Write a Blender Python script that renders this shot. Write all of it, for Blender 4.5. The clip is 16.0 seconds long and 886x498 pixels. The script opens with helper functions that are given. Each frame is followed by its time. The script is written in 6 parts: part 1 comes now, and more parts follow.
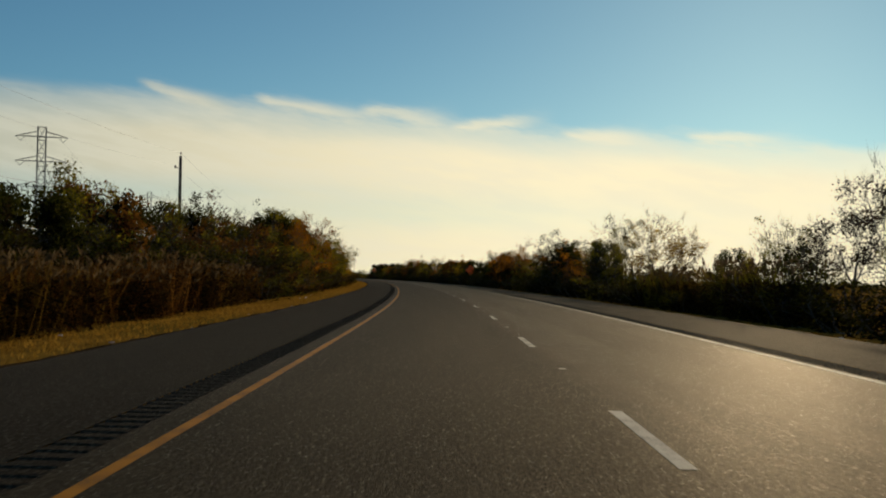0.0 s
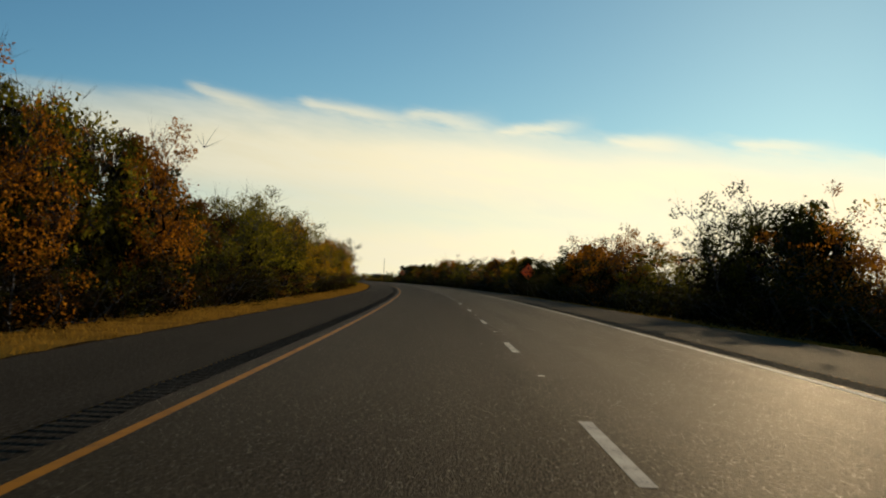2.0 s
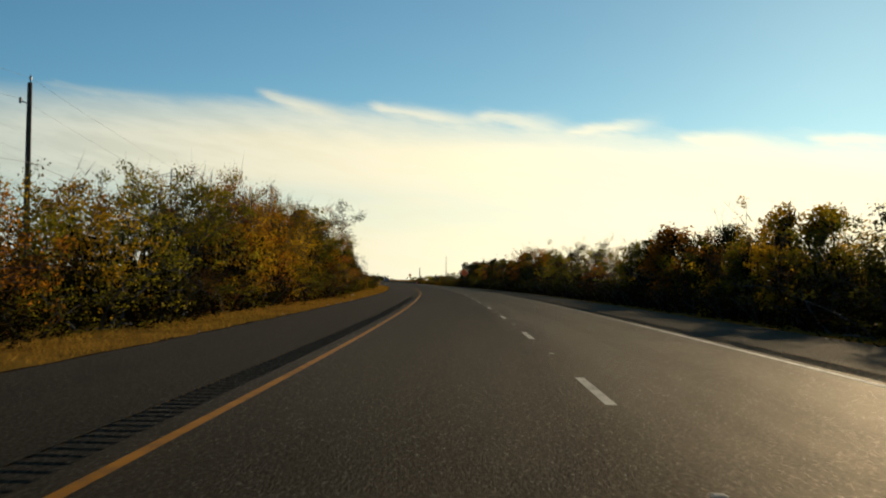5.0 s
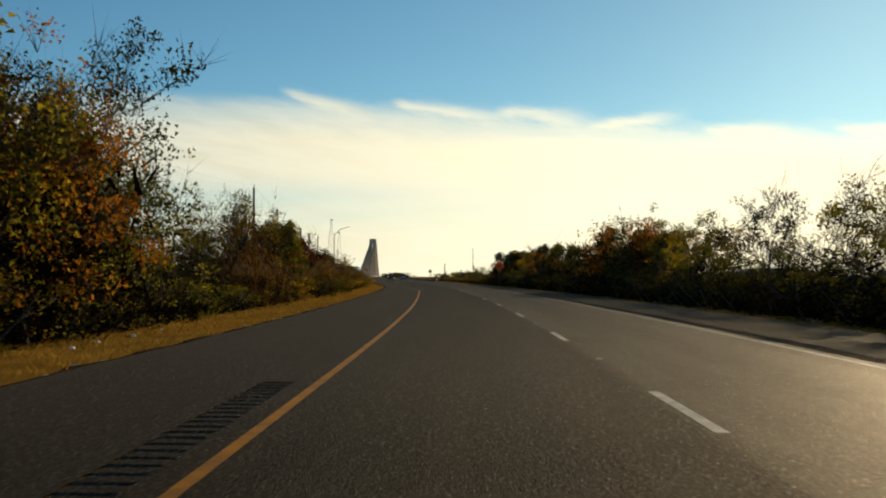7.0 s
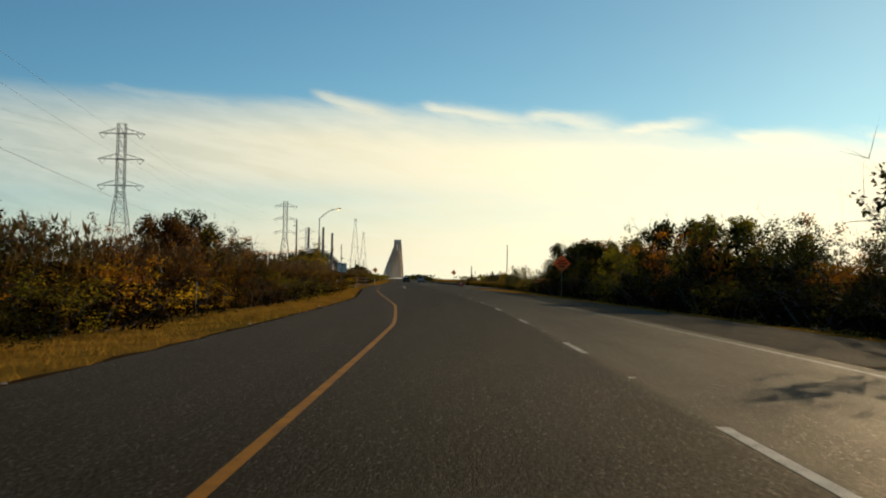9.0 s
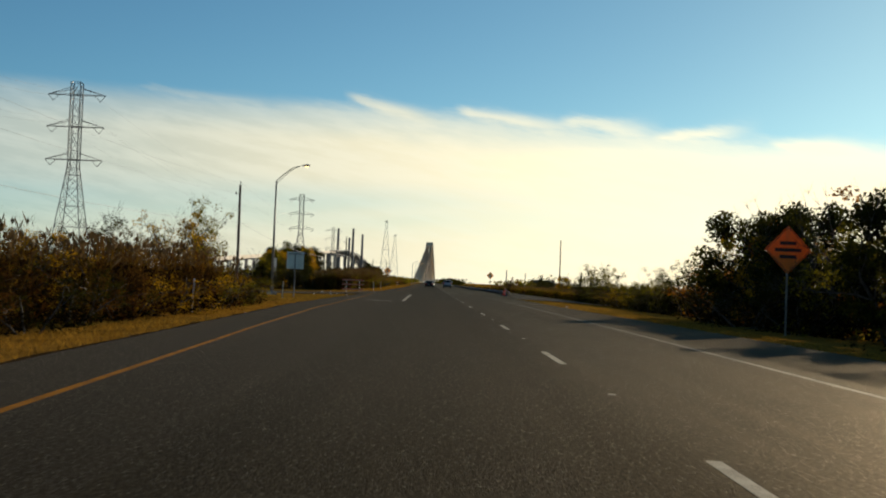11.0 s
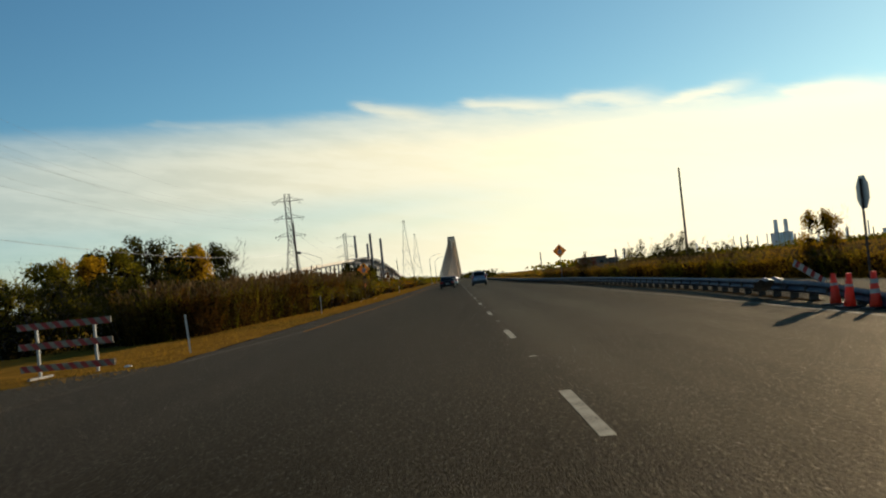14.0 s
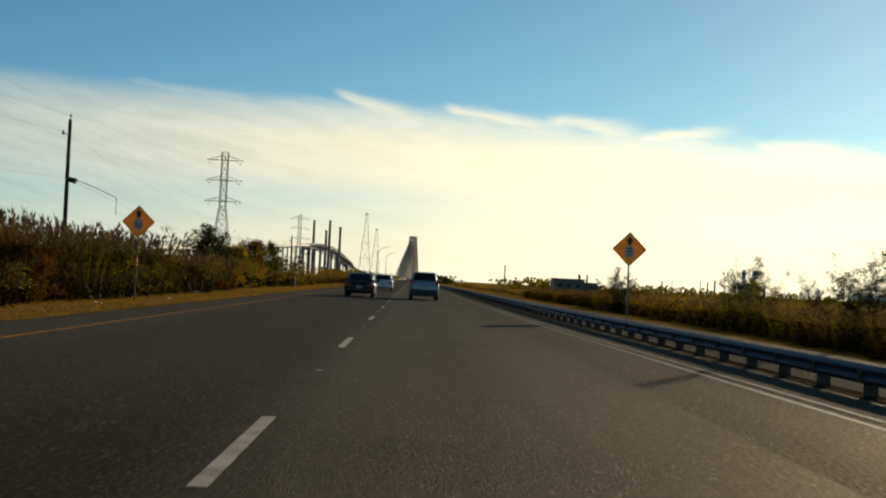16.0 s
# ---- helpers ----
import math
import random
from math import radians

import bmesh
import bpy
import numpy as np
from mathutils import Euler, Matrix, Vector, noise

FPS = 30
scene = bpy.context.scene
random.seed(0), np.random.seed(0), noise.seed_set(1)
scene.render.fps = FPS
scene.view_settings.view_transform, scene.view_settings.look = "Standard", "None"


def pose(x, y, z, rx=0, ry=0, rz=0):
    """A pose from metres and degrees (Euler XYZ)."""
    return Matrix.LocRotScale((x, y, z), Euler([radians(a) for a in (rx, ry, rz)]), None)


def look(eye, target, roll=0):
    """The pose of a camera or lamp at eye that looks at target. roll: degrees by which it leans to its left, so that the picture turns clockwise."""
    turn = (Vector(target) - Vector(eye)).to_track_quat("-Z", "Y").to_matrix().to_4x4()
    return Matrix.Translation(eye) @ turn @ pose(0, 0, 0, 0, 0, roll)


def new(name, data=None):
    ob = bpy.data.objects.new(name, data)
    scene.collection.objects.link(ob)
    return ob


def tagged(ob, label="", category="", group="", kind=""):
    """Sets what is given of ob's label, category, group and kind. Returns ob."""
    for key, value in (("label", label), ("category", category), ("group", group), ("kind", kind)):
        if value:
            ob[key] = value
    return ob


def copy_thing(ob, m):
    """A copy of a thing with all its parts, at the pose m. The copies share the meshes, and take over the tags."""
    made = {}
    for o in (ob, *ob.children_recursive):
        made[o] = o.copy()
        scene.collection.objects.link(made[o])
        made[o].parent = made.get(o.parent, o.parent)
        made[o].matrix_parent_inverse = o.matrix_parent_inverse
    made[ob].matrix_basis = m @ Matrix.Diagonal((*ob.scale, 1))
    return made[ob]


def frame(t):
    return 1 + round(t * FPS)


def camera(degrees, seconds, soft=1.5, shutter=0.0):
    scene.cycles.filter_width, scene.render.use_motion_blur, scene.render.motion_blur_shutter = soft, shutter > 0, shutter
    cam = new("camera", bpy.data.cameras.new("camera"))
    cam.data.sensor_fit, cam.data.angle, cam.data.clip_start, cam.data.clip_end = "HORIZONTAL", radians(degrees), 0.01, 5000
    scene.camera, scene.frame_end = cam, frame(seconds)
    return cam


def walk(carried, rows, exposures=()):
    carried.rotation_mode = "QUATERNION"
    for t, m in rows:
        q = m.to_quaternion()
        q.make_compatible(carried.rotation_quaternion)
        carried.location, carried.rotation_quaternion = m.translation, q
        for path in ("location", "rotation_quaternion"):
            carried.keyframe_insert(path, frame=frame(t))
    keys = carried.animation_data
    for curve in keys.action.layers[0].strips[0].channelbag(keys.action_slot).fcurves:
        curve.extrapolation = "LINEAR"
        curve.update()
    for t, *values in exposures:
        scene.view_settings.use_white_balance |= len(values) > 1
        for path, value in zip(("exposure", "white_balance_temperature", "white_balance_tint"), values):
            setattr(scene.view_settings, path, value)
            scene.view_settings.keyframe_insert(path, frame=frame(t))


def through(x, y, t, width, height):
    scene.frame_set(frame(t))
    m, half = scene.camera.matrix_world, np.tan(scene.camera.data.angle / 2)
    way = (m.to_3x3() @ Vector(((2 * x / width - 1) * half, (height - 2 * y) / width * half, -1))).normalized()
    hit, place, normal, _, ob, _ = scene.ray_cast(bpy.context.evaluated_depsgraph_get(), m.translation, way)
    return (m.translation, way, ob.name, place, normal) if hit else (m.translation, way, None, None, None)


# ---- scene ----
# ---- camera ----
cam = camera(44.22, 16.0, soft=2.0, shutter=0.06)
PATH = [
    (0.0, pose(-40.10, 5.07, 1.20, 91.46, -1.19, -11.22)),
    (0.5, pose(-37.01, 19.91, 1.20, 91.61, -1.44, -10.74)),
    (1.0, pose(-33.93, 35.10, 1.20, 91.45, -1.27, -10.16)),
    (1.5, pose(-31.12, 50.24, 1.20, 91.66, -1.57, -9.68)),
    (2.0, pose(-28.41, 65.27, 1.20, 91.63, -2.08, -9.11)),
    (2.5, pose(-25.76, 80.50, 1.20, 91.33, -2.12, -8.70)),
    (3.0, pose(-23.33, 95.90, 1.20, 91.52, -2.69, -8.31)),
    (3.5, pose(-21.00, 111.34, 1.20, 91.39, -2.76, -7.71)),
    (4.0, pose(-18.82, 126.58, 1.20, 91.68, -2.39, -6.62)),
    (6.5, pose(-10.51, 204.62, 1.20, 91.53, -0.33, -4.29)),
    (7.0, pose(-9.16, 220.41, 1.20, 91.44, -0.45, -3.92)),
    (7.5, pose(-7.91, 236.43, 1.20, 91.66, -1.06, -3.71)),
    (8.0, pose(-6.77, 252.32, 1.20, 91.51, -0.72, -3.32)),
    (8.5, pose(-5.80, 267.91, 1.20, 91.43, -1.15, -2.88)),
    (9.0, pose(-4.94, 283.49, 1.20, 91.56, -1.26, -2.54)),
    (11.5, pose(-1.84, 361.49, 1.20, 91.73, -2.21, -0.31)),
    (12.0, pose(-1.58, 377.39, 1.20, 91.70, -1.85, 0.20)),
    (12.5, pose(-1.40, 393.30, 1.20, 91.31, -0.90, 0.58)),
    (13.0, pose(-1.27, 409.11, 1.20, 91.32, 1.01, 0.87)),
    (13.5, pose(-1.17, 424.74, 1.20, 91.59, 2.70, 0.74)),
    (14.0, pose(-0.95, 440.38, 1.20, 91.56, 5.80, 0.62)),
    (14.5, pose(-0.54, 456.07, 1.20, 91.43, 7.36, -0.28)),
    (15.0, pose(-0.06, 471.65, 1.20, 91.47, 3.81, -1.54)),
    (15.5, pose(0.58, 487.27, 1.20, 91.46, -0.47, -1.86)),
    (16.0, pose(1.12, 502.88, 1.20, 91.65, -2.90, -1.63)),
]
walk(cam, PATH, [(0.0, -0.27), (1.5, -0.18), (2.5, -0.02), (3.5, 0.08), (4.0, 0.08), (7.0, 0.16), (8.0, 0.15), (9.0, 0.11), (11.5, 0.18), (16.0, 0.2)])

# ---- world, sun ----
SUN_AZ, SUN_EL = 29.0, 14.5     # degrees to the right of +y, above the horizon


class Nodes:
    """Short hand for building node trees."""

    def __init__(self, tree):
        self.tree = tree
        tree.nodes.clear()

    def add(self, kind, **props):
        n = self.tree.nodes.new(kind)
        for k, v in props.items():
            setattr(n, k, v)
        return n

    def link(self, a, b):
        self.tree.links.new(a, b)

    def put(self, socket, v):
        if isinstance(v, bpy.types.NodeSocket):
            self.link(v, socket)
        else:
            socket.default_value = v

    def math(self, op, a, b=0.0, c=0.0, clamp=False):
        n = self.add("ShaderNodeMath", operation=op, use_clamp=clamp)
        for s, v in zip(n.inputs, (a, b, c)):
            self.put(s, v)
        return n.outputs[0]

    def remap(self, v, lo, hi, a=0.0, b=1.0, smooth=True):
        n = self.add("ShaderNodeMapRange", interpolation_type="SMOOTHSTEP" if smooth else "LINEAR")
        for s, x in zip(n.inputs, (v, lo, hi, a, b)):
            self.put(s, x)
        return n.outputs[0]

    def mix(self, fac, a, b, mode="MIX"):
        n = self.add("ShaderNodeMix", data_type="RGBA", blend_type=mode)
        self.put(n.inputs[0], fac)
        self.put(n.inputs[6], a)
        self.put(n.inputs[7], b)
        return n.outputs[2]

    def noise(self, vec, scale, detail=3.0, rough=0.55):
        n = self.add("ShaderNodeTexNoise")
        if vec is not None:
            self.link(vec, n.inputs["Vector"])
        n.inputs["Scale"].default_value = scale
        n.inputs["Detail"].default_value = detail
        n.inputs["Roughness"].default_value = rough
        return n.outputs[0]

    def xyz(self, x, y, z=0.0):
        n = self.add("ShaderNodeCombineXYZ")
        for s, v in zip(n.inputs, (x, y, z)):
            self.put(s, v)
        return n.outputs[0]


def rgb(r, g, b):
    return (r, g, b, 1.0)


world = bpy.data.worlds.new("sky")
scene.world = world
world.use_nodes = True
N = Nodes(world.node_tree)
sky = N.add("ShaderNodeTexSky", sky_type="NISHITA", sun_disc=False, sun_elevation=radians(SUN_EL),
            sun_rotation=radians(SUN_AZ), air_density=0.8, dust_density=0.12, ozone_density=3.0)
way = N.add("ShaderNodeTexCoord").outputs["Generated"]
parts = N.add("ShaderNodeSeparateXYZ")
N.link(way, parts.inputs[0])
az = N.math("MULTIPLY", N.math("ARCTAN2", parts.outputs[0], parts.outputs[1]), 57.2958)
el = N.math("MULTIPLY", N.math("ARCSINE", parts.outputs[2]), 57.2958)
# cirrus: streaks that fall towards the right, ragged along the upper edge
across = N.math("ADD", el, N.math("MULTIPLY", az, 0.16))
streak = N.noise(N.xyz(N.math("MULTIPLY", az, 0.16), N.math("MULTIPLY", across, 0.55), 3.1), 1.0, 4.0, 0.6)
fine = N.noise(N.xyz(N.math("MULTIPLY", az, 0.30), N.math("MULTIPLY", across, 1.5), 7.7), 1.0, 5.0, 0.62)
broad = N.noise(N.xyz(N.math("MULTIPLY", az, 0.05), N.math("MULTIPLY", el, 0.35), 1.3), 1.0, 3.0, 0.5)
top = N.math("SUBTRACT", 8.92, N.math("MULTIPLY", N.math("MAXIMUM", az, -3.0), 0.062))
calm = N.remap(az, -14.0, 2.0, 0.30, 1.0)
top = N.math("ADD", top, N.math("MULTIPLY", N.math("SUBTRACT", streak, 0.5), N.math("MULTIPLY", calm, 1.3)))
top = N.math("ADD", top, N.math("MULTIPLY", N.math("SUBTRACT", fine, 0.5), N.math("MULTIPLY", calm, 1.0)))
depth = N.math("SUBTRACT", top, el)
veil = N.math("ADD", N.math("MULTIPLY", N.remap(depth, -0.35, 0.65), 0.5), N.math("MULTIPLY", N.remap(depth, 0.1, 2.2), 0.5))
# a thin haze above the veil, away from the sun
haze = N.math("MULTIPLY", N.remap(N.math("ADD", el, N.math("MULTIPLY", streak, 0.8)), 9.9, 8.5), N.remap(az, 4.0, -6.0, 0.0, 0.30))
veil = N.math("MAXIMUM", veil, haze)
# hooked wisps along the upper edge: where each begins, its length, slope, thickness and strength
ragged = N.math("MULTIPLY", N.math("SUBTRACT", fine, 0.5), 0.95)
for a0, e0, length, slope, thick, strength in ((-4.9, 9.60, 6.0, -0.25, 0.27, 0.55), (0.9, 9.18, 7.5, -0.17, 0.32, 0.62), (6.4, 8.70, 6.0, -0.11, 0.34, 0.60),
                                               (11.2, 7.80, 6.0, 0.09, 0.28, 0.62), (17.0, 7.62, 5.6, -0.07, 0.28, 0.60), (23.4, 7.44, 6.5, -0.06, 0.30, 0.58), (-15.5, 9.25, 9.0, -0.06, 0.16, 0.20)):
    along = N.math("SUBTRACT", az, a0)
    off = N.math("SUBTRACT", N.math("ADD", el, ragged), N.math("ADD", e0, N.math("MULTIPLY", along, slope)))
    off = N.math("DIVIDE", off, N.math("MULTIPLY", N.remap(along, 0.0, length, 0.6, 1.7, False), thick))
    wisp = N.math("EXPONENT", N.math("MULTIPLY", N.math("MULTIPLY", off, off), -1.0))
    wisp = N.math("MULTIPLY", N.math("MULTIPLY", wisp, N.remap(along, 0.0, 1.0)), N.remap(along, length, length * 0.45, 0.0, strength))
    veil = N.math("SUBTRACT", 1.0, N.math("MULTIPLY", N.math("SUBTRACT", 1.0, veil), N.math("SUBTRACT", 1.0, wisp)))
# a thinner, bluer band low in the veil, fading towards the sun
gap = N.math("MULTIPLY", N.remap(el, 1.4, 3.2), N.remap(el, 5.6, 3.6))
gap = N.math("MULTIPLY", gap, N.remap(broad, 0.30, 0.70, 0.3, 1.0))
gap = N.math("MULTIPLY", gap, N.remap(az, 26.0, -8.0, 0.10, 0.42))
veil = N.math("MULTIPLY", veil, N.math("SUBTRACT", 1.0, gap))
thin = N.remap(az, -34.0, -4.0, 0.55, 0.98)
veil = N.math("MULTIPLY", veil, thin)
warm = N.remap(az, -22.0, 22.0)
cloud = N.mix(warm, rgb(0.55, 0.56, 0.45), rgb(1.26, 1.10, 0.72))
cloud = N.mix(N.math("MULTIPLY", N.remap(fine, 0.35, 0.65), 0.25), cloud, rgb(0.95, 0.92, 0.74))
clear = N.add("ShaderNodeBackground")
tint = N.mix(N.remap(az, -30.0, 16.0), rgb(0.57, 0.84, 0.80), rgb(0.78, 1.0, 0.86))
N.link(N.mix(1.0, sky.outputs[0], tint, "MULTIPLY"), clear.inputs[0])
clear.inputs[1].default_value = 0.089
white = N.add("ShaderNodeBackground")
N.link(cloud, white.inputs[0])
white.inputs[1].default_value = 0.99
both = N.add("ShaderNodeMixShader")
N.link(veil, both.inputs[0])
N.link(clear.outputs[0], both.inputs[1])
N.link(white.outputs[0], both.inputs[2])
N.link(both.outputs[0], N.add("ShaderNodeOutputWorld").inputs[0])

lamp = bpy.data.lights.new("sun", "SUN")
lamp.energy, lamp.angle, lamp.color = 4.4, radians(0.6), (1.0, 0.82, 0.58)
sun = new("sun", lamp)
sa, se = radians(SUN_AZ), radians(SUN_EL)
sun.matrix_basis = look((math.sin(sa) * math.cos(se) * 100, math.cos(sa) * math.cos(se) * 100, math.sin(se) * 100), (0, 0, 0))

# ---- materials ----
def material(name, build):
    m = bpy.data.materials.new(name)
    m.use_nodes = True
    n = Nodes(m.node_tree)
    out = n.add("ShaderNodeOutputMaterial")
    n.link(build(n), out.inputs[0])
    return m


def shiny(n, colour, rough=0.6, metal=0.0, bump=None, strength=0.3, spec=0.5, distance=0.01):
    p = n.add("ShaderNodeBsdfPrincipled")
    n.put(p.inputs["Base Color"], colour)
    n.put(p.inputs["Roughness"], rough)
    n.put(p.inputs["Metallic"], metal)
    n.put(p.inputs["Specular IOR Level"], spec)
    if bump is not None:
        b = n.add("ShaderNodeBump")
        b.inputs["Strength"].default_value, b.inputs["Distance"].default_value = strength, distance
        n.link(bump, b.inputs["Height"])
        n.link(b.outputs[0], p.inputs["Normal"])
    return p.outputs[0]


def place(n):
    return n.add("ShaderNodeNewGeometry").outputs["Position"]


def plain(name, colour, rough=0.5, metal=0.0, vary=0.25, scale=3.0, bump=0.0):
    """A surface of one kind with grime at two scales."""
    def build(n):
        at = n.add("ShaderNodeTexCoord").outputs["Object"]
        big, small = n.noise(at, scale), n.noise(at, scale * 14, 4)
        dark = rgb(*(c * (1 - vary) for c in colour))
        light = rgb(*(min(1, c * (1 + vary)) for c in colour))
        c = n.mix(n.remap(big, 0.3, 0.7), dark, light)
        c = n.mix(n.math("MULTIPLY", n.remap(small, 0.45, 0.7), 0.35), c, dark)
        return shiny(n, c, n.remap(small, 0.3, 0.7, max(0.05, rough - 0.1), min(1, rough + 0.12)), metal,
                     small if bump else None, bump)
    return material(name, build)


def asphalt(name, low, high, rough, gloss=0.02, later=None, gloss2=0.0, span=(90.0, 300.0), paler=False, sheen=0.046):
    """later: the colours that the surface turns into along the road, with gloss2."""
    def build(n):
        at = place(n)
        uv = n.add("ShaderNodeUVMap").outputs[0]
        cut = n.add("ShaderNodeSeparateXYZ")
        n.link(uv, cut.inputs[0])
        lane = n.noise(n.xyz(n.math("MULTIPLY", cut.outputs[0], 0.9), n.math("MULTIPLY", cut.outputs[1], 0.03), 0.0), 1.0, 3)
        stain = n.noise(at, 0.35, 4, 0.6)
        grit = n.noise(at, 26.0, 4, 0.75)
        chip = n.add("ShaderNodeTexVoronoi")
        n.link(at, chip.inputs["Vector"])
        chip.inputs["Scale"].default_value = 75.0
        c = n.mix(n.remap(lane, 0.35, 0.65), rgb(*low), rgb(*high))
        shine, slope_shine = gloss, sheen
        if later:
            far = n.add("ShaderNodeSeparateXYZ")
            n.link(at, far.inputs[0])
            far = n.remap(far.outputs[1], *span)
            c = n.mix(far, c, n.mix(n.remap(lane, 0.35, 0.65), rgb(*later[0]), rgb(*later[1])))
            shine = n.math("ADD", gloss, n.math("MULTIPLY", far, gloss2 - gloss))
            slope_shine = n.math("ADD", sheen, n.math("MULTIPLY", far, 0.046 - sheen))
        if paler:       # the right lane is more worn and pale; farther on its colour also carries glare
            wander = n.math("SUBTRACT", stain, 0.5)
            soft = n.remap(n.math("ADD", cut.outputs[0], n.math("MULTIPLY", wander, 0.9)), -0.6, 0.7)
            joint = n.remap(n.math("ADD", cut.outputs[0], n.math("MULTIPLY", wander, 0.22)), -0.22, 0.12)
            patch = n.math("MULTIPLY", n.remap(cut.outputs[1], 190.0, 225.0), n.remap(cut.outputs[1], 360.0, 330.0))
            worn = n.math("ADD", n.math("MULTIPLY", joint, patch), n.math("MULTIPLY", soft, n.math("SUBTRACT", 1.0, patch)))
            # past 440 m the pale colour is raised again to stand in for sun glare
            worn = n.math("MULTIPLY", worn, n.math("ADD", n.remap(cut.outputs[1], 320.0, 390.0, 1.0, 0.5), n.remap(cut.outputs[1], 440.0, 480.0, 0.0, 0.6)))
            c = n.mix(worn, c, n.mix(n.remap(lane, 0.35, 0.65), rgb(*(3.4 * v for v in low)), rgb(*(3.4 * v for v in high))))
            shine = n.math("ADD", gloss, n.math("MULTIPLY", worn, 0.014))
        c = n.mix(n.math("MULTIPLY", n.remap(stain, 0.5, 0.75), 0.35), c, rgb(*(v * 0.6 for v in low)))
        c = n.mix(n.remap(grit, 0.47, 0.66, 0.0, 1.0), c, rgb(*(v * 3.2 for v in high)))
        c = n.mix(n.remap(grit, 0.50, 0.32, 0.0, 0.9), c, rgb(*(v * 0.25 for v in low)))
        c = n.mix(n.remap(chip.outputs["Distance"], 0.30, 0.08, 0.0, 0.5), c, rgb(*(v * 3.0 for v in high)))
        h = n.math("ADD", grit, n.math("MULTIPLY", chip.outputs["Distance"], -0.7))
        b = n.add("ShaderNodeBump")
        b.inputs["Strength"].default_value, b.inputs["Distance"].default_value = 0.9, 0.016
        n.link(h, b.inputs["Height"])
        d = n.add("ShaderNodeBsdfDiffuse")
        n.put(d.inputs["Color"], c)
        d.inputs["Roughness"].default_value = 0.6
        n.link(b.outputs[0], d.inputs["Normal"])
        g = n.add("ShaderNodeBsdfGlossy")
        g.inputs["Roughness"].default_value = rough
        g.inputs["Color"].default_value = rgb(1.0, 0.89, 0.71)      # warm light tint put into the gloss, against the blue of the sky
        n.link(b.outputs[0], g.inputs["Normal"])
        m = n.add("ShaderNodeMixShader")
        # the surface shines more when seen along it
        slant = n.add("ShaderNodeLayerWeight").outputs["Facing"]
        shine = n.math("ADD", shine, n.math("MULTIPLY", n.remap(slant, 0.80, 0.985), slope_shine))
        # a few polished chips of stone catch the light
        n.put(m.inputs[0], n.math("MULTIPLY", shine, n.remap(chip.outputs["Color"], 0.82, 0.97, 0.83, 6.3)))
        n.link(d.outputs[0], m.inputs[1])
        n.link(g.outputs[0], m.inputs[2])
        return m.outputs[0]
    return material(name, build)


LANE = ((0.0155, 0.0116, 0.0062), (0.0258, 0.0195, 0.0107))
M_LANE = asphalt("lane_asphalt", *LANE, 0.545, 0.029, paler=True)
M_SHOULDER_L = asphalt("left_shoulder_asphalt", (0.018, 0.0142, 0.0096), (0.028, 0.0224, 0.0156), 0.60, 0.013, LANE, 0.030, sheen=0.028)
M_SHOULDER_R = asphalt("right_shoulder_asphalt", (0.042, 0.033, 0.021), (0.070, 0.056, 0.036), 0.60, 0.014, tuple((v[0] * 1.5, v[1] * 1.48, v[2] * 1.42) for v in LANE), 0.034, (330.0, 430.0), sheen=0.022)
M_SIDE = asphalt("side_asphalt", (0.034, 0.027, 0.018), (0.088, 0.070, 0.048), 0.6, 0.015, sheen=0.02)

M_OUTER = asphalt("outer_shoulder_asphalt", *(tuple(c * 2.1 for c in v) for v in LANE), 0.60, 0.031, sheen=0.05)
M_YARD = asphalt("yard_asphalt", (0.058, 0.046, 0.031), (0.135, 0.108, 0.075), 0.6, 0.018, sheen=0.03)
M_GRAVEL = asphalt("pale_gravel", (0.085, 0.068, 0.045), (0.15, 0.12, 0.082), 0.7, 0.01, sheen=0.01)


def paint(name, colour, gone):
    """Road paint, worn through to the asphalt in specks."""
    def build(n):
        at = place(n)
        wear, speck = n.noise(at, 2.2, 4), n.noise(at, 45.0, 3, 0.7)
        c = n.mix(n.remap(wear, 0.3, 0.7), rgb(*colour), rgb(*(v * 0.72 for v in colour)))
        c = n.mix(n.remap(n.math("ADD", speck, n.math("MULTIPLY", wear, 0.4)), 0.72, 0.9, 0.0, gone), c, rgb(0.05, 0.046, 0.04))
        return shiny(n, c, 0.8, 0.0, speck, 0.2, 0.03)
    return material(name, build)


M_YELLOW = paint("yellow_road_paint", (0.34, 0.138, 0.005), 0.6)
M_FADED = paint("faded_road_paint", (0.17, 0.14, 0.10), 0.9)
M_EDGE = paint("worn_white_edge_paint", (0.25, 0.22, 0.165), 0.85)
M_WHITE = paint("white_road_paint", (0.40, 0.36, 0.27), 0.75)


def ground_mat(n):
    at = place(n)
    big, mid, fine = n.noise(at, 0.05, 4), n.noise(at, 0.6, 4, 0.6), n.noise(at, 9.0, 4, 0.7)
    c = n.mix(n.remap(mid, 0.3, 0.7), rgb(0.31, 0.158, 0.026), rgb(0.18, 0.095, 0.017))
    c = n.mix(n.remap(big, 0.42, 0.66, 0.0, 0.75), c, rgb(0.10, 0.083, 0.016))
    c = n.mix(n.remap(fine, 0.5, 0.8, 0.0, 0.6), c, rgb(0.07, 0.040, 0.014))
    return shiny(n, c, 0.95, 0.0, fine, 0.8, 0.0, 0.05)


M_GROUND = material("dry_grass_ground", ground_mat)


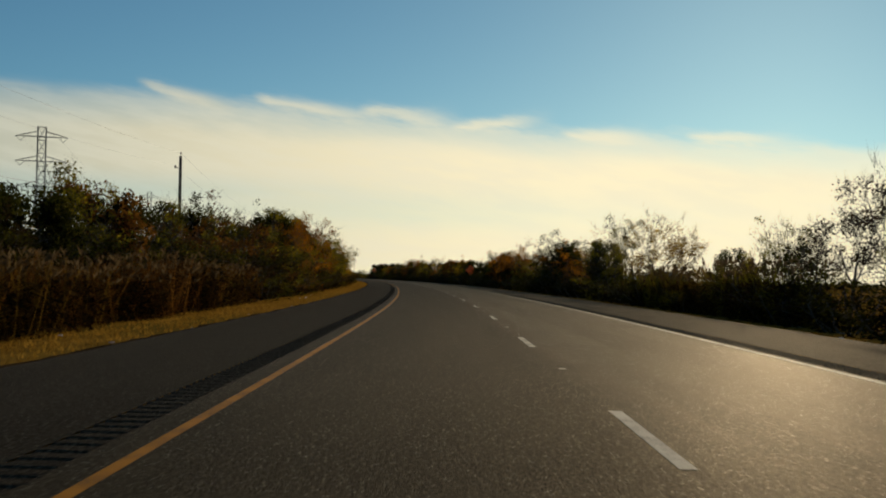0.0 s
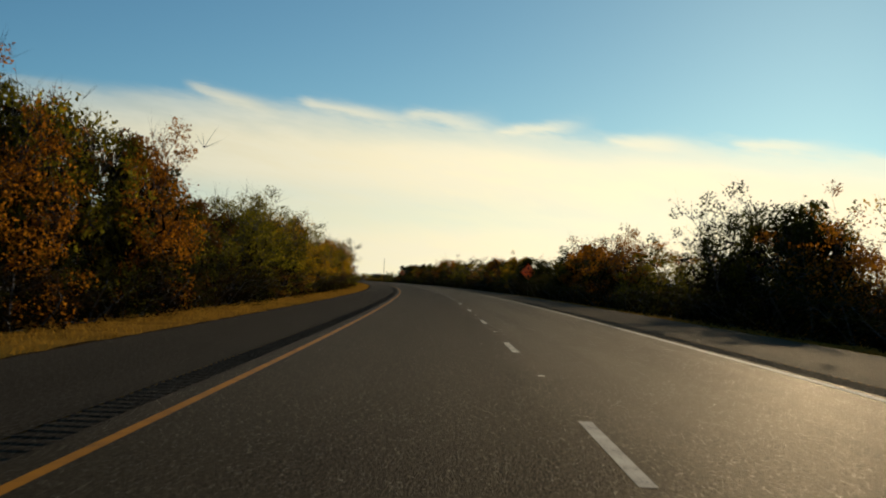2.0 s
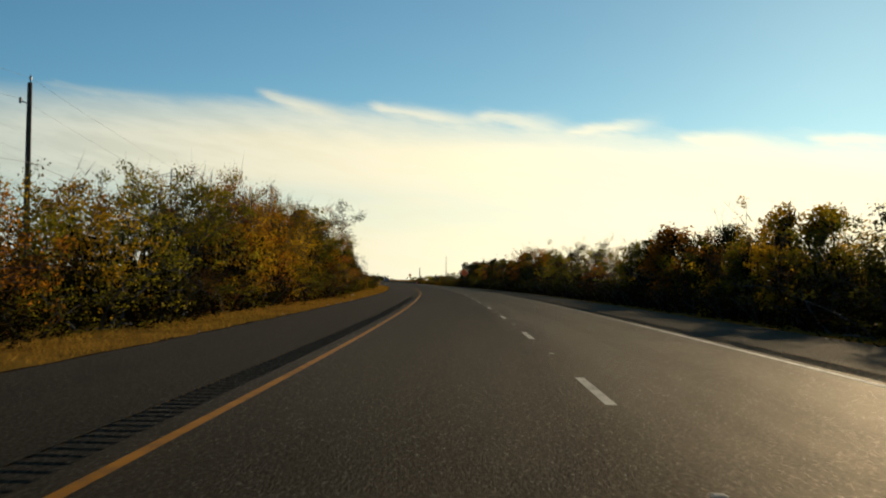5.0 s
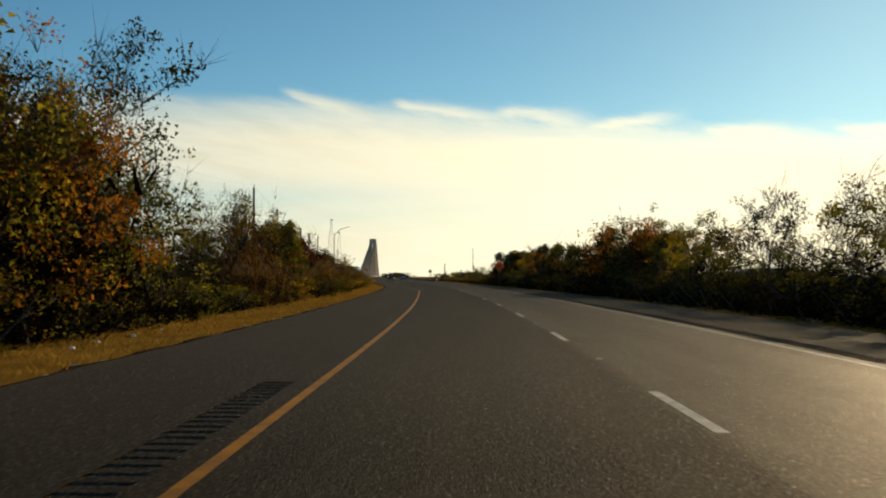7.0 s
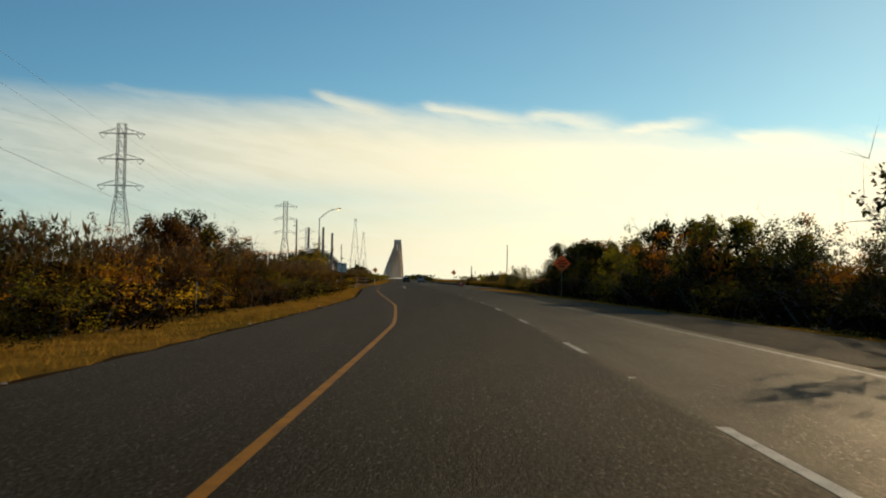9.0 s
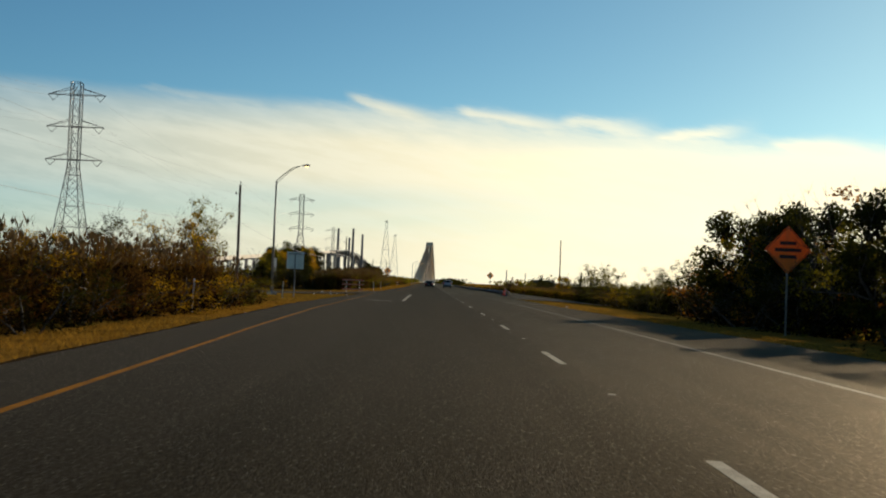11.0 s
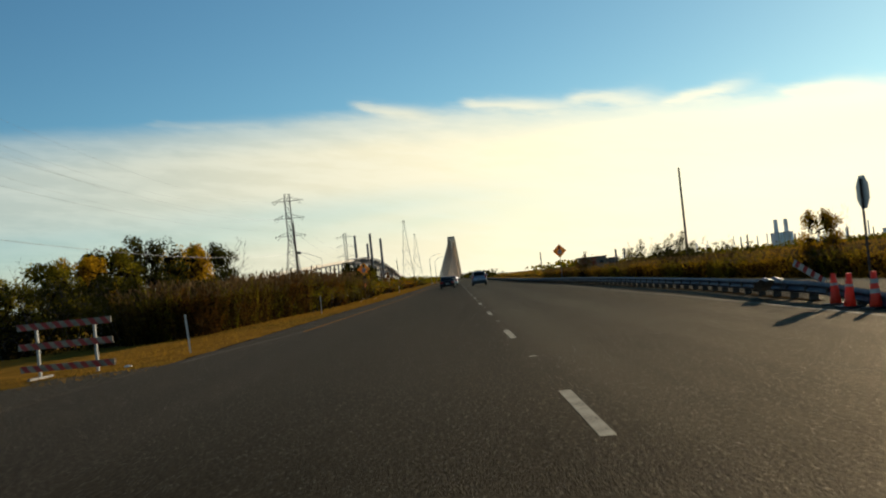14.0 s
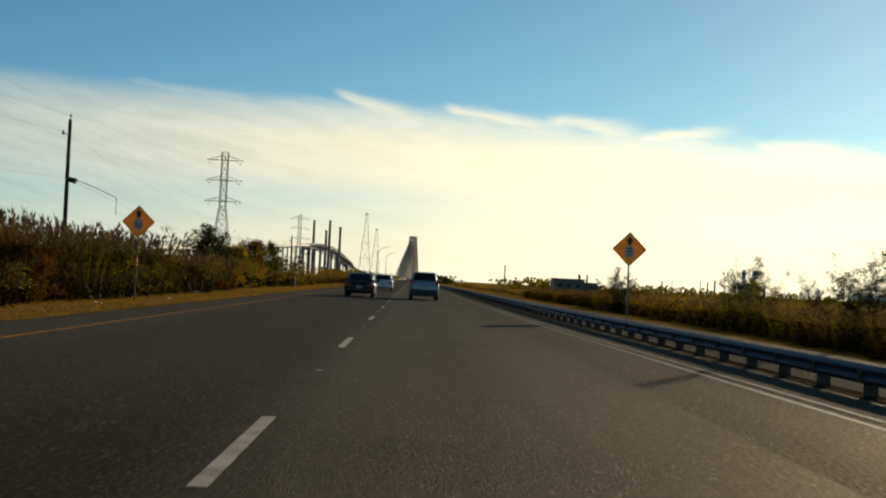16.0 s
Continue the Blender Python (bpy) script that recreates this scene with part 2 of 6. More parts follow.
def soil_mat(n):
    at = place(n)
    mid, fine = n.noise(at, 1.1, 4, 0.6), n.noise(at, 14.0, 4, 0.7)
    c = n.mix(n.remap(mid, 0.3, 0.7), rgb(0.020, 0.014, 0.008), rgb(0.060, 0.038, 0.017))
    c = n.mix(n.remap(fine, 0.5, 0.8, 0.0, 0.7), c, rgb(0.12, 0.075, 0.025))
    return shiny(n, c, 0.95, 0.0, fine, 0.9, 0.0, 0.05)


M_SOIL = material("dark_crumbled_soil", soil_mat)


def leaf_mat(name, dark, mid, bright, through=0.45):
    def build(n):
        each = n.add("ShaderNodeNewGeometry").outputs["Random Per Island"]
        whole = n.add("ShaderNodeObjectInfo").outputs["Random"]
        bough = n.remap(n.noise(place(n), 0.85, 2.0, 0.5), 0.34, 0.66)      # whole boughs turn colour together
        v = n.math("ADD", n.math("MULTIPLY", each, 0.32), n.math("MULTIPLY", bough, 0.68))
        c = n.mix(n.remap(v, 0.10, 0.58), rgb(*dark), rgb(*mid))
        c = n.mix(n.remap(v, 0.60, 0.98, 0.0, 0.8), c, rgb(*bright))
        c = n.mix(n.math("MULTIPLY", whole, 0.40), c, rgb(*(0.5 * v for v in mid)))
        d = n.add("ShaderNodeBsdfPrincipled")
        n.put(d.inputs["Base Color"], c)
        d.inputs["Roughness"].default_value = 0.8
        d.inputs["Specular IOR Level"].default_value = 0.0
        t = n.add("ShaderNodeBsdfTranslucent")
        n.put(t.inputs[0], c)
        m = n.add("ShaderNodeMixShader")
        m.inputs[0].default_value = through
        n.link(d.outputs[0], m.inputs[1])
        n.link(t.outputs[0], m.inputs[2])
        return m.outputs[0]
    return material(name, build)


M_LEAF = {
    "olive": leaf_mat("olive_leaves", (0.040, 0.038, 0.005), (0.150, 0.128, 0.010), (0.36, 0.270, 0.016), 0.60),
    "gold": leaf_mat("golden_leaves", (0.11, 0.062, 0.006), (0.37, 0.205, 0.010), (0.66, 0.38, 0.015), 0.60),
    "rust": leaf_mat("rusty_leaves", (0.075, 0.030, 0.005), (0.30, 0.112, 0.009), (0.52, 0.205, 0.012), 0.60),
    "red": leaf_mat("dark_red_leaves", (0.035, 0.010, 0.006), (0.12, 0.026, 0.010), (0.28, 0.060, 0.014), 0.5),
    "dark": leaf_mat("dark_green_leaves", (0.012, 0.013, 0.003), (0.036, 0.036, 0.006), (0.11, 0.095, 0.011), 0.45),
    "russet": leaf_mat("russet_leaves", (0.040, 0.018, 0.005), (0.125, 0.052, 0.009), (0.25, 0.112, 0.018), 0.5),
    "brown": leaf_mat("dead_brown_leaves", (0.016, 0.010, 0.004), (0.042, 0.024, 0.008), (0.095, 0.052, 0.015), 0.25),
    "straw": leaf_mat("straw_reeds", (0.08, 0.042, 0.009), (0.18, 0.092, 0.018), (0.28, 0.165, 0.038)),
    "reed": leaf_mat("green_brown_reeds", (0.055, 0.034, 0.006), (0.150, 0.083, 0.012), (0.27, 0.155, 0.024)),
    "plume": leaf_mat("reed_plumes", (0.07, 0.042, 0.018), (0.12, 0.078, 0.035), (0.19, 0.13, 0.062)),
    "grass": leaf_mat("dry_verge_grass", (0.15, 0.082, 0.013), (0.32, 0.170, 0.023), (0.48, 0.27, 0.042), 0.40),
}
# near-black twig colour: the shade inside the crowns is put into it
M_SHADEFILL = leaf_mat("shade_dark_twigs", (0.009, 0.007, 0.003), (0.018, 0.013, 0.005), (0.034, 0.024, 0.008), 0.04)
M_BARK = plain("grey_brown_bark", (0.055, 0.042, 0.032), 0.85, 0, 0.4, 5.0, 0.5)
M_POLE = plain("weathered_pole_wood", (0.060, 0.044, 0.032), 0.85, 0, 0.35, 2.0, 0.4)
M_STEEL = plain("weathered_galvanised_steel", (0.21, 0.20, 0.19), 0.6, 0.4, 0.25, 1.5)
def painted(name, low, high, rough, spec):
    """Dark paint with a faint gloss, duller where it is dirty."""
    def build(n):
        at = n.add("ShaderNodeTexCoord").outputs["Object"]
        big, small = n.noise(at, 1.3, 4), n.noise(at, 18.0, 4)
        c = n.mix(n.remap(big, 0.3, 0.7), rgb(*low), rgb(*high))
        return shiny(n, c, n.remap(small, 0.3, 0.7, rough, rough + 0.2), 0.0, None, 0.0, spec)
    return material(name, build)


M_RAIL = painted("blue_grey_rail_paint", (0.011, 0.020, 0.040), (0.022, 0.036, 0.064), 0.45, 0.22)
M_DARKSTEEL = plain("dark_structural_steel", (0.12, 0.13, 0.15), 0.55, 0.3, 0.2, 0.1)
M_PYLON = plain("lattice_steel", (0.16, 0.16, 0.16), 0.6, 0.4, 0.2, 0.3)
M_CONCRETE = plain("pale_concrete", (0.40, 0.36, 0.31), 0.85, 0, 0.15, 0.4, 0.2)
# far bridge concrete, raised pale in its colour to stand in for haze
M_HAZEPALE = plain("haze_pale_concrete", (0.74, 0.68, 0.57), 0.85, 0, 0.08, 0.2)
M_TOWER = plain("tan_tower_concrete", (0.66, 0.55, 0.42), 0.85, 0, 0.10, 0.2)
# lighter copy of the lattice steel: distance haze painted into the colour
M_HAZESTEEL = plain("haze_pale_lattice", (0.46, 0.46, 0.43), 0.6, 0.2, 0.15, 0.1)
M_WHITEPOST = plain("white_plastic", (0.60, 0.57, 0.51), 0.5, 0, 0.12, 6.0)


def backlit_skin(name, colour, through):
    """Sign sheeting or plastic; translucency is added to brighten faces away from the sun."""
    def build(n):
        at = n.add("ShaderNodeTexCoord").outputs["Object"]
        c = n.mix(n.remap(n.noise(at, 3.0), 0.3, 0.7), rgb(*(0.88 * v for v in colour)), rgb(*colour))
        t = n.add("ShaderNodeBsdfTranslucent")
        n.put(t.inputs[0], c)
        m = n.add("ShaderNodeMixShader")
        m.inputs[0].default_value = through
        n.link(shiny(n, c, 0.5), m.inputs[1])
        n.link(t.outputs[0], m.inputs[2])
        return m.outputs[0]
    return material(name, build)


M_ORANGE = backlit_skin("orange_sign_sheeting", (0.90, 0.22, 0.025), 0.22)
M_SIGNYELLOW = backlit_skin("yellow_sign_sheeting", (0.95, 0.45, 0.04), 0.26)
M_BLACK = plain("black_paint", (0.012, 0.012, 0.012), 0.5, 0, 0.2, 4.0)
M_RED = plain("red_paint", (0.34, 0.025, 0.018), 0.45, 0, 0.15, 4.0)
# white of boards that face away from the sun, shade mixed into the colour
M_SHADEDWHITE = plain("shade_dimmed_white_boards", (0.24, 0.19, 0.14), 0.7, 0, 0.3, 6.0)
M_WHITEP = plain("white_paint", (0.42, 0.40, 0.36), 0.5, 0, 0.12, 4.0)
M_SIGNBACK = plain("bare_aluminium", (0.42, 0.46, 0.46), 0.42, 0.5, 0.12, 2.0)
M_TYRE = plain("tyre_rubber", (0.018, 0.018, 0.018), 0.8, 0, 0.2, 6.0)
M_CONE = backlit_skin("orange_cone_plastic", (0.85, 0.085, 0.04), 0.35)
M_LITTER = plain("pale_litter", (0.65, 0.62, 0.56), 0.6, 0, 0.2, 9.0)
M_STONE = plain("pale_stone", (0.35, 0.30, 0.24), 0.9, 0, 0.3, 9.0, 0.4)
M_WIRE = plain("aluminium_wire", (0.12, 0.12, 0.12), 0.5, 0.4, 0.1, 0.1)
M_BROWNROOF = plain("brown_metal_siding", (0.12, 0.10, 0.085), 0.6, 0.1, 0.2, 0.2)
# bluish-white refinery colour that carries the far haze
M_HAZEGREY = plain("haze_pale_refinery_grey", (0.80, 0.84, 0.86), 0.6, 0.1, 0.15, 0.05)

# ---- building tools ----
class Shape:
    """Collects vertices and faces for one mesh."""

    def __init__(self):
        self.v, self.f = [], []

    def poly(self, pts):
        k = len(self.v)
        self.v.extend(tuple(p) for p in pts)
        self.f.append(tuple(range(k, k + len(pts))))

    def hexa(self, pts):
        """Eight corners: four below, four above, in the same order."""
        k = len(self.v)
        self.v.extend(tuple(p) for p in pts)
        for q in ((3, 2, 1, 0), (4, 5, 6, 7), (0, 1, 5, 4), (1, 2, 6, 5), (2, 3, 7, 6), (3, 0, 4, 7)):
            self.f.append(tuple(k + i for i in q))

    def box(self, c, size, m=None, taper=1.0):
        x, y, z = (s / 2 for s in size)
        pts = []
        for w, t in ((-z, 1.0), (z, taper)):
            for a, b in ((-x, -y), (x, -y), (x, y), (-x, y)):
                p = Vector((a * t, b * t, w))
                pts.append((m @ p if m else p) + Vector(c))
        self.hexa(pts)

    def tube(self, p0, p1, r0, r1, n=6, cap=True):
        p0, p1 = Vector(p0), Vector(p1)
        d = (p1 - p0).normalized()
        a = d.cross((0, 0, 1) if abs(d.z) < 0.9 else (1, 0, 0)).normalized()
        b = d.cross(a)
        k = len(self.v)
        for p, r in ((p0, r0), (p1, r1)):
            for i in range(n):
                t = 2 * math.pi * i / n
                self.v.append(tuple(p + a * (r * math.cos(t)) + b * (r * math.sin(t))))
        for i in range(n):
            j = (i + 1) % n
            self.f.append((k + i, k + n + i, k + n + j, k + j))
        if cap:
            self.f.append(tuple(k + i for i in range(n)))
            self.f.append(tuple(k + n + n - 1 - i for i in range(n)))

    def ring(self, pts_list, closed=True, caps=True):
        """Skins a row of equal cross-sections."""
        k, n = len(self.v), len(pts_list[0])
        for pts in pts_list:
            self.v.extend(tuple(p) for p in pts)
        for a in range(len(pts_list) - 1):
            for i in range(n if closed else n - 1):
                j = (i + 1) % n
                self.f.append((k + a * n + i, k + a * n + j, k + (a + 1) * n + j, k + (a + 1) * n + i))
        if closed and caps:
            self.f.append(tuple(k + n - 1 - i for i in range(n)))
            self.f.append(tuple(k + (len(pts_list) - 1) * n + i for i in range(n)))

    def mesh(self, name, mat, smooth=False):
        me = bpy.data.meshes.new(name)
        me.from_pydata(self.v, [], self.f)
        me.materials.append(mat)
        if smooth:
            me.polygons.foreach_set("use_smooth", [True] * len(me.polygons))
        me.update()
        return me


def part(name, shape, mat, parent, label="", smooth=False):
    ob = new(name, shape.mesh(name, mat, smooth) if isinstance(shape, Shape) else shape)
    ob.parent = parent
    if label:
        ob["label"] = label
    return ob


def bevel(ob, width, segments=2):
    m = ob.modifiers.new("bevel", "BEVEL")
    m.width, m.segments, m.limit_method = width, segments, "ANGLE"
    return ob


def thing(name, label, category, group="", kind=""):
    return tagged(new(name), label, category, group, kind)


def letters(name, text, size, mat, parent, m, label=""):
    cu = bpy.data.curves.new(name, "FONT")
    cu.body, cu.size, cu.align_x, cu.align_y, cu.extrude = text, size, "CENTER", "CENTER", 0.002
    cu.materials.append(mat)
    ob = new(name, cu)
    ob.parent = parent
    ob.matrix_basis = m
    if label:
        ob["label"] = label
    return ob


# ---- the road's line: metres along the dashed lane line, metres to its right ----
BENDS = [-12.37, -11.63, -10.9, -9.68, -8.85, -8.11, -7.3, -6.09, -5.27, -4.59, -3.35, -2.73, -1.69, -0.37, 0.0, 0.0]
RS = np.arange(-400.0, 4600.0)
RH = np.radians(np.interp(RS + 0.5, np.arange(-30.0, 450.0, 30.0), BENDS))
RX = np.concatenate([[0.0], np.cumsum(-np.sin(RH))])[:-1]
RY = np.concatenate([[0.0], np.cumsum(np.cos(RH))])[:-1]
RX, RY = RX - RX[790], RY - RY[790] + 390.0


def rd(s, u):
    """World x, y of a place s along and u to the right of the lane line."""
    h = np.interp(s, RS, RH)
    return np.interp(s, RS, RX) + u * np.cos(h), np.interp(s, RS, RY) + u * np.sin(h)


def heading(s):
    return math.degrees(float(np.interp(s, RS, RH)))


LEFT_U = [-400.0, -60.0, -30.0, -17.0, -12.0, -9.5, -7.2, -6.0]
LEFT_Z = [-0.9, -0.8, -0.7, -0.52, -0.32, -0.17, -0.05, -0.05]
RIGHT_U = [5.0, 5.8, 8.0, 11.0, 16.0, 30.0, 400.0]
RIGHT_Z = [-0.05, -0.05, -0.10, -0.25, -0.45, -0.6, -0.9]


def fall(u):
    """Height of the ground beside the road."""
    return np.interp(u, LEFT_U + RIGHT_U, LEFT_Z + RIGHT_Z)


def spot(s, u, dz=0.0):
    x, y = rd(s, u)
    return float(x), float(y), float(fall(u)) + dz


def ribbon(s0, s1, ua, ub, z, step=4.0, cross=1):
    """A strip of the road between two offsets (numbers or functions of s), with s, u as its UV map."""
    n = max(2, int((s1 - s0) / step) + 1)
    ss = np.linspace(s0, s1, n)
    a = np.array([ua(s) if callable(ua) else ua for s in ss])
    b = np.array([ub(s) if callable(ub) else ub for s in ss])
    v, uv, f = [], [], []
    for k in range(cross + 1):
        u = a + (b - a) * k / cross
        x, y = rd(ss, u)
        v.append(np.stack([x, y, np.full(n, z)], 1))
        uv.append(np.stack([u, ss], 1))
    v, uv = np.concatenate(v), np.concatenate(uv)
    for k in range(cross):
        for i in range(n - 1):
            p = k * n + i
            f.append((p, p + n, p + n + 1, p + 1))
    me = bpy.data.meshes.new("strip")
    me.from_pydata(v.tolist(), [], f)
    lay = me.uv_layers.new(name="UVMap")
    idx = np.empty(len(me.loops), dtype=np.int32)
    me.loops.foreach_get("vertex_index", idx)
    lay.data.foreach_set("uv", uv[idx].astype(np.float32).ravel())
    return me


def strip(name, s0, s1, ua, ub, z, mat, parent=None, step=4.0, cross=1, label=""):
    me = ribbon(s0, s1, ua, ub, z, step, cross)
    me.name = name
    me.materials.append(mat)
    ob = new(name, me)
    ob.parent = parent
    if label:
        ob["label"] = label
    return ob

# ---- ground, road and its markings ----
def axis(fine0, fine1, step, far0, far1):
    out = list(np.arange(fine0, fine1 + step, step))
    w, x = step, fine0
    lo = []
    while x > far0:
        w *= 1.5
        x -= w
        lo.append(max(x, far0))
    w, x = step, out[-1]
    hi = []
    while x < far1:
        w *= 1.5
        x += w
        hi.append(min(x, far1))
    return np.array(lo[::-1] + out + hi)


gx, gy = axis(-75, 60, 1.2, -4500, 4500), axis(-40, 720, 3.0, -3000, 4900)
X, Y = np.meshgrid(gx, gy)
yr = np.clip(Y, RY[0], RY[-1])
S = np.interp(yr, RY, RS)
U = (X - np.interp(yr, RY, RX)) * np.cos(np.interp(S, RS, RH))
Z = fall(U)
lump = np.array([noise.noise((x * 0.31, y * 0.31, 0.0)) for x, y in zip(X.ravel(), Y.ravel())]).reshape(X.shape)
Z = Z + lump * 0.07 * np.clip((np.abs(U) - 7.5) / 3.0, 0, 1)
nx = len(gx)
quads = [(j * nx + i, j * nx + i + 1, (j + 1) * nx + i + 1, (j + 1) * nx + i) for j in range(len(gy) - 1) for i in range(nx - 1)]
me = bpy.data.meshes.new("ground")
me.from_pydata(np.stack([X, Y, Z], 2).reshape(-1, 3).tolist(), [], quads)
me.materials.append(M_GROUND)
me.polygons.foreach_set("use_smooth", [True] * len(me.polygons))
tagged(new("ground", me), "flat dry golden grass and marshy ground", "ground", kind="structure")


def left_edge(s):
    return float(np.interp(s, [-400, 345, 372, 394, 409, 420, 440, 470, 500, 540, 4600], [-6.85, -6.85, -7.6, -8.2, -7.95, -7.85, -7.4, -7.0, -6.8, -6.4, -6.2])
                 + 0.07 * noise.noise((s * 0.45, 0, 0)) + 0.05 * noise.noise((s * 1.7, 3, 0)))


def right_edge(s):
    return float(np.interp(s, [-400, 300, 370, 396, 410, 440, 460, 4600], [7.5, 7.4, 6.6, 5.95, 5.58, 5.35, 6.75, 6.6])
                 + 0.08 * noise.noise((s * 0.45, 7, 0)) + 0.05 * noise.noise((s * 1.7, 9, 0)))


def yellow(s):
    return float(np.interp(s, [-400, 60, 130, 200, 312, 330, 352, 372, 388, 420, 448], [-3.56, -3.56, -3.63, -3.59, -3.66, -4.25, -5.45, -6.20, -6.60, -6.63, -6.95]))


def white_right(s):
    return float(np.interp(s, [-400, 0, 250, 375, 405, 425, 441, 4600], [3.85, 3.85, 3.7, 3.42, 3.40, 3.18, 3.0, 3.0]))


def white_far(s):
    return float(np.interp(s, [456, 474, 513, 531, 560, 4600], [5.3, 5.58, 5.65, 5.12, 4.7, 4.5]))


road = thing("road", "grey asphalt highway with two lanes and shoulders", "road", kind="structure")
strip("lane_surface", -300, 3300, -3.90, 3.98, 0.0, M_LANE, road, 4.0, 2)
RUMBLE0, RUMBLE1 = -20.0, 232.3
strip("left_shoulder", RUMBLE0, RUMBLE1, left_edge, -4.27, 0.0, M_SHOULDER_L, road, 1.0)
strip("left_shoulder", -300, RUMBLE0, left_edge, -3.90, 0.0, M_SHOULDER_L, road, 4.0)
strip("left_shoulder", RUMBLE1, 900, left_edge, -3.90, 0.0, M_SHOULDER_L, road, 1.0)
strip("left_shoulder", 900, 3300, -6.2, -3.90, 0.0, M_LANE, road, 8.0)
strip("right_shoulder", -300, 0, 3.98, right_edge, 0.0, M_SHOULDER_R, road, 4.0)
strip("right_shoulder", RUMBLE0 + 20, 300, 4.46, right_edge, 0.0, M_SHOULDER_R, road, 1.0)
strip("right_shoulder", 300, 432, 3.98, right_edge, 0.0, M_SHOULDER_R, road, 1.0)
strip("right_shoulder", 432, 464, 3.98, right_edge, 0.0, M_LANE, road, 1.0)
strip("right_shoulder", 464, 900, 3.98, lambda s: white_far(s) + 0.1, 0.0, M_OUTER, road, 1.0)
strip("dusty_edge", 464, 900, lambda s: white_far(s) + 0.1, right_edge, 0.0, M_SIDE, road, 1.0, label="pale dusty edge of the asphalt by the rail")
strip("gravel_strip", 466, 900, right_edge, lambda s: 8.5 + 0.25 * noise.noise((s * 0.4, 5, 0)), -0.03, M_GRAVEL, road, 1.0, 3, "pale gravel strip behind the rail")
strip("right_shoulder", 900, 3300, 3.98, 6.3, 0.0, M_LANE, road, 8.0)


def crumble(s, k):
    """Width of the bare soil along the asphalt's broken edge."""
    return 0.20 + 0.16 * noise.noise((s * 0.6, k, 0)) + 0.10 * noise.noise((s * 2.1, k, 4))


for a, b in ((-60, 437), (465, 900)):
    strip("dirt_edge", a, b, lambda s: left_edge(s) - crumble(s, 11), lambda s: left_edge(s) + 0.06, -0.02, M_SOIL, road, 0.6, label="dark crumbled soil at the asphalt's edge")
strip("dirt_edge", 20, 438, lambda s: right_edge(s) - 0.06, lambda s: right_edge(s) + crumble(s, 17), -0.02, M_SOIL, road, 0.6, label="dark crumbled soil at the asphalt's edge")


def rumble(name, s0, s1, ua, ub, mat):
    """Milled grooves: a corrugated band, level with the road between the grooves."""
    sh = Shape()
    s, rows = s0, []
    while s < s1:
        for ds, z in ((0.0, 0.0), (0.10, 0.0), (0.14, -0.012), (0.26, -0.012)):
            (xa, ya), (xb, yb) = rd(s + ds, ua), rd(s + ds, ub)
            rows.append(((xa, ya, z), (xb, yb, z)))
        s += 0.30
    sh.ring(rows, closed=False)
    ob = part(name, sh, mat, road, "band of milled grooves in the asphalt")
    ob["kind"] = "stuff"
    return ob


rumble("rumble_strip", RUMBLE0, RUMBLE1, -4.27, -3.89, M_SHOULDER_L)
rumble("rumble_strip", 0.0, 300.0, 3.98, 4.46, M_SHOULDER_R)

strip("yellow_line", -300, 443.2, lambda s: yellow(s) - 0.052, lambda s: yellow(s) + 0.052, 0.004, M_YELLOW, road, 1.5, label="solid yellow edge line")
strip("yellow_line", 474, 3300, lambda s: float(np.interp(s, [474, 515, 540], [-5.75, -5.04, -4.95])) - 0.06,
      lambda s: float(np.interp(s, [474, 515, 540], [-5.75, -5.04, -4.95])) + 0.06, 0.004, M_YELLOW, road, 3.0, label="faded yellow edge line")
strip("white_line", 443.2, 447.4, lambda s: float(np.interp(s, [443, 446.4, 447.4], [-6.93, -7.0, -7.35])) - 0.06,
      lambda s: float(np.interp(s, [443, 446.4, 447.4], [-6.93, -7.0, -7.35])) + 0.06, 0.004, M_WHITE, road, 0.4, label="white end of the edge line, hooked round the corner")
strip("white_line", 463, 474, lambda s: float(np.interp(s, [463, 466, 474], [-6.8, -6.6, -5.75])) - 0.06,
      lambda s: float(np.interp(s, [463, 466, 474], [-6.8, -6.6, -5.75])) + 0.06, 0.004, M_FADED, road, 1.0, label="curved faded corner line")
strip("white_line", -300, 190, lambda s: white_right(s) - 0.06, lambda s: white_right(s) + 0.06, 0.004, M_WHITE, road, 3.0, label="solid white edge line")
strip("white_line", 190, 441, lambda s: white_right(s) - 0.055, lambda s: white_right(s) + 0.055, 0.004, M_EDGE, road, 3.0, label="worn white edge line")
strip("white_line", 456, 3300, lambda s: white_far(s) - 0.045, lambda s: white_far(s) + 0.045, 0.004, M_EDGE, road, 3.0, label="solid white edge line")
strip("white_line", 492, 560, lambda s: white_far(s) + 0.27, lambda s: white_far(s) + 0.34, 0.004, M_EDGE, road, 3.0, label="second faint white line by the rail")
strip("white_line", 409.3, 441.6, -3.73, -3.51, 0.004, M_WHITE, road, 3.0, label="broad white turn lane line")

for k in range(-4, 150):
    s = k * 12.19
    if k == 5:       # one dash is broken in two
        for a, b in ((s - 3.05, s - 1.65), (s - 1.45, s)):
            strip("lane_dash", a, b, -0.06, 0.06, 0.004, M_WHITE, road, 1.6)
    else:
        strip("lane_dash", s - 3.05, s, -0.06, 0.06, 0.004, M_WHITE, road, 1.6)


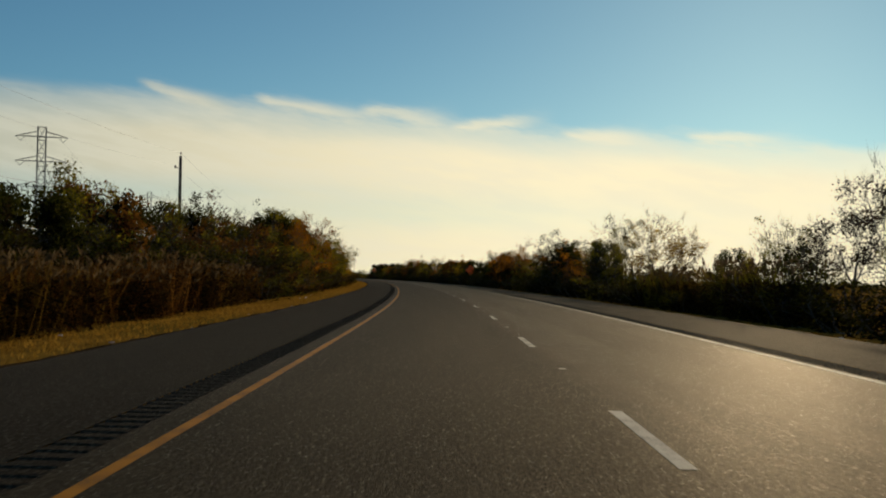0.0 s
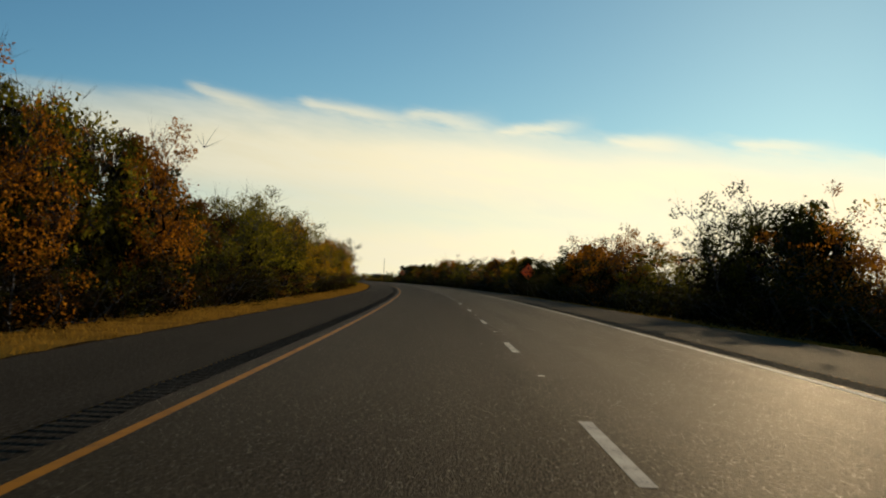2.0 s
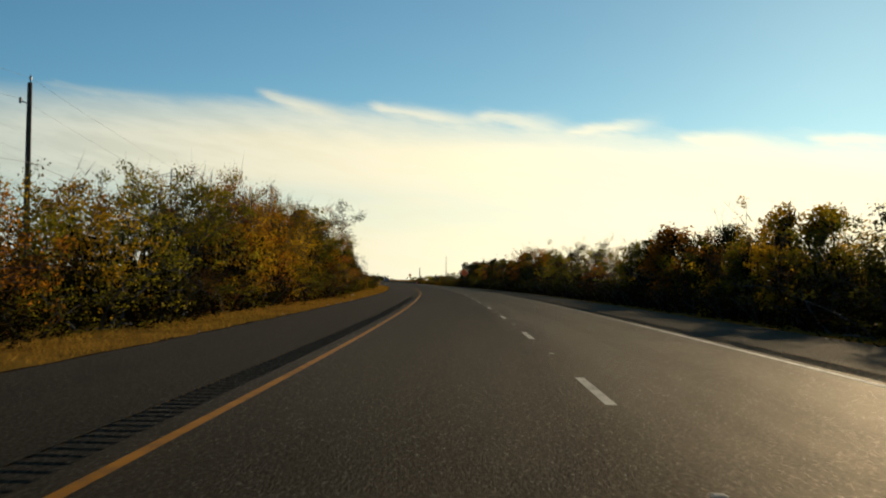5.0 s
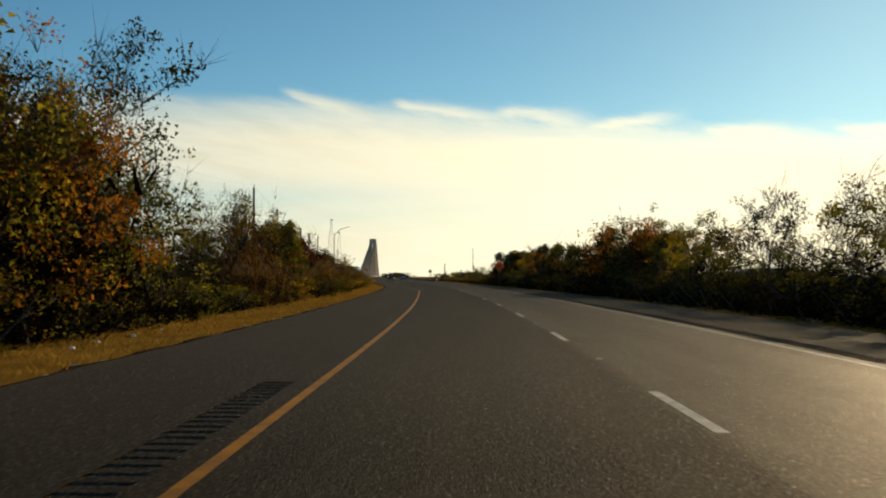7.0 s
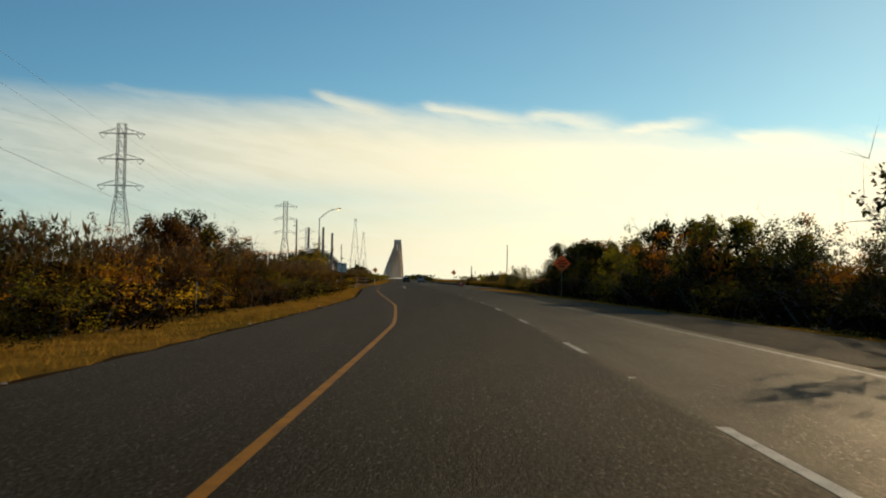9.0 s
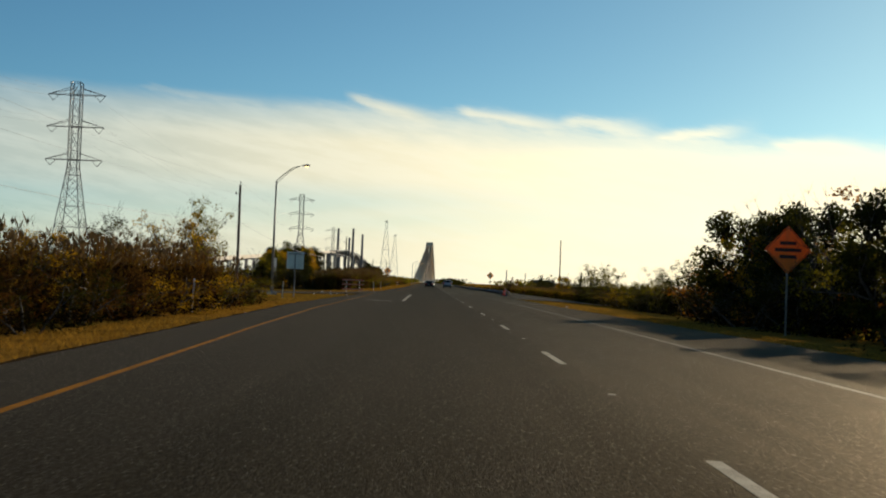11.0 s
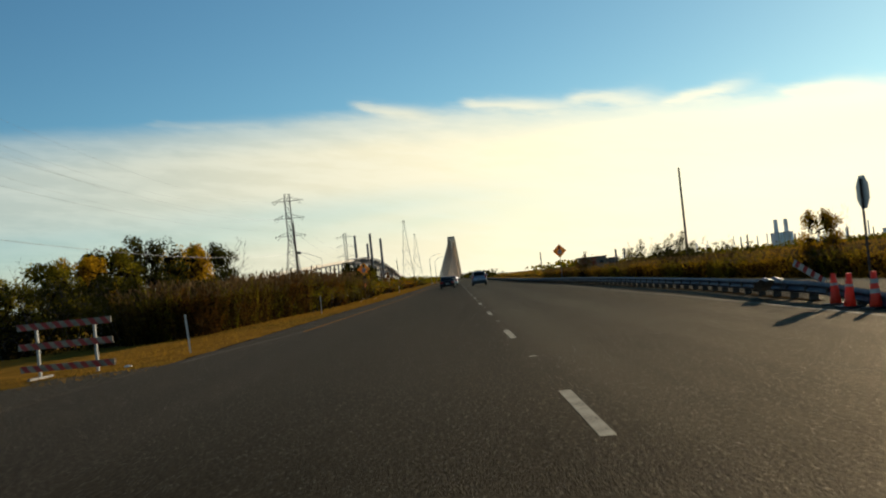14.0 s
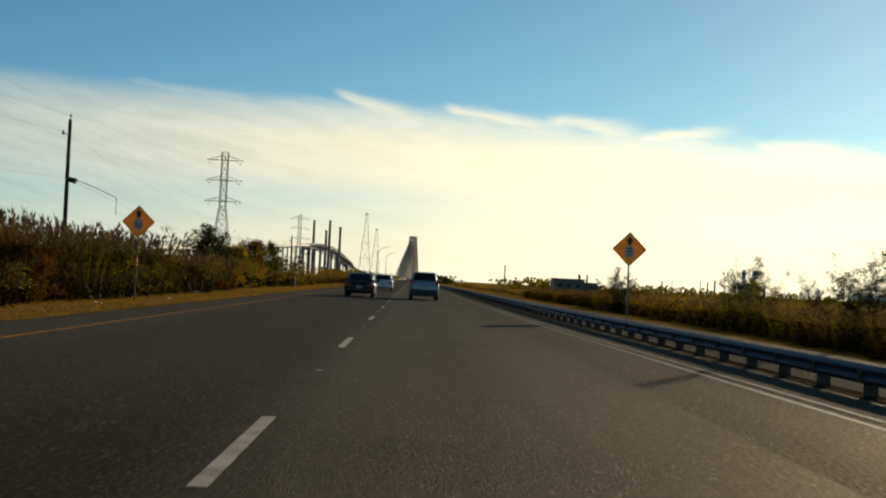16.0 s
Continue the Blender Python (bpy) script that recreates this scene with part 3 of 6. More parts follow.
def turn_arrow():
    """A left-turn arrow: shaft, bend and head."""
    sh = Shape()
    z = 0.004

    def flat(pts):
        sh.poly([(*rd(s, u), z) for s, u in pts])

    base = 407.2
    shaft = [(base + a, -4.28 + b) for a, b in ((0, 0.09), (1.25, 0.09), (1.25, -0.09), (0, -0.09))]
    flat(shaft)
    bend = [(base + 1.25, -4.19), (base + 1.75, -4.33), (base + 1.95, -4.68), (base + 1.62, -4.68), (base + 1.48, -4.45), (base + 1.25, -4.37)]
    flat(bend)
    flat([(base + 1.95, -4.68), (base + 1.98, -5.03), (base + 1.65, -5.03), (base + 1.62, -4.68)])
    flat([(base + 2.45, -4.98), (base + 1.80, -5.78), (base + 1.15, -4.98)])
    return part("turn_arrow", sh, M_WHITE, road, "white painted left-turn arrow")


turn_arrow()


def stud(s, u):
    sh = Shape()
    x, y = rd(s, u)
    sh.box((x, y, 0.005), (0.10, 0.10, 0.010), Matrix.Rotation(radians(heading(s)), 3, "Z"), 0.6)
    return part("road_stud", sh, M_WHITE, road, "small raised road stud")


for k in range(-2, 60):
    stud(k * 12.19 + 4.6, 0.02)
for s in (412.5, 417.5, 422.5, 427.5, 432.5, 437.5):
    stud(s, -3.95)

# the side road to the left and the paved yard to the right
near_edge = ((-6.9, 436.5), (-9.2, 441.0), (-12, 446.5), (-16, 453.5), (-28, 465), (-90, 478))
far_edge = ((-6.6, 463.5), (-8, 464), (-12, 466.5), (-16, 469.5), (-28, 477), (-90, 486))
side, rows = Shape(), []
for t in np.linspace(0, 5, 31):
    a = [np.interp(t, range(6), [p[k] for p in near_edge]) for k in (0, 1)]
    b = [np.interp(t, range(6), [p[k] for p in far_edge]) for k in (0, 1)]
    row = []
    for q in np.linspace(0, 1, 9):
        x, y = a[0] + (b[0] - a[0]) * q, a[1] + (b[1] - a[1]) * q
        row.append((x, y, float(fall(x)) + (0.022 if t > 0.5 else -0.004)))
    rows.append(row)
side.ring(rows, closed=False)
tagged(part("side_road", side, M_SIDE, None), "pale asphalt side road joining the highway", "road", kind="structure")
yard = Shape()
yard.poly([(5.3, 441, -0.012), (9.5, 436, -0.06), (14, 436, -0.28), (12.5, 500, -0.22), (10.5, 640, -0.16), (6.15, 640, -0.02), (6.2, 470, -0.02), (6.0, 452, -0.012)])
tagged(part("pavement", yard, M_YARD, None), "pale cracked asphalt yard entrance beside the rail", "pavement", kind="structure")

stop = Shape()
stop.poly([(x, y, float(fall(x)) + 0.03) for x, y in ((-16.2, 451.6), (-15.9, 456.2), (-16.3, 456.4), (-16.6, 451.6))])
tagged(part("stop_line", stop, M_FADED, None), "faded white stop line across the side road", "road marking", kind="structure")


def soil_patch(x, y, wide, deep, turn, seed):
    """A low ragged mound of bare soil where wheels cut the corner."""
    rng = np.random.default_rng(seed)
    rows = []
    wob = rng.uniform(0.7, 1.15, 28)
    for f, lift in ((1.0, -0.02), (0.82, 0.012), (0.5, 0.03), (0.02, 0.035)):
        ring = []
        for k in range(28):
            a = 2 * math.pi * k / 28
            px, py = wide * f * wob[k] * math.cos(a), deep * f * wob[(k * 5) % 28] * math.sin(a)
            qx = x + px * math.cos(turn) - py * math.sin(turn)
            ring.append((qx, y + px * math.sin(turn) + py * math.cos(turn), float(fall(qx)) + lift + rng.uniform(0, 0.012)))
        rows.append(ring)
    sh = Shape()
    sh.ring(rows)
    tagged(part("soil", sh, M_SOIL, None), "bare dark soil worn into the grass corner", "ground", kind="structure")


soil_patch(-9.4, 440.6, 1.5, 3.4, -0.42, 5)
soil_patch(-13.0, 446.6, 0.9, 2.2, -0.55, 8)

# ---- plants ----
def limb(rng, sh, tips, p, d, length, r, level, last, spread, lift):
    """One limb, drawn as bent tapering pieces, with smaller limbs along it."""
    pieces = 3 if level < 2 else 2
    q = p.copy()
    for i in range(pieces):
        d = (d + Vector(rng.normal(0, 0.13, 3)) + Vector((0, 0, lift))).normalized()
        e = q + d * (length / pieces)
        r0, r1 = r * (1 - 0.6 * i / pieces), r * (1 - 0.6 * (i + 1) / pieces)
        if level < last:
            sh.tube(q, e, r0, r1, 5 if level == 0 else 3, cap=False)
        else:
            w = d.cross(Vector(rng.normal(0, 1, 3))).normalized() * max(r0, 0.016)
            sh.poly((q - w, q + w, e))
        q = e
        if level < last and (i > 0 or level > 0):
            for _ in range(2 if level < 2 else 1 + int(rng.random() < 0.6)):
                side = Vector(rng.normal(0, 1, 3))
                side = (side - d * side.dot(d)).normalized()
                nd = (d * (1 - spread * 0.5) + side * spread * rng.uniform(0.6, 1.1)).normalized()
                limb(rng, sh, tips, q, nd, length * rng.uniform(0.48, 0.72), r1 * 0.62, level + 1, last, spread, lift)
        if level >= last - 1:
            tips.append((q.copy(), d.copy()))
    if level >= last - 1:
        tips.append((q.copy(), d.copy()))


def leaf_mesh(name, centres, sizes, rng, flat=0.0):
    """Small pointed leaves, each one slender triangle."""
    n = len(centres)
    a = rng.normal(0, 1, (n, 3))
    a[:, 2] = a[:, 2] * (1 - flat) - 0.3
    a /= np.linalg.norm(a, axis=1)[:, None]
    b = np.cross(a, rng.normal(0, 1, (n, 3)))
    b /= np.linalg.norm(b, axis=1)[:, None]
    s = sizes[:, None]
    v = np.empty((n, 3, 3))
    v[:, 0] = centres + a * s
    v[:, 1] = centres - a * s * 0.8 + b * s * 0.62
    v[:, 2] = centres - a * s * 0.8 - b * s * 0.62
    me = bpy.data.meshes.new(name)
    me.vertices.add(n * 3)
    me.vertices.foreach_set("co", v.astype(np.float32).ravel())
    me.loops.add(n * 3)
    me.loops.foreach_set("vertex_index", np.arange(n * 3, dtype=np.int32))
    me.polygons.add(n)
    me.polygons.foreach_set("loop_start", np.arange(0, n * 3, 3, dtype=np.int32))
    me.update(calc_edges=True)
    return me


def filler_mesh(name, centres, lengths, rng):
    """Dark filler inside a plant that stands in for its shade: slender upright triangles."""
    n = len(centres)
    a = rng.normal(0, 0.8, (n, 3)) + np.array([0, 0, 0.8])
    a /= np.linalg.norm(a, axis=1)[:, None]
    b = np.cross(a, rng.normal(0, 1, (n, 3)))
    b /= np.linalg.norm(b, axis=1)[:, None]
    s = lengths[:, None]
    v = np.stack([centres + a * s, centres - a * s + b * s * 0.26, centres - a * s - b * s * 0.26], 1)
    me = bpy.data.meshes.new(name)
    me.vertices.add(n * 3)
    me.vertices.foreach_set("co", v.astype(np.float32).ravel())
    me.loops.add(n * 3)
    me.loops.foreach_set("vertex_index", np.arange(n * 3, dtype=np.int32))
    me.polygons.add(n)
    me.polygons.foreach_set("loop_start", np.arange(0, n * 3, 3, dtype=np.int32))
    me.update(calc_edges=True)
    me.materials.append(M_SHADEFILL)
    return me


def tree_meshes(seed, stems, length, radius, last, spread, lift, leaves, size, width=1.0, sprays=4, reach=0.5, brush=0, low=0.0, clumps=100, puff=0.22, core=0.70):
    """Trunk, crown and dark inner filler of a plant 6 m high, to be scaled. sprays: twigs at each limb's end, which
    carry the leaves.
    """
    rng = np.random.default_rng(seed)
    sh, tips = Shape(), []
    for k in range(stems):
        t = 2 * math.pi * (k + rng.random()) / stems
        out = 0.0 if stems == 1 else rng.uniform(0.25, 0.6)
        d = Vector((math.cos(t) * out, math.sin(t) * out, 1)).normalized()
        limb(rng, sh, tips, Vector((math.cos(t), math.sin(t), 0)) * (0.25 if stems > 1 else 0.0) + Vector((0, 0, -0.15)), d,
             length * rng.uniform(0.8, 1.15), radius, 0, last, spread, lift)
    if stems > 1:    # the stems spring from one root
        sh.ring([[(r * math.cos(t), r * math.sin(t), z) for t in np.linspace(0, 2 * math.pi, 9)[:-1]] for r, z in ((0.42, -0.25), (0.36, -0.02), (0.15, 0.10))])
    P = np.array([tuple(p) for p, _ in tips])
    D = np.array([tuple(d) for _, d in tips])
    k = 5.38 / P[:, 2].max()
    grow = np.array([k * width, k * width, k])
    sh.v = [(v[0] * grow[0], v[1] * grow[1], v[2] * grow[2]) for v in sh.v]
    P = P * grow
    # twigs round every tip
    n = len(P) * sprays
    base = np.repeat(P, sprays, 0)
    high = np.clip((base[:, 2:3] - 3.0) / 2.0, 0, 1)       # the topmost twigs are long, thin and upright
    way = np.repeat(D, sprays, 0) * 0.6 + rng.normal(0, 0.7, (n, 3)) * (1 - 0.4 * high) + np.array([0, 0, 1.0]) * (0.2 + 0.35 * high)
    way /= np.linalg.norm(way, axis=1)[:, None]
    reachs = rng.uniform(0.45, 1.2, n) * reach * (1 + 0.10 * high[:, 0])
    tip = base + way * reachs[:, None]
    thick = np.cross(way, rng.normal(0, 1, (n, 3)))
    thick = thick / np.linalg.norm(thick, axis=1)[:, None] * 0.008
    for p, q, w in zip(base, tip, thick):
        sh.poly((tuple(p - w), tuple(p + w), tuple(q)))
    # clumps of leaves: round the twigs, and hanging lower down on the outside
    heart = (base + (tip - base) * rng.uniform(0.15, 0.6, (n, 1)))[rng.permutation(n)[:clumps]]
    if low:
        m = int(clumps * low)
        rad = np.percentile(np.hypot(P[:, 0], P[:, 1]), 85)
        t, rr = rng.random(m) * 2 * math.pi, rad * np.sqrt(rng.uniform(0.35, 1.1, m))
        heart = np.concatenate([heart, np.stack([rr * np.cos(t), rr * np.sin(t), rng.uniform(0.1, 3.6, m)], 1)])
    if core > 0.9:      # a full rounded crown
        z = rng.uniform(0.9, 5.4, clumps)
        t, rr = rng.random(clumps) * 2 * math.pi, 2.35 * width * np.sqrt(np.sin(math.pi * np.clip((z - 0.1) / 5.7, 0, 1))) * rng.uniform(0.5, 1.0, clumps) ** 0.6
        heart = np.stack([rr * np.cos(t), rr * np.sin(t), z], 1)
    weight = rng.uniform(0.35, 1.6, len(heart))        # some clumps full, some thin
    pick = rng.choice(len(heart), leaves, p=weight / weight.sum())
    ball = rng.normal(0, 1, (leaves, 3))
    ball *= (rng.random(leaves) ** 0.4 / np.linalg.norm(ball, axis=1))[:, None]
    C = heart[pick] + ball * np.array([1.15, 1.15, 0.85]) * puff * (0.75 + 0.5 * rng.random(len(heart)))[pick][:, None]
    C[:, 2] = np.maximum(C[:, 2], 0.05)
    crown = leaf_mesh("crown", C, size * rng.uniform(0.6, 1.35, leaves), rng)
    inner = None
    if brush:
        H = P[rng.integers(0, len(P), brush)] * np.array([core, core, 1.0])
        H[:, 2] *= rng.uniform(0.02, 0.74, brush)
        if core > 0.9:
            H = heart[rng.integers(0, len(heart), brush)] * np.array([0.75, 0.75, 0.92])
        inner = filler_mesh("inner_brush", H + rng.normal(0, 0.12, H.shape), rng.uniform(0.16, 0.36, brush), rng)
    return sh.mesh("trunk", M_BARK, True), crown, inner


WOOD = {   # kind: variants of (trunk, crown, dark inner filler)
    "thicket": [tree_meshes(11 + k, 3, 2.6, 0.06, 2, 0.72, 0.05, 4200, 0.065, 1.05, 2, 0.80, 560, 0.35, 130, 0.38) for k in range(4)],
    "tall": [tree_meshes(91 + k, 3, 2.8, 0.06, 2, 0.70, 0.05, 9200, 0.048, 1.0, 4, 0.78, 800, 0.4, 150, 0.38) for k in range(3)],
    "backwood": [tree_meshes(171 + k, 3, 2.6, 0.06, 1, 0.72, 0.05, 2100, 0.088, 1.05, 4, 0.80, 420, 0.35, 100, 0.42) for k in range(3)],
    "scrub": [tree_meshes(151 + k, 4, 2.0, 0.04, 1, 0.80, 0.03, 750, 0.108, 1.15, 2, 0.8, 300, 0.6, 40, 0.60) for k in range(3)],
    "oak": [tree_meshes(131 + k, 2, 2.9, 0.09, 2, 0.74, 0.02, 6300, 0.092, 1.0, 2, 0.55, 900, 0.0, 95, 0.50, 0.92) for k in range(3)],
    "open": [tree_meshes(31 + k, 3, 2.9, 0.08, 2, 0.66, 0.05, 2900, 0.066, 0.95, 3, 0.90, 200, 0.2, 80, 0.34) for k in range(3)],
    "bare": [tree_meshes(51 + k, 1, 3.4, 0.16, 4, 0.62, 0.05, 1600, 0.055, 0.95, 1, 0.5, 0, 0.0, 60, 0.32) for k in range(3)],
    "bush": [tree_meshes(71 + k, 4, 2.0, 0.04, 1, 0.80, 0.03, 1800, 0.074, 1.15, 3, 0.8, 300, 0.6, 48, 0.60) for k in range(3)],
}
TREES = {}          # (kind, variant, colour): [original, list of poses]
LABELS = {
    ("thicket", "tree"): "dense multi-stemmed roadside tree with {} leaves down to the ground",
    ("tall", "tree"): "tall dense roadside tree with fine {} autumn leaves",
    ("oak", "tree"): "broad dense roadside tree with rounded clumps of {} leaves",
    ("open", "tree"): "open roadside tree with thin {} autumn foliage and bare twigs",
    ("bare", "tree"): "nearly bare tree with fine branches and few {} leaves",
    ("backwood", "tree"): "roadside tree with {} leaves standing behind the front row",
    ("scrub", "scrub"): "low thick scrub with {} leaves and dead twigs",
    ("bush", "shrub"): "rounded roadside shrub with {} leaves",
}
WORDS = {"olive": "olive-green", "gold": "golden yellow", "rust": "rusty orange", "russet": "russet brown", "red": "dark red", "dark": "dark green", "straw": "straw-coloured", "brown": "dead brown"}


def plant(kind, colour, s, u, height, turn, variant, wide=1.0):
    key = (kind, variant % len(WOOD[kind]), colour)
    TREES.setdefault(key, []).append((s, u, height, turn, wide))


def grow_all():
    for (kind, variant, colour), spots in TREES.items():
        trunk, crown, inner = WOOD[kind][variant]
        name = {"bush": "shrub", "scrub": "scrub"}.get(kind, "tree")
        ob = thing(name, LABELS[kind, name].format(WORDS[colour]), name, "roadside trees" if name == "tree" else "roadside shrubs")
        part("trunk", trunk, None, ob)
        leaves = part("crown", crown, None, ob)
        leaves["kind"] = "stuff"
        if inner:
            part("inner_brush", inner, None, ob, "dark inner twigs that stand in for the crown's shade")["kind"] = "stuff"
        if not crown.materials:
            crown.materials.append(M_LEAF["olive"])
        leaves.material_slots[0].link = "OBJECT"
        leaves.material_slots[0].material = M_LEAF[colour]
        poses = []
        for s, u, height, turn, wide in spots:
            x, y, z = spot(s, u, -0.05)
            k = height / 6.0
            poses.append(pose(x, y, z, 0, 0, turn) @ Matrix.Diagonal((k * wide, k * wide, k, 1)))
        for m in poses[1:]:
            copy_thing(ob, m)
        ob.matrix_basis = poses[0]


R0 = random.Random(5)


def pick(weights):
    names = list(weights)
    return R0.choices(names, [weights[n] for n in names])[0]


# left of the road: height of the canopy along it
LH_S = [-40, 20, 31, 34, 39, 42, 49, 54, 60, 68, 73, 79, 82, 85, 89, 98, 105, 110, 118, 124, 132, 143, 153, 159, 165, 168, 171, 176, 183, 192, 205, 212, 225, 230, 236, 242, 249, 254, 257, 260,
        266, 271, 275, 281, 286, 294, 299, 301, 307, 310, 318, 326, 333, 342, 348, 371, 398]
LH = [4, 3.2, 3.4, 4.3, 4.8, 4.4, 4.3, 5.1, 5.2, 5.0, 5.4, 4.0, 5.2, 5.8, 6.1, 6.4, 4.9, 4.3, 4.8, 6.0, 6.4, 6.1, 5.7, 5.9, 5.6, 4.0, 3.6, 3.7, 4.6, 5.0, 6.0, 6.2, 5.8, 5.6, 7.1, 7.4, 7.3, 6.2, 4.8, 3.1,
      3.1, 4.0, 5.0, 5.3, 4.6, 4.9, 5.0, 4.2, 3.0, 2.7, 2.8, 3.4, 4.2, 4.0, 3.1, 3.1, 2.6]
s = 16.0
k = 0
while s < 402:
    h = (1.0 if 296 < s < 312 else 1.08) * float(np.interp(s, LH_S, LH))
    colour = pick({"olive": 2, "dark": 8, "russet": 4, "brown": 2} if s < 75 else {"olive": 4.5, "rust": 3.5, "dark": 3, "gold": 0.8} if s < 125
                  else {"olive": 6, "gold": 2.5, "rust": 1.5, "dark": 1.5} if s < 262 else {"olive": 3, "russet": 4, "rust": 0.8, "gold": 0.6, "red": 0.8, "dark": 4, "brown": 2})
    plant("tall" if h > 6.2 else pick({"thicket": 6, "open": 2.5}), colour, s + R0.uniform(-1, 1), -13.0 + R0.uniform(-0.7, 0.7), h * R0.uniform(0.92, 1.05),
          R0.uniform(0, 360), R0.randrange(4), R0.uniform(0.85, 1.05))
    if k % 3 == 0:
        plant("backwood", pick({"olive": 3, "dark": 2, "gold": 2, "rust": 2}), s + R0.uniform(1, 3), -17.0 + R0.uniform(-1.0, 1.0),
              h * R0.uniform(0.8, 1.05), R0.uniform(0, 360), R0.randrange(4), 1.15)
    k += 1
    if not 15 < s < 50:
        plant("bush", pick({"olive": 2, "russet": 2.5, "gold": 0.6, "dark": 5, "brown": 5}), s + R0.uniform(-0.6, 0.6), -10.9 + R0.uniform(-0.4, 0.5),
              R0.uniform(1.5, 2.6) if s < 300 else R0.uniform(1.3, 2.1), R0.uniform(0, 360), R0.randrange(3), R0.uniform(1.6, 2.0))
    s += 4.2
# taller single trees that stand out of the row
for kind, colour, s, u, h, v, w in (("open", "olive", 38, -14, 5.3, 0, 1.0), ("bare", "olive", 86, -13.5, 6.4, 0, 0.9), 
                                   ("bare", "gold", 146, -13.5, 6.1, 1, 0.9), ("open", "olive", 139, -13.5, 6.3, 2, 1.0), ("tall", "olive", 246, -14.2, 7.8, 2, 0.85), ("tall", "olive", 238, -14.0, 8.2, 0, 0.85), ("open", "olive", 279, -13.4, 6.6, 1, 0.9), ("bare", "olive", 276.5, -13.0, 6.8, 1, 0.9), ("oak", "olive", 292, -13, 5.7, 0, 0.8), ("oak", "olive", 295.5, -13.2, 5.5, 1, 0.75), ("oak", "red", 297.0, -12.2, 4.6, 2, 0.6), ("open", "red", 298.5, -12.4, 4.8, 1, 0.7), ("bush", "russet", 296.5, -11.0, 2.8, 1, 1.1), ("bush", "rust", 299, -10.8, 2.4, 2, 1.1),
                                   ("tall", "gold", 242.5, -13.6, 8.1, 1, 0.85), ("bare", "rust", 331, -14, 4.6, 2, 0.9), ("bare", "olive", 394, -14, 4.2, 1, 1.0), ("open", "olive", 397, -13.4, 5.3, 2, 0.8), ("open", "gold", 393.5, -14.0, 4.6, 1, 0.8), ("bush", "russet", 402.5, -12.5, 2.3, 0, 1.7), ("bush", "olive", 404.5, -14.5, 2.2, 1, 1.7),
                                   ("bare", "dark", 389, -15, 4.6, 0, 1.0),
                                   ("thicket", "dark", 309.5, -13.4, 3.5, 0, 1.0), ("thicket", "dark", 314.5, -13.4, 3.5, 1, 1.0), ("thicket", "russet", 320, -13.4, 3.6, 2, 1.0),
                                   ("oak", "russet", 326, -13.2, 4.2, 0, 0.85), ("oak", "dark", 331, -13.4, 4.6, 1, 0.85), ("thicket", "dark", 337, -13.4, 4.0, 3, 1.0), ("oak", "dark", 90, -14.0, 7.0, 0, 0.8), ("oak", "olive", 95.5, -13.8, 7.5, 1, 0.8), ("oak", "olive", 100.5, -13.8, 7.6, 2, 0.8), ("oak", "russet", 105.5, -13.8, 7.4, 0, 0.8),
                                   ("oak", "dark", 110, -13.8, 6.4, 1, 0.85), ("oak", "russet", 115, -13.6, 5.5, 2, 0.9), ("oak", "russet", 121, -13.6, 5.4, 0, 0.9), ("oak", "olive", 245, -14.4, 7.4, 0, 0.9), ("oak", "russet", 250, -14.2, 6.9, 2, 0.85), ("oak", "olive", 255, -14.2, 5.6, 1, 0.85), ("oak", "russet", 157, -13.8, 6.7, 1, 0.85), ("oak", "olive", 162.5, -13.8, 6.5, 2, 0.8), ("oak", "dark", 152, -14.6, 6.4, 0, 0.9),
                                   ("oak", "dark", 31, -14.0, 4.2, 0, 1.0), ("oak", "dark", 35.5, -14.2, 4.5, 1, 1.0), ("oak", "russet", 40.5, -13.8, 5.1, 2, 1.0), ("oak", "dark", 44.5, -14.2, 5.0, 0, 1.0), ("thicket", "russet", 48.5, -13.4, 4.4, 0, 1.0),
                                   ("oak", "dark", 55, -13.8, 5.2, 1, 0.9), ("oak", "olive", 61, -13.8, 5.2, 0, 0.9), ("oak", "russet", 77, -13.8, 5.4, 2, 0.9), ("thicket", "dark", 70, -14.4, 5.2, 2, 1.0)):
    plant(kind, colour, s, u, h, s * 37 % 360, v, w)

# right of the road
RH_S = [-40, 30, 37, 41, 45, 49, 54, 57, 60, 62, 68, 74, 79, 84, 87, 91, 95, 98, 104, 109, 113, 117, 119.5, 125, 128, 134, 154, 164, 172, 176, 179, 185, 192, 206, 236, 258, 270, 276, 282, 287, 292, 302, 309,
        315, 322, 326, 330, 339, 345, 352, 360, 374, 385, 392, 400, 404]
RHT = [4, 4.2, 3.8, 4.4, 4.2, 3.2, 3.0, 2.6, 1.9, 3.4, 4.6, 5.9, 5.9, 4.6, 5.6, 4.6, 3.4, 4.8, 5.6, 6.0, 6.6, 6.0, 2.5, 2.5, 4.6, 5.3, 5.2, 4.7, 4.5, 4.2, 3.7, 4.3, 5.1, 5.0, 5.0, 5.6, 6.0, 5.5, 4.6, 4.9, 5.7, 6.7, 6.5,
       5.3, 4.4, 3.0, 4.8, 5.5, 5.4, 5.8, 5.0, 5.1, 5.6, 6.0, 5.6, 3.4]
s = 26.0
k = 0
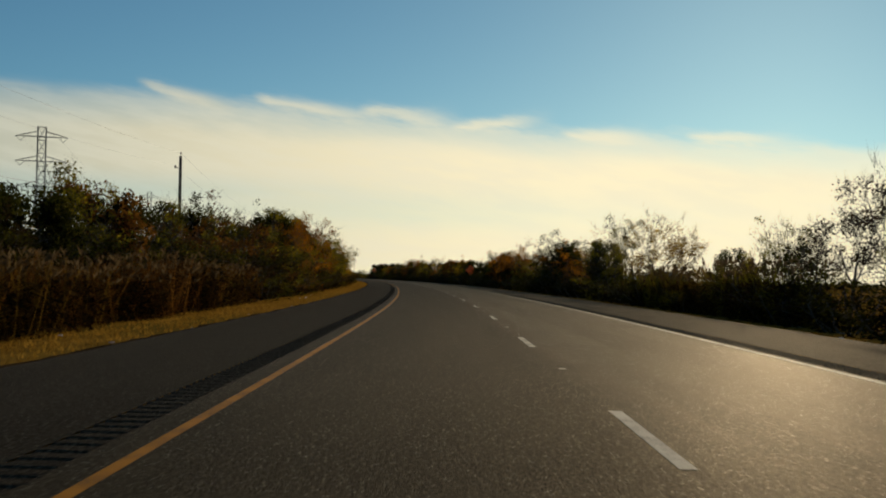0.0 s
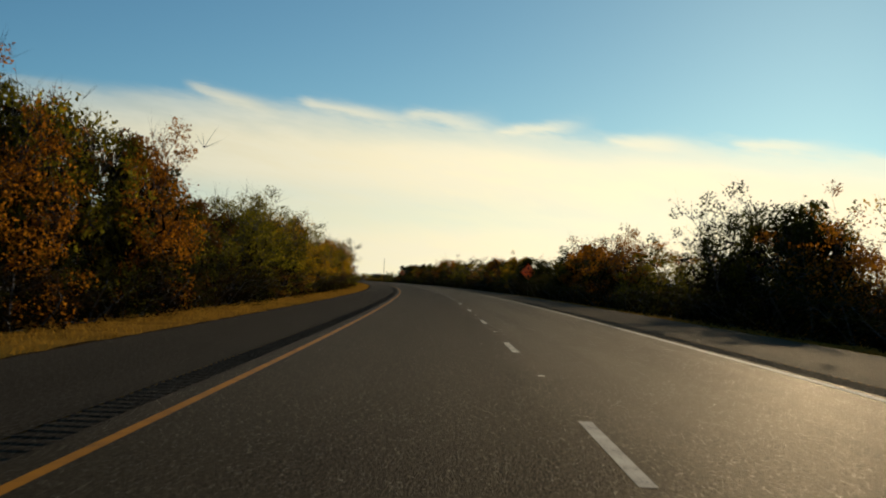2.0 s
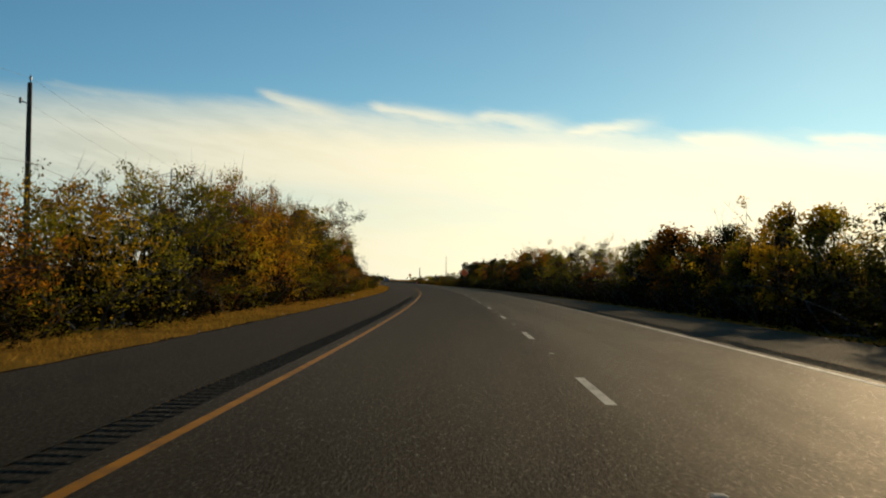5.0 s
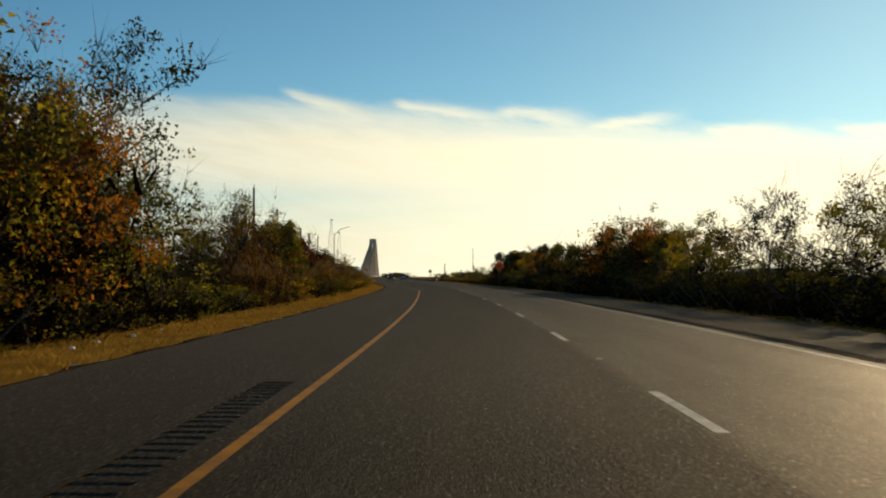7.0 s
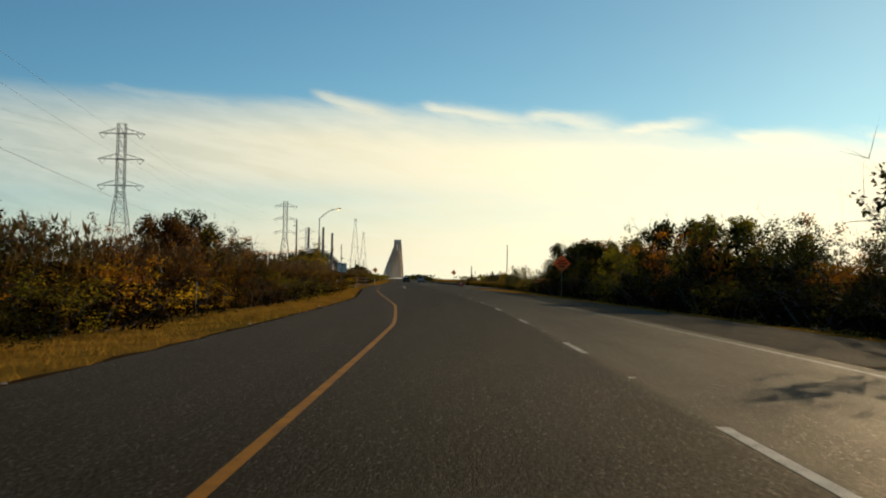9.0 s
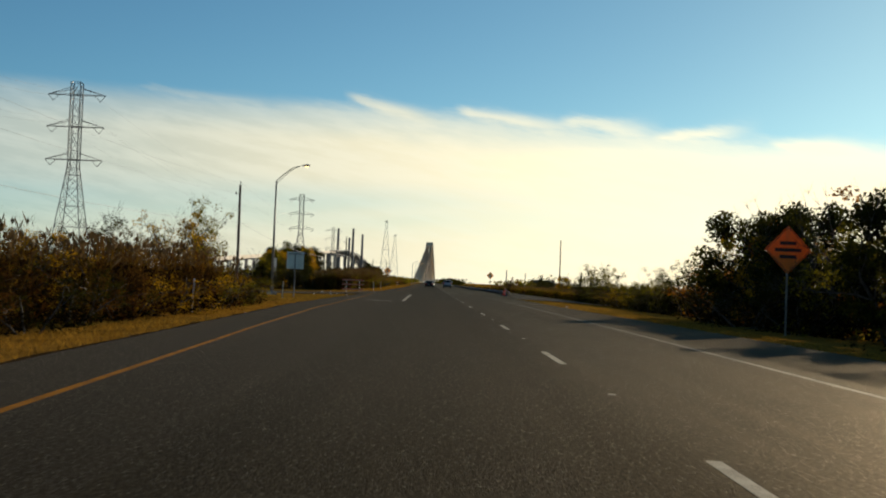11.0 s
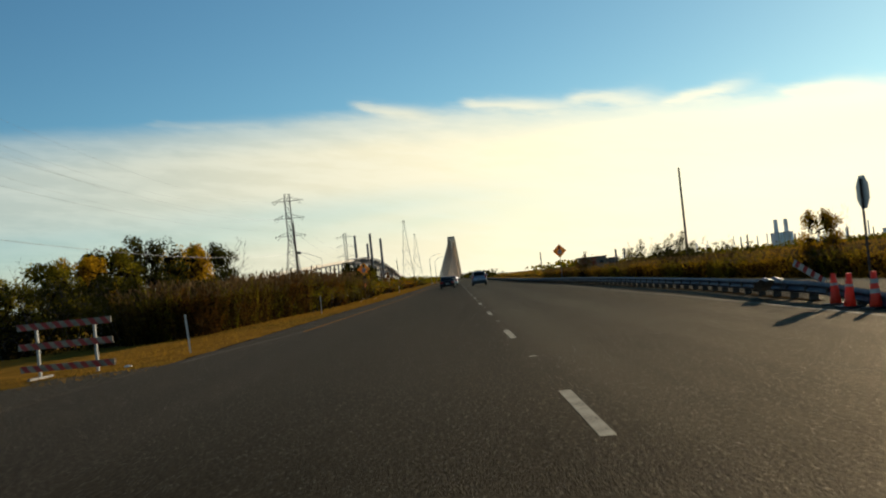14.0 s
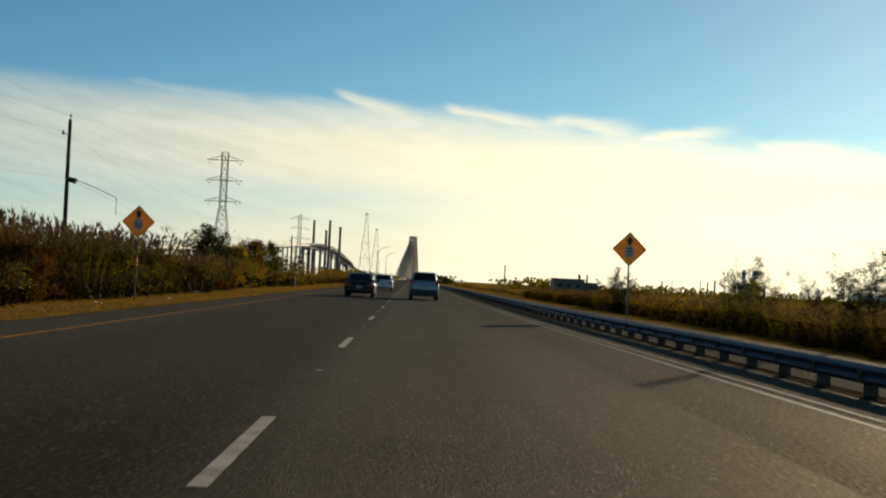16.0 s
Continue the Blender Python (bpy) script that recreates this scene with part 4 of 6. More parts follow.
while s < 402:
    h = 1.08 * float(np.interp(s, RH_S, RHT))
    if h > 3.0 and not (58 < s < 84 or 255 < s < 277 or s < 50 and k % 2):
        thinner = s < 90 or 238 < s < 297
        plant("open" if thinner else pick({"thicket": 6, "oak": 2.5}), "dark" if 160 < s < 186 else pick({"olive": 4.5, "dark": 3.5, "gold": 1.1, "rust": 0.9}), s + R0.uniform(-1, 1),
              (14.3 if s > 366 else 13.1 if s > 285 else 12.2) + R0.uniform(-0.8, 0.8), h * R0.uniform(0.74, 0.95 if thinner else 1.08), R0.uniform(0, 360), R0.randrange(4), R0.uniform(0.9, 1.1))
        if not thinner and (k % 2 == 0 or s > 285):
            plant("backwood", pick({"olive": 3, "dark": 4, "rust": 1, "gold": 1}), s + R0.uniform(1, 3), 16.0 + R0.uniform(-1, 1), h * R0.uniform(0.8, 1.0),
                  R0.uniform(0, 360), R0.randrange(4), 1.2)
    k += 1
    # dark and brown leaf colours here carry the shade at the hedge's foot
    if not 372 < s < 387:
        plant("scrub" if s > 60 and R0.random() < 0.5 else "bush", pick({"dark": 5, "brown": 3, "olive": 0.5}), s + R0.uniform(-0.6, 0.6), (11.8 if s > 387 else 10.3) + R0.uniform(-0.4, 0.5), R0.uniform(1.7, 2.5),
              R0.uniform(0, 360), R0.randrange(3), R0.uniform(1.7, 2.1))
    if s < 366:
        plant("scrub", pick({"dark": 5, "brown": 4}), s + 2 + R0.uniform(-0.6, 0.6), 12.6 + R0.uniform(-0.5, 0.5), R0.uniform(1.9, 2.8), R0.uniform(0, 360), R0.randrange(3), R0.uniform(1.7, 2.1))
    s += 4.2
for kind, colour, s, u, h, v, w in (("bare", "gold", 71.5, 12.6, 6.8, 0, 0.9), ("bare", "olive", 78, 12.8, 6.9, 1, 0.9), ("bare", "gold", 66.5, 13.0, 6.0, 2, 0.9), ("bare", "brown", 41, 13.0, 6.5, 2, 1.0), ("bare", "olive", 45.5, 12.6, 4.6, 1, 1.0), ("bare", "brown", 37, 12.8, 6.4, 0, 1.0), ("oak", "dark", 54, 12.6, 3.4, 1, 0.8), ("oak", "olive", 90, 13.0, 5.2, 2, 0.8), ("bare", "brown", 265, 12.9, 7.2, 2, 1.0), ("bare", "brown", 271, 12.9, 7.0, 0, 1.0),
                                   ("bare", "olive", 83, 12.5, 5.6, 2, 0.8), ("bare", "gold", 241, 12.5, 5.6, 0, 0.9), ("bare", "brown", 259, 12.8, 5.6, 1, 1.0), ("thicket", "dark", 256.5, 12.4, 3.9, 0, 1.0), ("thicket", "olive", 260.5, 12.4, 3.9, 1, 1.0), ("thicket", "dark", 264.5, 12.4, 3.8, 2, 1.0), ("thicket", "dark", 268.5, 12.4, 3.8, 3, 1.0), ("thicket", "olive", 273, 12.4, 3.8, 1, 1.0),
                                   ("oak", "dark", 399, 15.0, 6.3, 2, 0.8), ("open", "dark", 404, 13.6, 4.4, 1, 0.75), ("oak", "dark", 394, 14.6, 6.4, 0, 0.9), ("oak", "dark", 160, 12.8, 4.6, 1, 0.9), ("oak", "olive", 300, 14.6, 5.5, 1, 0.9), ("oak", "dark", 306, 14.8, 5.8, 2, 0.9), ("bare", "olive", 123, 12.6, 4.6, 1, 0.8),
                                   ("thicket", "rust", 341, 11.6, 5.3, 3, 0.9), ("open", "rust", 205, 11.5, 4.4, 0, 1.0)):
    plant(kind, colour, s, u, h, s * 53 % 360, v, w)

# beyond the open corner on the left: a hedge behind the side road, then scattered trees
HEDGE_X = [-64, -50, -46, -44, -42.5, -39, -36, -34, -32.5, -31, -28, -25, -23, -20.5, -18, -16, -14.5]
HEDGE_H = [4.6, 5.0, 6.0, 6.4, 3.6, 2.8, 3.5, 4.2, 3.6, 3.2, 3.3, 3.6, 3.8, 3.9, 3.8, 3.6, 3.0]
x = -14.6
while x > -64:
    h = float(np.interp(x, HEDGE_X, HEDGE_H)) + 0.4
    plant(pick({"backwood": 6, "open": 1}), pick({"dark": 8, "olive": 2.5, "rust": 0.5, "gold": 0.4}), 498 + R0.uniform(-1.5, 1.5), x, h * R0.uniform(0.92, 1.08), R0.uniform(0, 360), R0.randrange(4), R0.uniform(0.95, 1.25))
    if R0.random() < 0.9:
        plant("bush", pick({"dark": 7, "brown": 2}), 494 + R0.uniform(-1, 1), x + R0.uniform(-1, 1), R0.uniform(2.0, 2.9), R0.uniform(0, 360), R0.randrange(3), R0.uniform(1.6, 2.0))
    x -= 2.2
for k in range(14):
    plant("bush", pick({"russet": 3, "olive": 2, "dark": 2}), 500 + k * 5.2, (-14.2 if k < 4 else -12.4) + R0.uniform(-1, 1), R0.uniform(2.0, 2.9), R0.uniform(0, 360), R0.randrange(3), R0.uniform(1.1, 1.4))
for kind, colour, s, u, h, v, w in (("oak", "dark", 504, -21, 4.4, 0, 1.0), ("oak", "olive", 499, -25, 4.6, 1, 1.0), ("oak", "olive", 505, -25, 5.6, 2, 1.0), ("oak", "gold", 511, -25.2, 6.2, 0, 1.0),
                                   ("oak", "olive", 517, -25, 6.9, 0, 0.9), ("oak", "dark", 524.5, -24.2, 7.9, 1, 0.9), ("oak", "dark", 521, -26.5, 7.0, 2, 0.9), ("oak", "gold", 533, -23.8, 7.4, 2, 0.9), ("oak", "dark", 540.5, -23.3, 7.9, 0, 0.9), ("oak", "olive", 538, -25.5, 7.2, 1, 1.0),
                                   ("oak", "red", 499, -34.0, 6.3, 1, 0.68), ("thicket", "red", 500, -35.5, 4.2, 2, 0.8), ("bare", "dark", 500, -45, 6.6, 0, 0.8), ("bare", "olive", 500, -31.5, 4.2, 0, 0.8)):
    plant(kind, colour, s, u, h, s * 41 % 360, v, w)
for kind, colour, s, u, h, v, w in (("oak", "dark", 592, -15.2, 5.6, 1, 0.8), ("thicket", "dark", 588, -14.2, 3.9, 2, 1.0), ("oak", "gold", 598, -14.4, 4.2, 0, 0.8), ("thicket", "olive", 604, -14.4, 3.4, 1, 1.0),
                                   ("oak", "russet", 612, -15.2, 5.2, 2, 0.8), ("thicket", "dark", 616, -14.8, 4.4, 0, 1.0), ("oak", "dark", 628, -15.6, 5.7, 0, 0.8), ("thicket", "russet", 640, -15.2, 4.7, 3, 1.0)):
    plant(kind, colour, s, u, h, s * 37 % 360, v, w)
for k in range(11):
    plant("backwood", pick({"olive": 3, "russet": 3, "red": 1, "dark": 2}), 586 + k * 6.9, -15 + R0.uniform(-3, 1.5), R0.uniform(3.4, 4.8), R0.uniform(0, 360), R0.randrange(4), 1.1)
s = 560.0
while s < 900:
    plant("scrub", pick({"olive": 3, "rust": 3, "gold": 2, "dark": 2}), s, -14 + R0.uniform(-3, 2), R0.uniform(1.8, 3.6) if s > 600 else R0.uniform(1.6, 2.6),
          R0.uniform(0, 360), R0.randrange(3), 1.2)
    s += 6.0
# low shrubs beyond the yard and the rail on the right: a golden row with taller dark ones in it
s = 417.0
while s < 900:
    near = float(np.interp(s, [417, 440, 450, 472, 490, 512, 528, 545, 600], [13.4, 13.4, 14.2, 16.0, 16.6, 16.2, 15.6, 17.2, 17.0]))
    plant("bush" if s < 560 else "scrub", pick({"gold": 1, "olive": 4, "dark": 4} if s < 446 else {"gold": 9, "olive": 4, "dark": 1.2, "straw": 1, "rust": 0.3}), s + R0.uniform(-0.6, 0.6), near + R0.uniform(-0.5, 0.8), R0.uniform(1.4, 2.2) if s < 446 else R0.uniform(1.2, 1.75), R0.uniform(0, 360), R0.randrange(3), R0.uniform(1.5, 1.9))
    s += 3.3 if s < 600 else 10.0
for kind, colour, s, u, h, v, w in (("thicket", "dark", 412.5, 13.8, 3.8, 0, 1.0), ("open", "olive", 414.5, 14.2, 3.9, 1, 0.9), ("thicket", "olive", 417, 13.8, 3.1, 1, 1.0), ("thicket", "dark", 421, 13.8, 2.8, 2, 1.0),
                                   ("open", "olive", 423.5, 14.0, 3.0, 0, 0.9), ("thicket", "dark", 426, 13.9, 2.6, 3, 1.0), ("thicket", "olive", 431, 14.0, 2.4, 0, 1.1), ("thicket", "dark", 436, 14.2, 2.4, 1, 1.1), ("thicket", "dark", 452.5, 13.7, 2.8, 1, 1.0), ("open", "olive", 451.5, 13.9, 4.2, 1, 0.75), ("bare", "olive", 453.5, 14.6, 4.4, 1, 0.9), ("thicket", "dark", 449.5, 14.2, 2.9, 2, 1.0),
                                   ("open", "olive", 448, 14.6, 3.8, 0, 0.9), ("thicket", "dark", 474, 15.4, 2.4, 1, 0.9), ("open", "olive", 474.5, 15.6, 3.6, 0, 0.8), ("thicket", "dark", 490.5, 15.6, 2.4, 2, 1.0),
                                   ("oak", "gold", 490, 15.8, 3.4, 0, 0.75), ("thicket", "dark", 521, 16.6, 3.0, 1, 0.9), ("open", "dark", 522, 16.2, 3.6, 2, 0.8), ("thicket", "dark", 510, 17.0, 2.8, 3, 1.0),
                                   ("thicket", "dark", 561.5, 19.4, 3.5, 1, 0.9), ("open", "dark", 562, 19.8, 4.1, 0, 0.8), ("bare", "brown", 555, 20.4, 3.4, 2, 0.8), ("thicket", "dark", 547, 19.6, 3.5, 0, 0.9),
                                   ("open", "dark", 547.5, 20.0, 4.1, 3, 0.8), ("thicket", "dark", 575, 15.0, 3.0, 3, 0.9), ("open", "red", 583, 16, 3.5, 2, 0.9), ("thicket", "olive", 556, 17.5, 2.9, 1, 0.9)):
    plant(kind, colour, s, u, h, s * 29 % 360, v, w)
grow_all()


# ---- reeds and grass ----
def reed_mesh(seed, count, wide, deep):
    """A stand of reeds about 3 m high: bent stalks, hanging leaves and feathery plumes. Returns stalks and plumes."""
    rng = np.random.default_rng(seed)
    st, pl = Shape(), Shape()
    for _ in range(count):
        x, y = rng.uniform(-wide / 2, wide / 2), rng.uniform(-deep / 2, deep / 2)
        h = rng.uniform(2.1, 3.0)
        t = rng.uniform(0, 2 * math.pi)
        lean = rng.normal(0, 0.16, 2)
        w = 0.005
        c, q = math.cos(t) * w, math.sin(t) * w
        prev = None
        for k in (0.0, 1.0):
            px, py, pz = x + lean[0] * h * k * k, y + lean[1] * h * k * k, h * k
            row = ((px - c, py - q, pz), (px + c, py + q, pz))
            if prev:
                st.poly((prev[0], prev[1], row[1], row[0]))
            prev = row
        for _ in range(10):
            k = rng.uniform(0.1, 0.97)
            a = rng.uniform(0, 2 * math.pi)
            ln = rng.uniform(0.35, 0.75)
            p = Vector((x + lean[0] * h * k * k, y + lean[1] * h * k * k, h * k))
            d = Vector((math.cos(a), math.sin(a), rng.uniform(0.2, 1.0))).normalized()
            n = Vector((-math.sin(a), math.cos(a), 0)) * 0.022
            tip = p + d * ln * 0.85 + Vector((0, 0, -ln * 0.25))
            st.poly((p + n, tip, p - n))
        if rng.random() < 0.6:
            for _ in range(3):
                a = rng.uniform(0, 2 * math.pi)
                p = Vector((x + lean[0] * h, y + lean[1] * h, h - 0.08))
                d = Vector((math.cos(a) * 0.35 + lean[0], math.sin(a) * 0.35 + lean[1], 1)).normalized() * rng.uniform(0.2, 0.40)
                n = Vector((-math.sin(a), math.cos(a), 0)) * 0.032
                pl.poly((p, p + d * 0.5 + n, p + d, p + d * 0.5 - n))
    return st, pl


REEDS = [reed_mesh(91 + k, 84, 2.9, 1.9) for k in range(3)]
REED_STALKS = [a.mesh("stalks", M_LEAF["reed"]) for a, _ in REEDS]
RB = np.random.default_rng(77)
# the same dark filler for the reeds, recoloured brown below
REED_FILLER = [filler_mesh("inner_brush", np.stack([RB.uniform(-1.4, 1.4, 420), RB.uniform(-0.8, 0.8, 420), RB.uniform(0.1, 2.0, 420)], 1), RB.uniform(0.12, 0.26, 420), RB) for _ in range(3)]
for me in REED_FILLER:
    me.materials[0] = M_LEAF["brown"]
REED_PLUMES = [b.mesh("plumes", M_LEAF["plume"]) for _, b in REEDS]


def reed_bed(s, u, height, turn, variant, colour="reed"):
    ob = thing("reeds", "stand of tall brown-green reeds with feathery plumes", "reeds", "reed beds", "stuff")
    a = part("stalks", REED_STALKS[variant], None, ob)
    a.material_slots[0].link = "OBJECT"
    a.material_slots[0].material = M_LEAF[colour]
    part("plumes", REED_PLUMES[variant], None, ob)
    part("inner_brush", REED_FILLER[variant], None, ob)["kind"] = "stuff"
    x, y, z = spot(s, u, -0.05)
    k = height / 3.0
    ob.matrix_basis = pose(x, y, z, 0, 0, turn) @ Matrix.Diagonal((1.15, 1.15, k, 1))


def reeds_along(s0, s1, u0, u1, rows, low, high, colours):
    s = s0
    while s < s1:
        for r in range(rows):
            u = u0 + (u1 - u0) * (r + 0.5) / rows
            reed_bed(s + R0.uniform(-0.5, 0.5), u + R0.uniform(-0.3, 0.3), R0.uniform(low, high), heading(s) + 90 + R0.uniform(-15, 15), R0.randrange(3), R0.choice(colours))
        s += 2.7


reeds_along(18, 52, -10.2, -12.0, 2, 1.5, 2.1, ("russet", "reed", "brown", "straw", "russet"))
reeds_along(268, 300, -10.7, -11.9, 1, 1.7, 2.3, ("reed", "russet", "straw"))
reeds_along(300, 398, -11.6, -13.0, 1, 2.2, 2.7, ("reed", "russet", "straw"))
reeds_along(493, 518, -13.0, -16.5, 3, 2.5, 3.0, ("reed", "russet", "dark", "reed", "olive", "russet"))
reeds_along(518, 566, -12.2, -16.4, 3, 2.8, 3.4, ("reed", "russet", "dark", "reed", "olive", "russet"))
reeds_along(566, 586, -12.0, -14.0, 1, 2.2, 2.7, ("reed", "straw", "russet"))
s = 447.0
while s < 640:
    u = float(np.interp(s, [440, 450, 472, 490, 512, 528, 545, 640], [12.9, 13.4, 15.0, 15.6, 15.2, 14.6, 16.0, 16.0]))
    reed_bed(s + R0.uniform(-0.5, 0.5), u + R0.uniform(-0.4, 0.4), R0.uniform(1.1, 1.6), heading(s) + 90 + R0.uniform(-20, 20), R0.randrange(3), R0.choice(("gold", "straw", "olive", "gold", "olive")))
    s += 2.9
reeds_along(40, 66, 9.9, 11.5, 1, 1.9, 2.4, ("reed", "olive"))


def verge(name, s0, s1, u0, u1, density, low, high, seed, label):
    """Dry grass blades over a strip beside the road."""
    rng = np.random.default_rng(seed)
    a, b = np.vectorize(u0), np.vectorize(u1)
    n = int((s1 - s0) * 2.6 * density)
    ss = rng.uniform(s0, s1, n)
    ua, ub = a(ss), b(ss)
    uu = ua + (ub - ua) * rng.random(n) ** 0.8
    x, y = rd(ss, uu)
    z = fall(uu) - 0.02
    patch = np.array([noise.noise((p * 0.5, q * 0.5, 2.0)) for p, q in zip(x, y)])
    h = rng.uniform(low, high, n) * (1.0 + 0.5 * np.clip(patch, -0.6, 1))
    t = rng.uniform(0, 2 * math.pi, n)
    w = rng.uniform(0.006, 0.014, n) * 1.6
    lean = rng.normal(0, 0.5, (n, 2)) * h[:, None]
    v = np.empty((n, 3, 3))
    v[:, 0] = np.stack([x - np.cos(t) * w, y - np.sin(t) * w, z], 1)
    v[:, 1] = np.stack([x + np.cos(t) * w, y + np.sin(t) * w, z], 1)
    v[:, 2] = np.stack([x + lean[:, 0], y + lean[:, 1], z + h], 1)
    me = bpy.data.meshes.new(name)
    me.vertices.add(n * 3)
    me.vertices.foreach_set("co", v.astype(np.float32).ravel())
    me.loops.add(n * 3)
    me.loops.foreach_set("vertex_index", np.arange(n * 3, dtype=np.int32))
    me.polygons.add(n)
    me.polygons.foreach_set("loop_start", np.arange(0, n * 3, 3, dtype=np.int32))
    me.update(calc_edges=True)
    me.materials.append(M_LEAF["grass"])
    tagged(new(name, me), label, "grass", kind="stuff")


verge("grass", 5, 437, lambda s: left_edge(s) - 0.16, lambda s: float(np.interp(s, [5, 395, 405, 437], [-10.0, -10.2, -16.0, -18.0])), 55, 0.05, 0.13, 3, "short dry golden grass on the verge")
verge("grass", 437, 453, lambda s: float(np.interp(s, [437, 441, 446.5, 453.5], [-7.8, -9.9, -12.6, -16.6])), lambda s: -19.0, 48, 0.03, 0.09, 9, "patchy dry grass on the corner")
verge("grass", 462, 640, lambda s: left_edge(s) - 0.16, lambda s: float(np.interp(s, [462, 485, 500, 640], [-12.0, -15.0, -13.8, -12.6])), 45, 0.05, 0.13, 4, "short dry golden grass on the verge")
verge("grass", 20, 440, lambda s: right_edge(s) + 0.16, lambda s: float(np.interp(s, [20, 395, 415, 440], [8.6, 8.6, 11.0, 9.6])), 42, 0.03, 0.09, 5, "dry grass fringe under the bushes")
verge("grass", 466, 640, lambda s: 10.6, lambda s: 16.0, 30, 0.04, 0.11, 6, "dry grass strip beyond the yard")

def litter(x, y, size, turn, seed):
    """One crumpled scrap of paper or bag, lying on the ground."""
    rng = np.random.default_rng(seed)
    sh = Shape()
    rows = []
    for f, lift in ((1.0, 0.0), (0.85, 0.22), (0.5, 0.42), (0.05, 0.5)):
        rows.append([(size * f * math.cos(a) * rng.uniform(0.6, 1.1), size * 0.5 * f * math.sin(a) * rng.uniform(0.6, 1.1), size * lift * rng.uniform(0.6, 1.3))
                     for a in np.linspace(0, 2 * math.pi, 10)[:-1]])
    sh.ring(rows)
    ob = part("litter", sh, M_WHITEPOST, None)
    ob.matrix_basis = pose(x, y, float(fall(x)) + 0.01, 0, 0, turn)
    tagged(ob, "crumpled white scrap of litter in the grass", "litter", "litter")


for k, (x, y, size) in enumerate(((-10.5, 439.9, 0.16), (-10.3, 443.4, 0.10), (-13.5, 463.2, 0.26), (-12.6, 463.6, 0.14), (-13.0, 553.8, 0.24), (-12.4, 554.4, 0.2), (-11.9, 569.4, 0.24), (-12.6, 446.0, 0.1))):
    litter(x, y, size, k * 67, 30 + k)

# ---- poles, lamps, signs, rail ----
def wood_pole(x, y, top, turn=0.0, lamp_arm=False):
    base = float(fall(su_of(x, y)))
    ob = thing("utility_pole", "tall dark weathered wooden utility pole", "pole", "utility poles")
    ob.matrix_basis = pose(x, y, base, 0, 0, turn)
    h = top - base
    sh = Shape()
    prev = [(0.15 * math.cos(a), 0.15 * math.sin(a), -0.4) for a in np.linspace(0, 2 * math.pi, 9)[:-1]]
    rows = [prev]
    for k in range(1, 6):
        r = 0.15 - 0.05 * k / 5
        rows.append([(r * math.cos(a) + 0.02 * math.sin(k), r * math.sin(a), h * k / 5) for a in np.linspace(0, 2 * math.pi, 9)[:-1]])
    sh.ring(rows)
    part("pole", sh, M_POLE, ob, smooth=True)
    for z, side in ((h - 0.9, -1), (h + 0.08, 0)):
        ins = Shape()
        if side:
            ins.tube((0, 0, z), (side * 0.38, 0, z + 0.10), 0.025, 0.025, 6)
            ins.tube((side * 0.38, 0, z + 0.02), (side * 0.38, 0, z + 0.26), 0.07, 0.05, 8)
        else:
            ins.tube((0, 0, z - 0.1), (0, 0, z + 0.06), 0.03, 0.03, 6)
            ins.tube((0, 0, z + 0.06), (0, 0, z + 0.24), 0.06, 0.04, 8)
        part("insulator", ins, M_PYLON, ob)
    if lamp_arm:
        tr = Shape()
        tr.tube((0.12, 0, h - 3.42), (0.52, 0, h - 3.52), 0.15, 0.17, 10)
        tr.box((0.1, 0, h - 3.44), (0.25, 0.06, 0.06))
        part("junction_box", tr, M_BLACK, ob, "dark round box on the pole")
        dw = Shape()
        for a, b in (((0.45, 0, h - 3.42), (1.7, 0, h - 3.85)), ((1.7, 0, h - 3.85), (2.85, 0, h - 4.35)), ((2.85, 0, h - 4.35), (2.86, 0, h - 5.3))):
            dw.tube(a, b, 0.018, 0.018, 5, False)
        part("drop_wire", dw, M_BLACK, ob, "thin wire that hangs from the box")
    return ob


def su_of(x, y):
    yy = min(max(y, RY[0]), RY[-1])
    s = np.interp(yy, RY, RS)
    return (x - np.interp(yy, RY, RX)) * math.cos(np.interp(s, RS, RH))


POLES = [(-62.0, -35.0, 9.3), (-43.5, 84.7, 9.4), (-28.4, 205.0, 9.2), (-19.7, 321.4, 9.2), (-19.5, 444.7, 9.3), (-18.8, 565.5, 9.3), (-19.5, 688.0, 7.4), (-20.0, 812.0, 9.3)]
for k, (x, y, top) in enumerate(POLES):
    wood_pole(x, y, top, 8.0 if k < 4 else 0.0, k == 5)


def wire(name, a, b, sag, r=0.005, label="thin sagging overhead wire between poles", n=14):
    a, b = Vector(a), Vector(b)
    side = (b - a).cross((0, 0, 1)).normalized() * r
    sh, rows = Shape(), []
    for i in range(n + 1):
        t = i / n
        p = a.lerp(b, t) + Vector((0, 0, -4 * sag * t * (1 - t)))
        rows.append([p - side, p + side, p + Vector((0, 0, 1.6 * r))])
    sh.ring(rows)
    return tagged(part(name, sh, M_WIRE, None), label, "wire", "overhead wires")


for (xa, ya, za), (xb, yb, zb) in zip(POLES, POLES[1:]):
    wire("overhead_wire", (xa, ya, za + 0.2), (xb, yb, zb + 0.2), 1.6)
    wire("overhead_wire", (xa - 0.38, ya, za - 0.7), (xb - 0.38, yb, zb - 0.7), 1.8)
    wire("overhead_wire", (xa + 0.1, ya, za - 3.4), (xb + 0.1, yb, zb - 3.4), 1.5, 0.011)


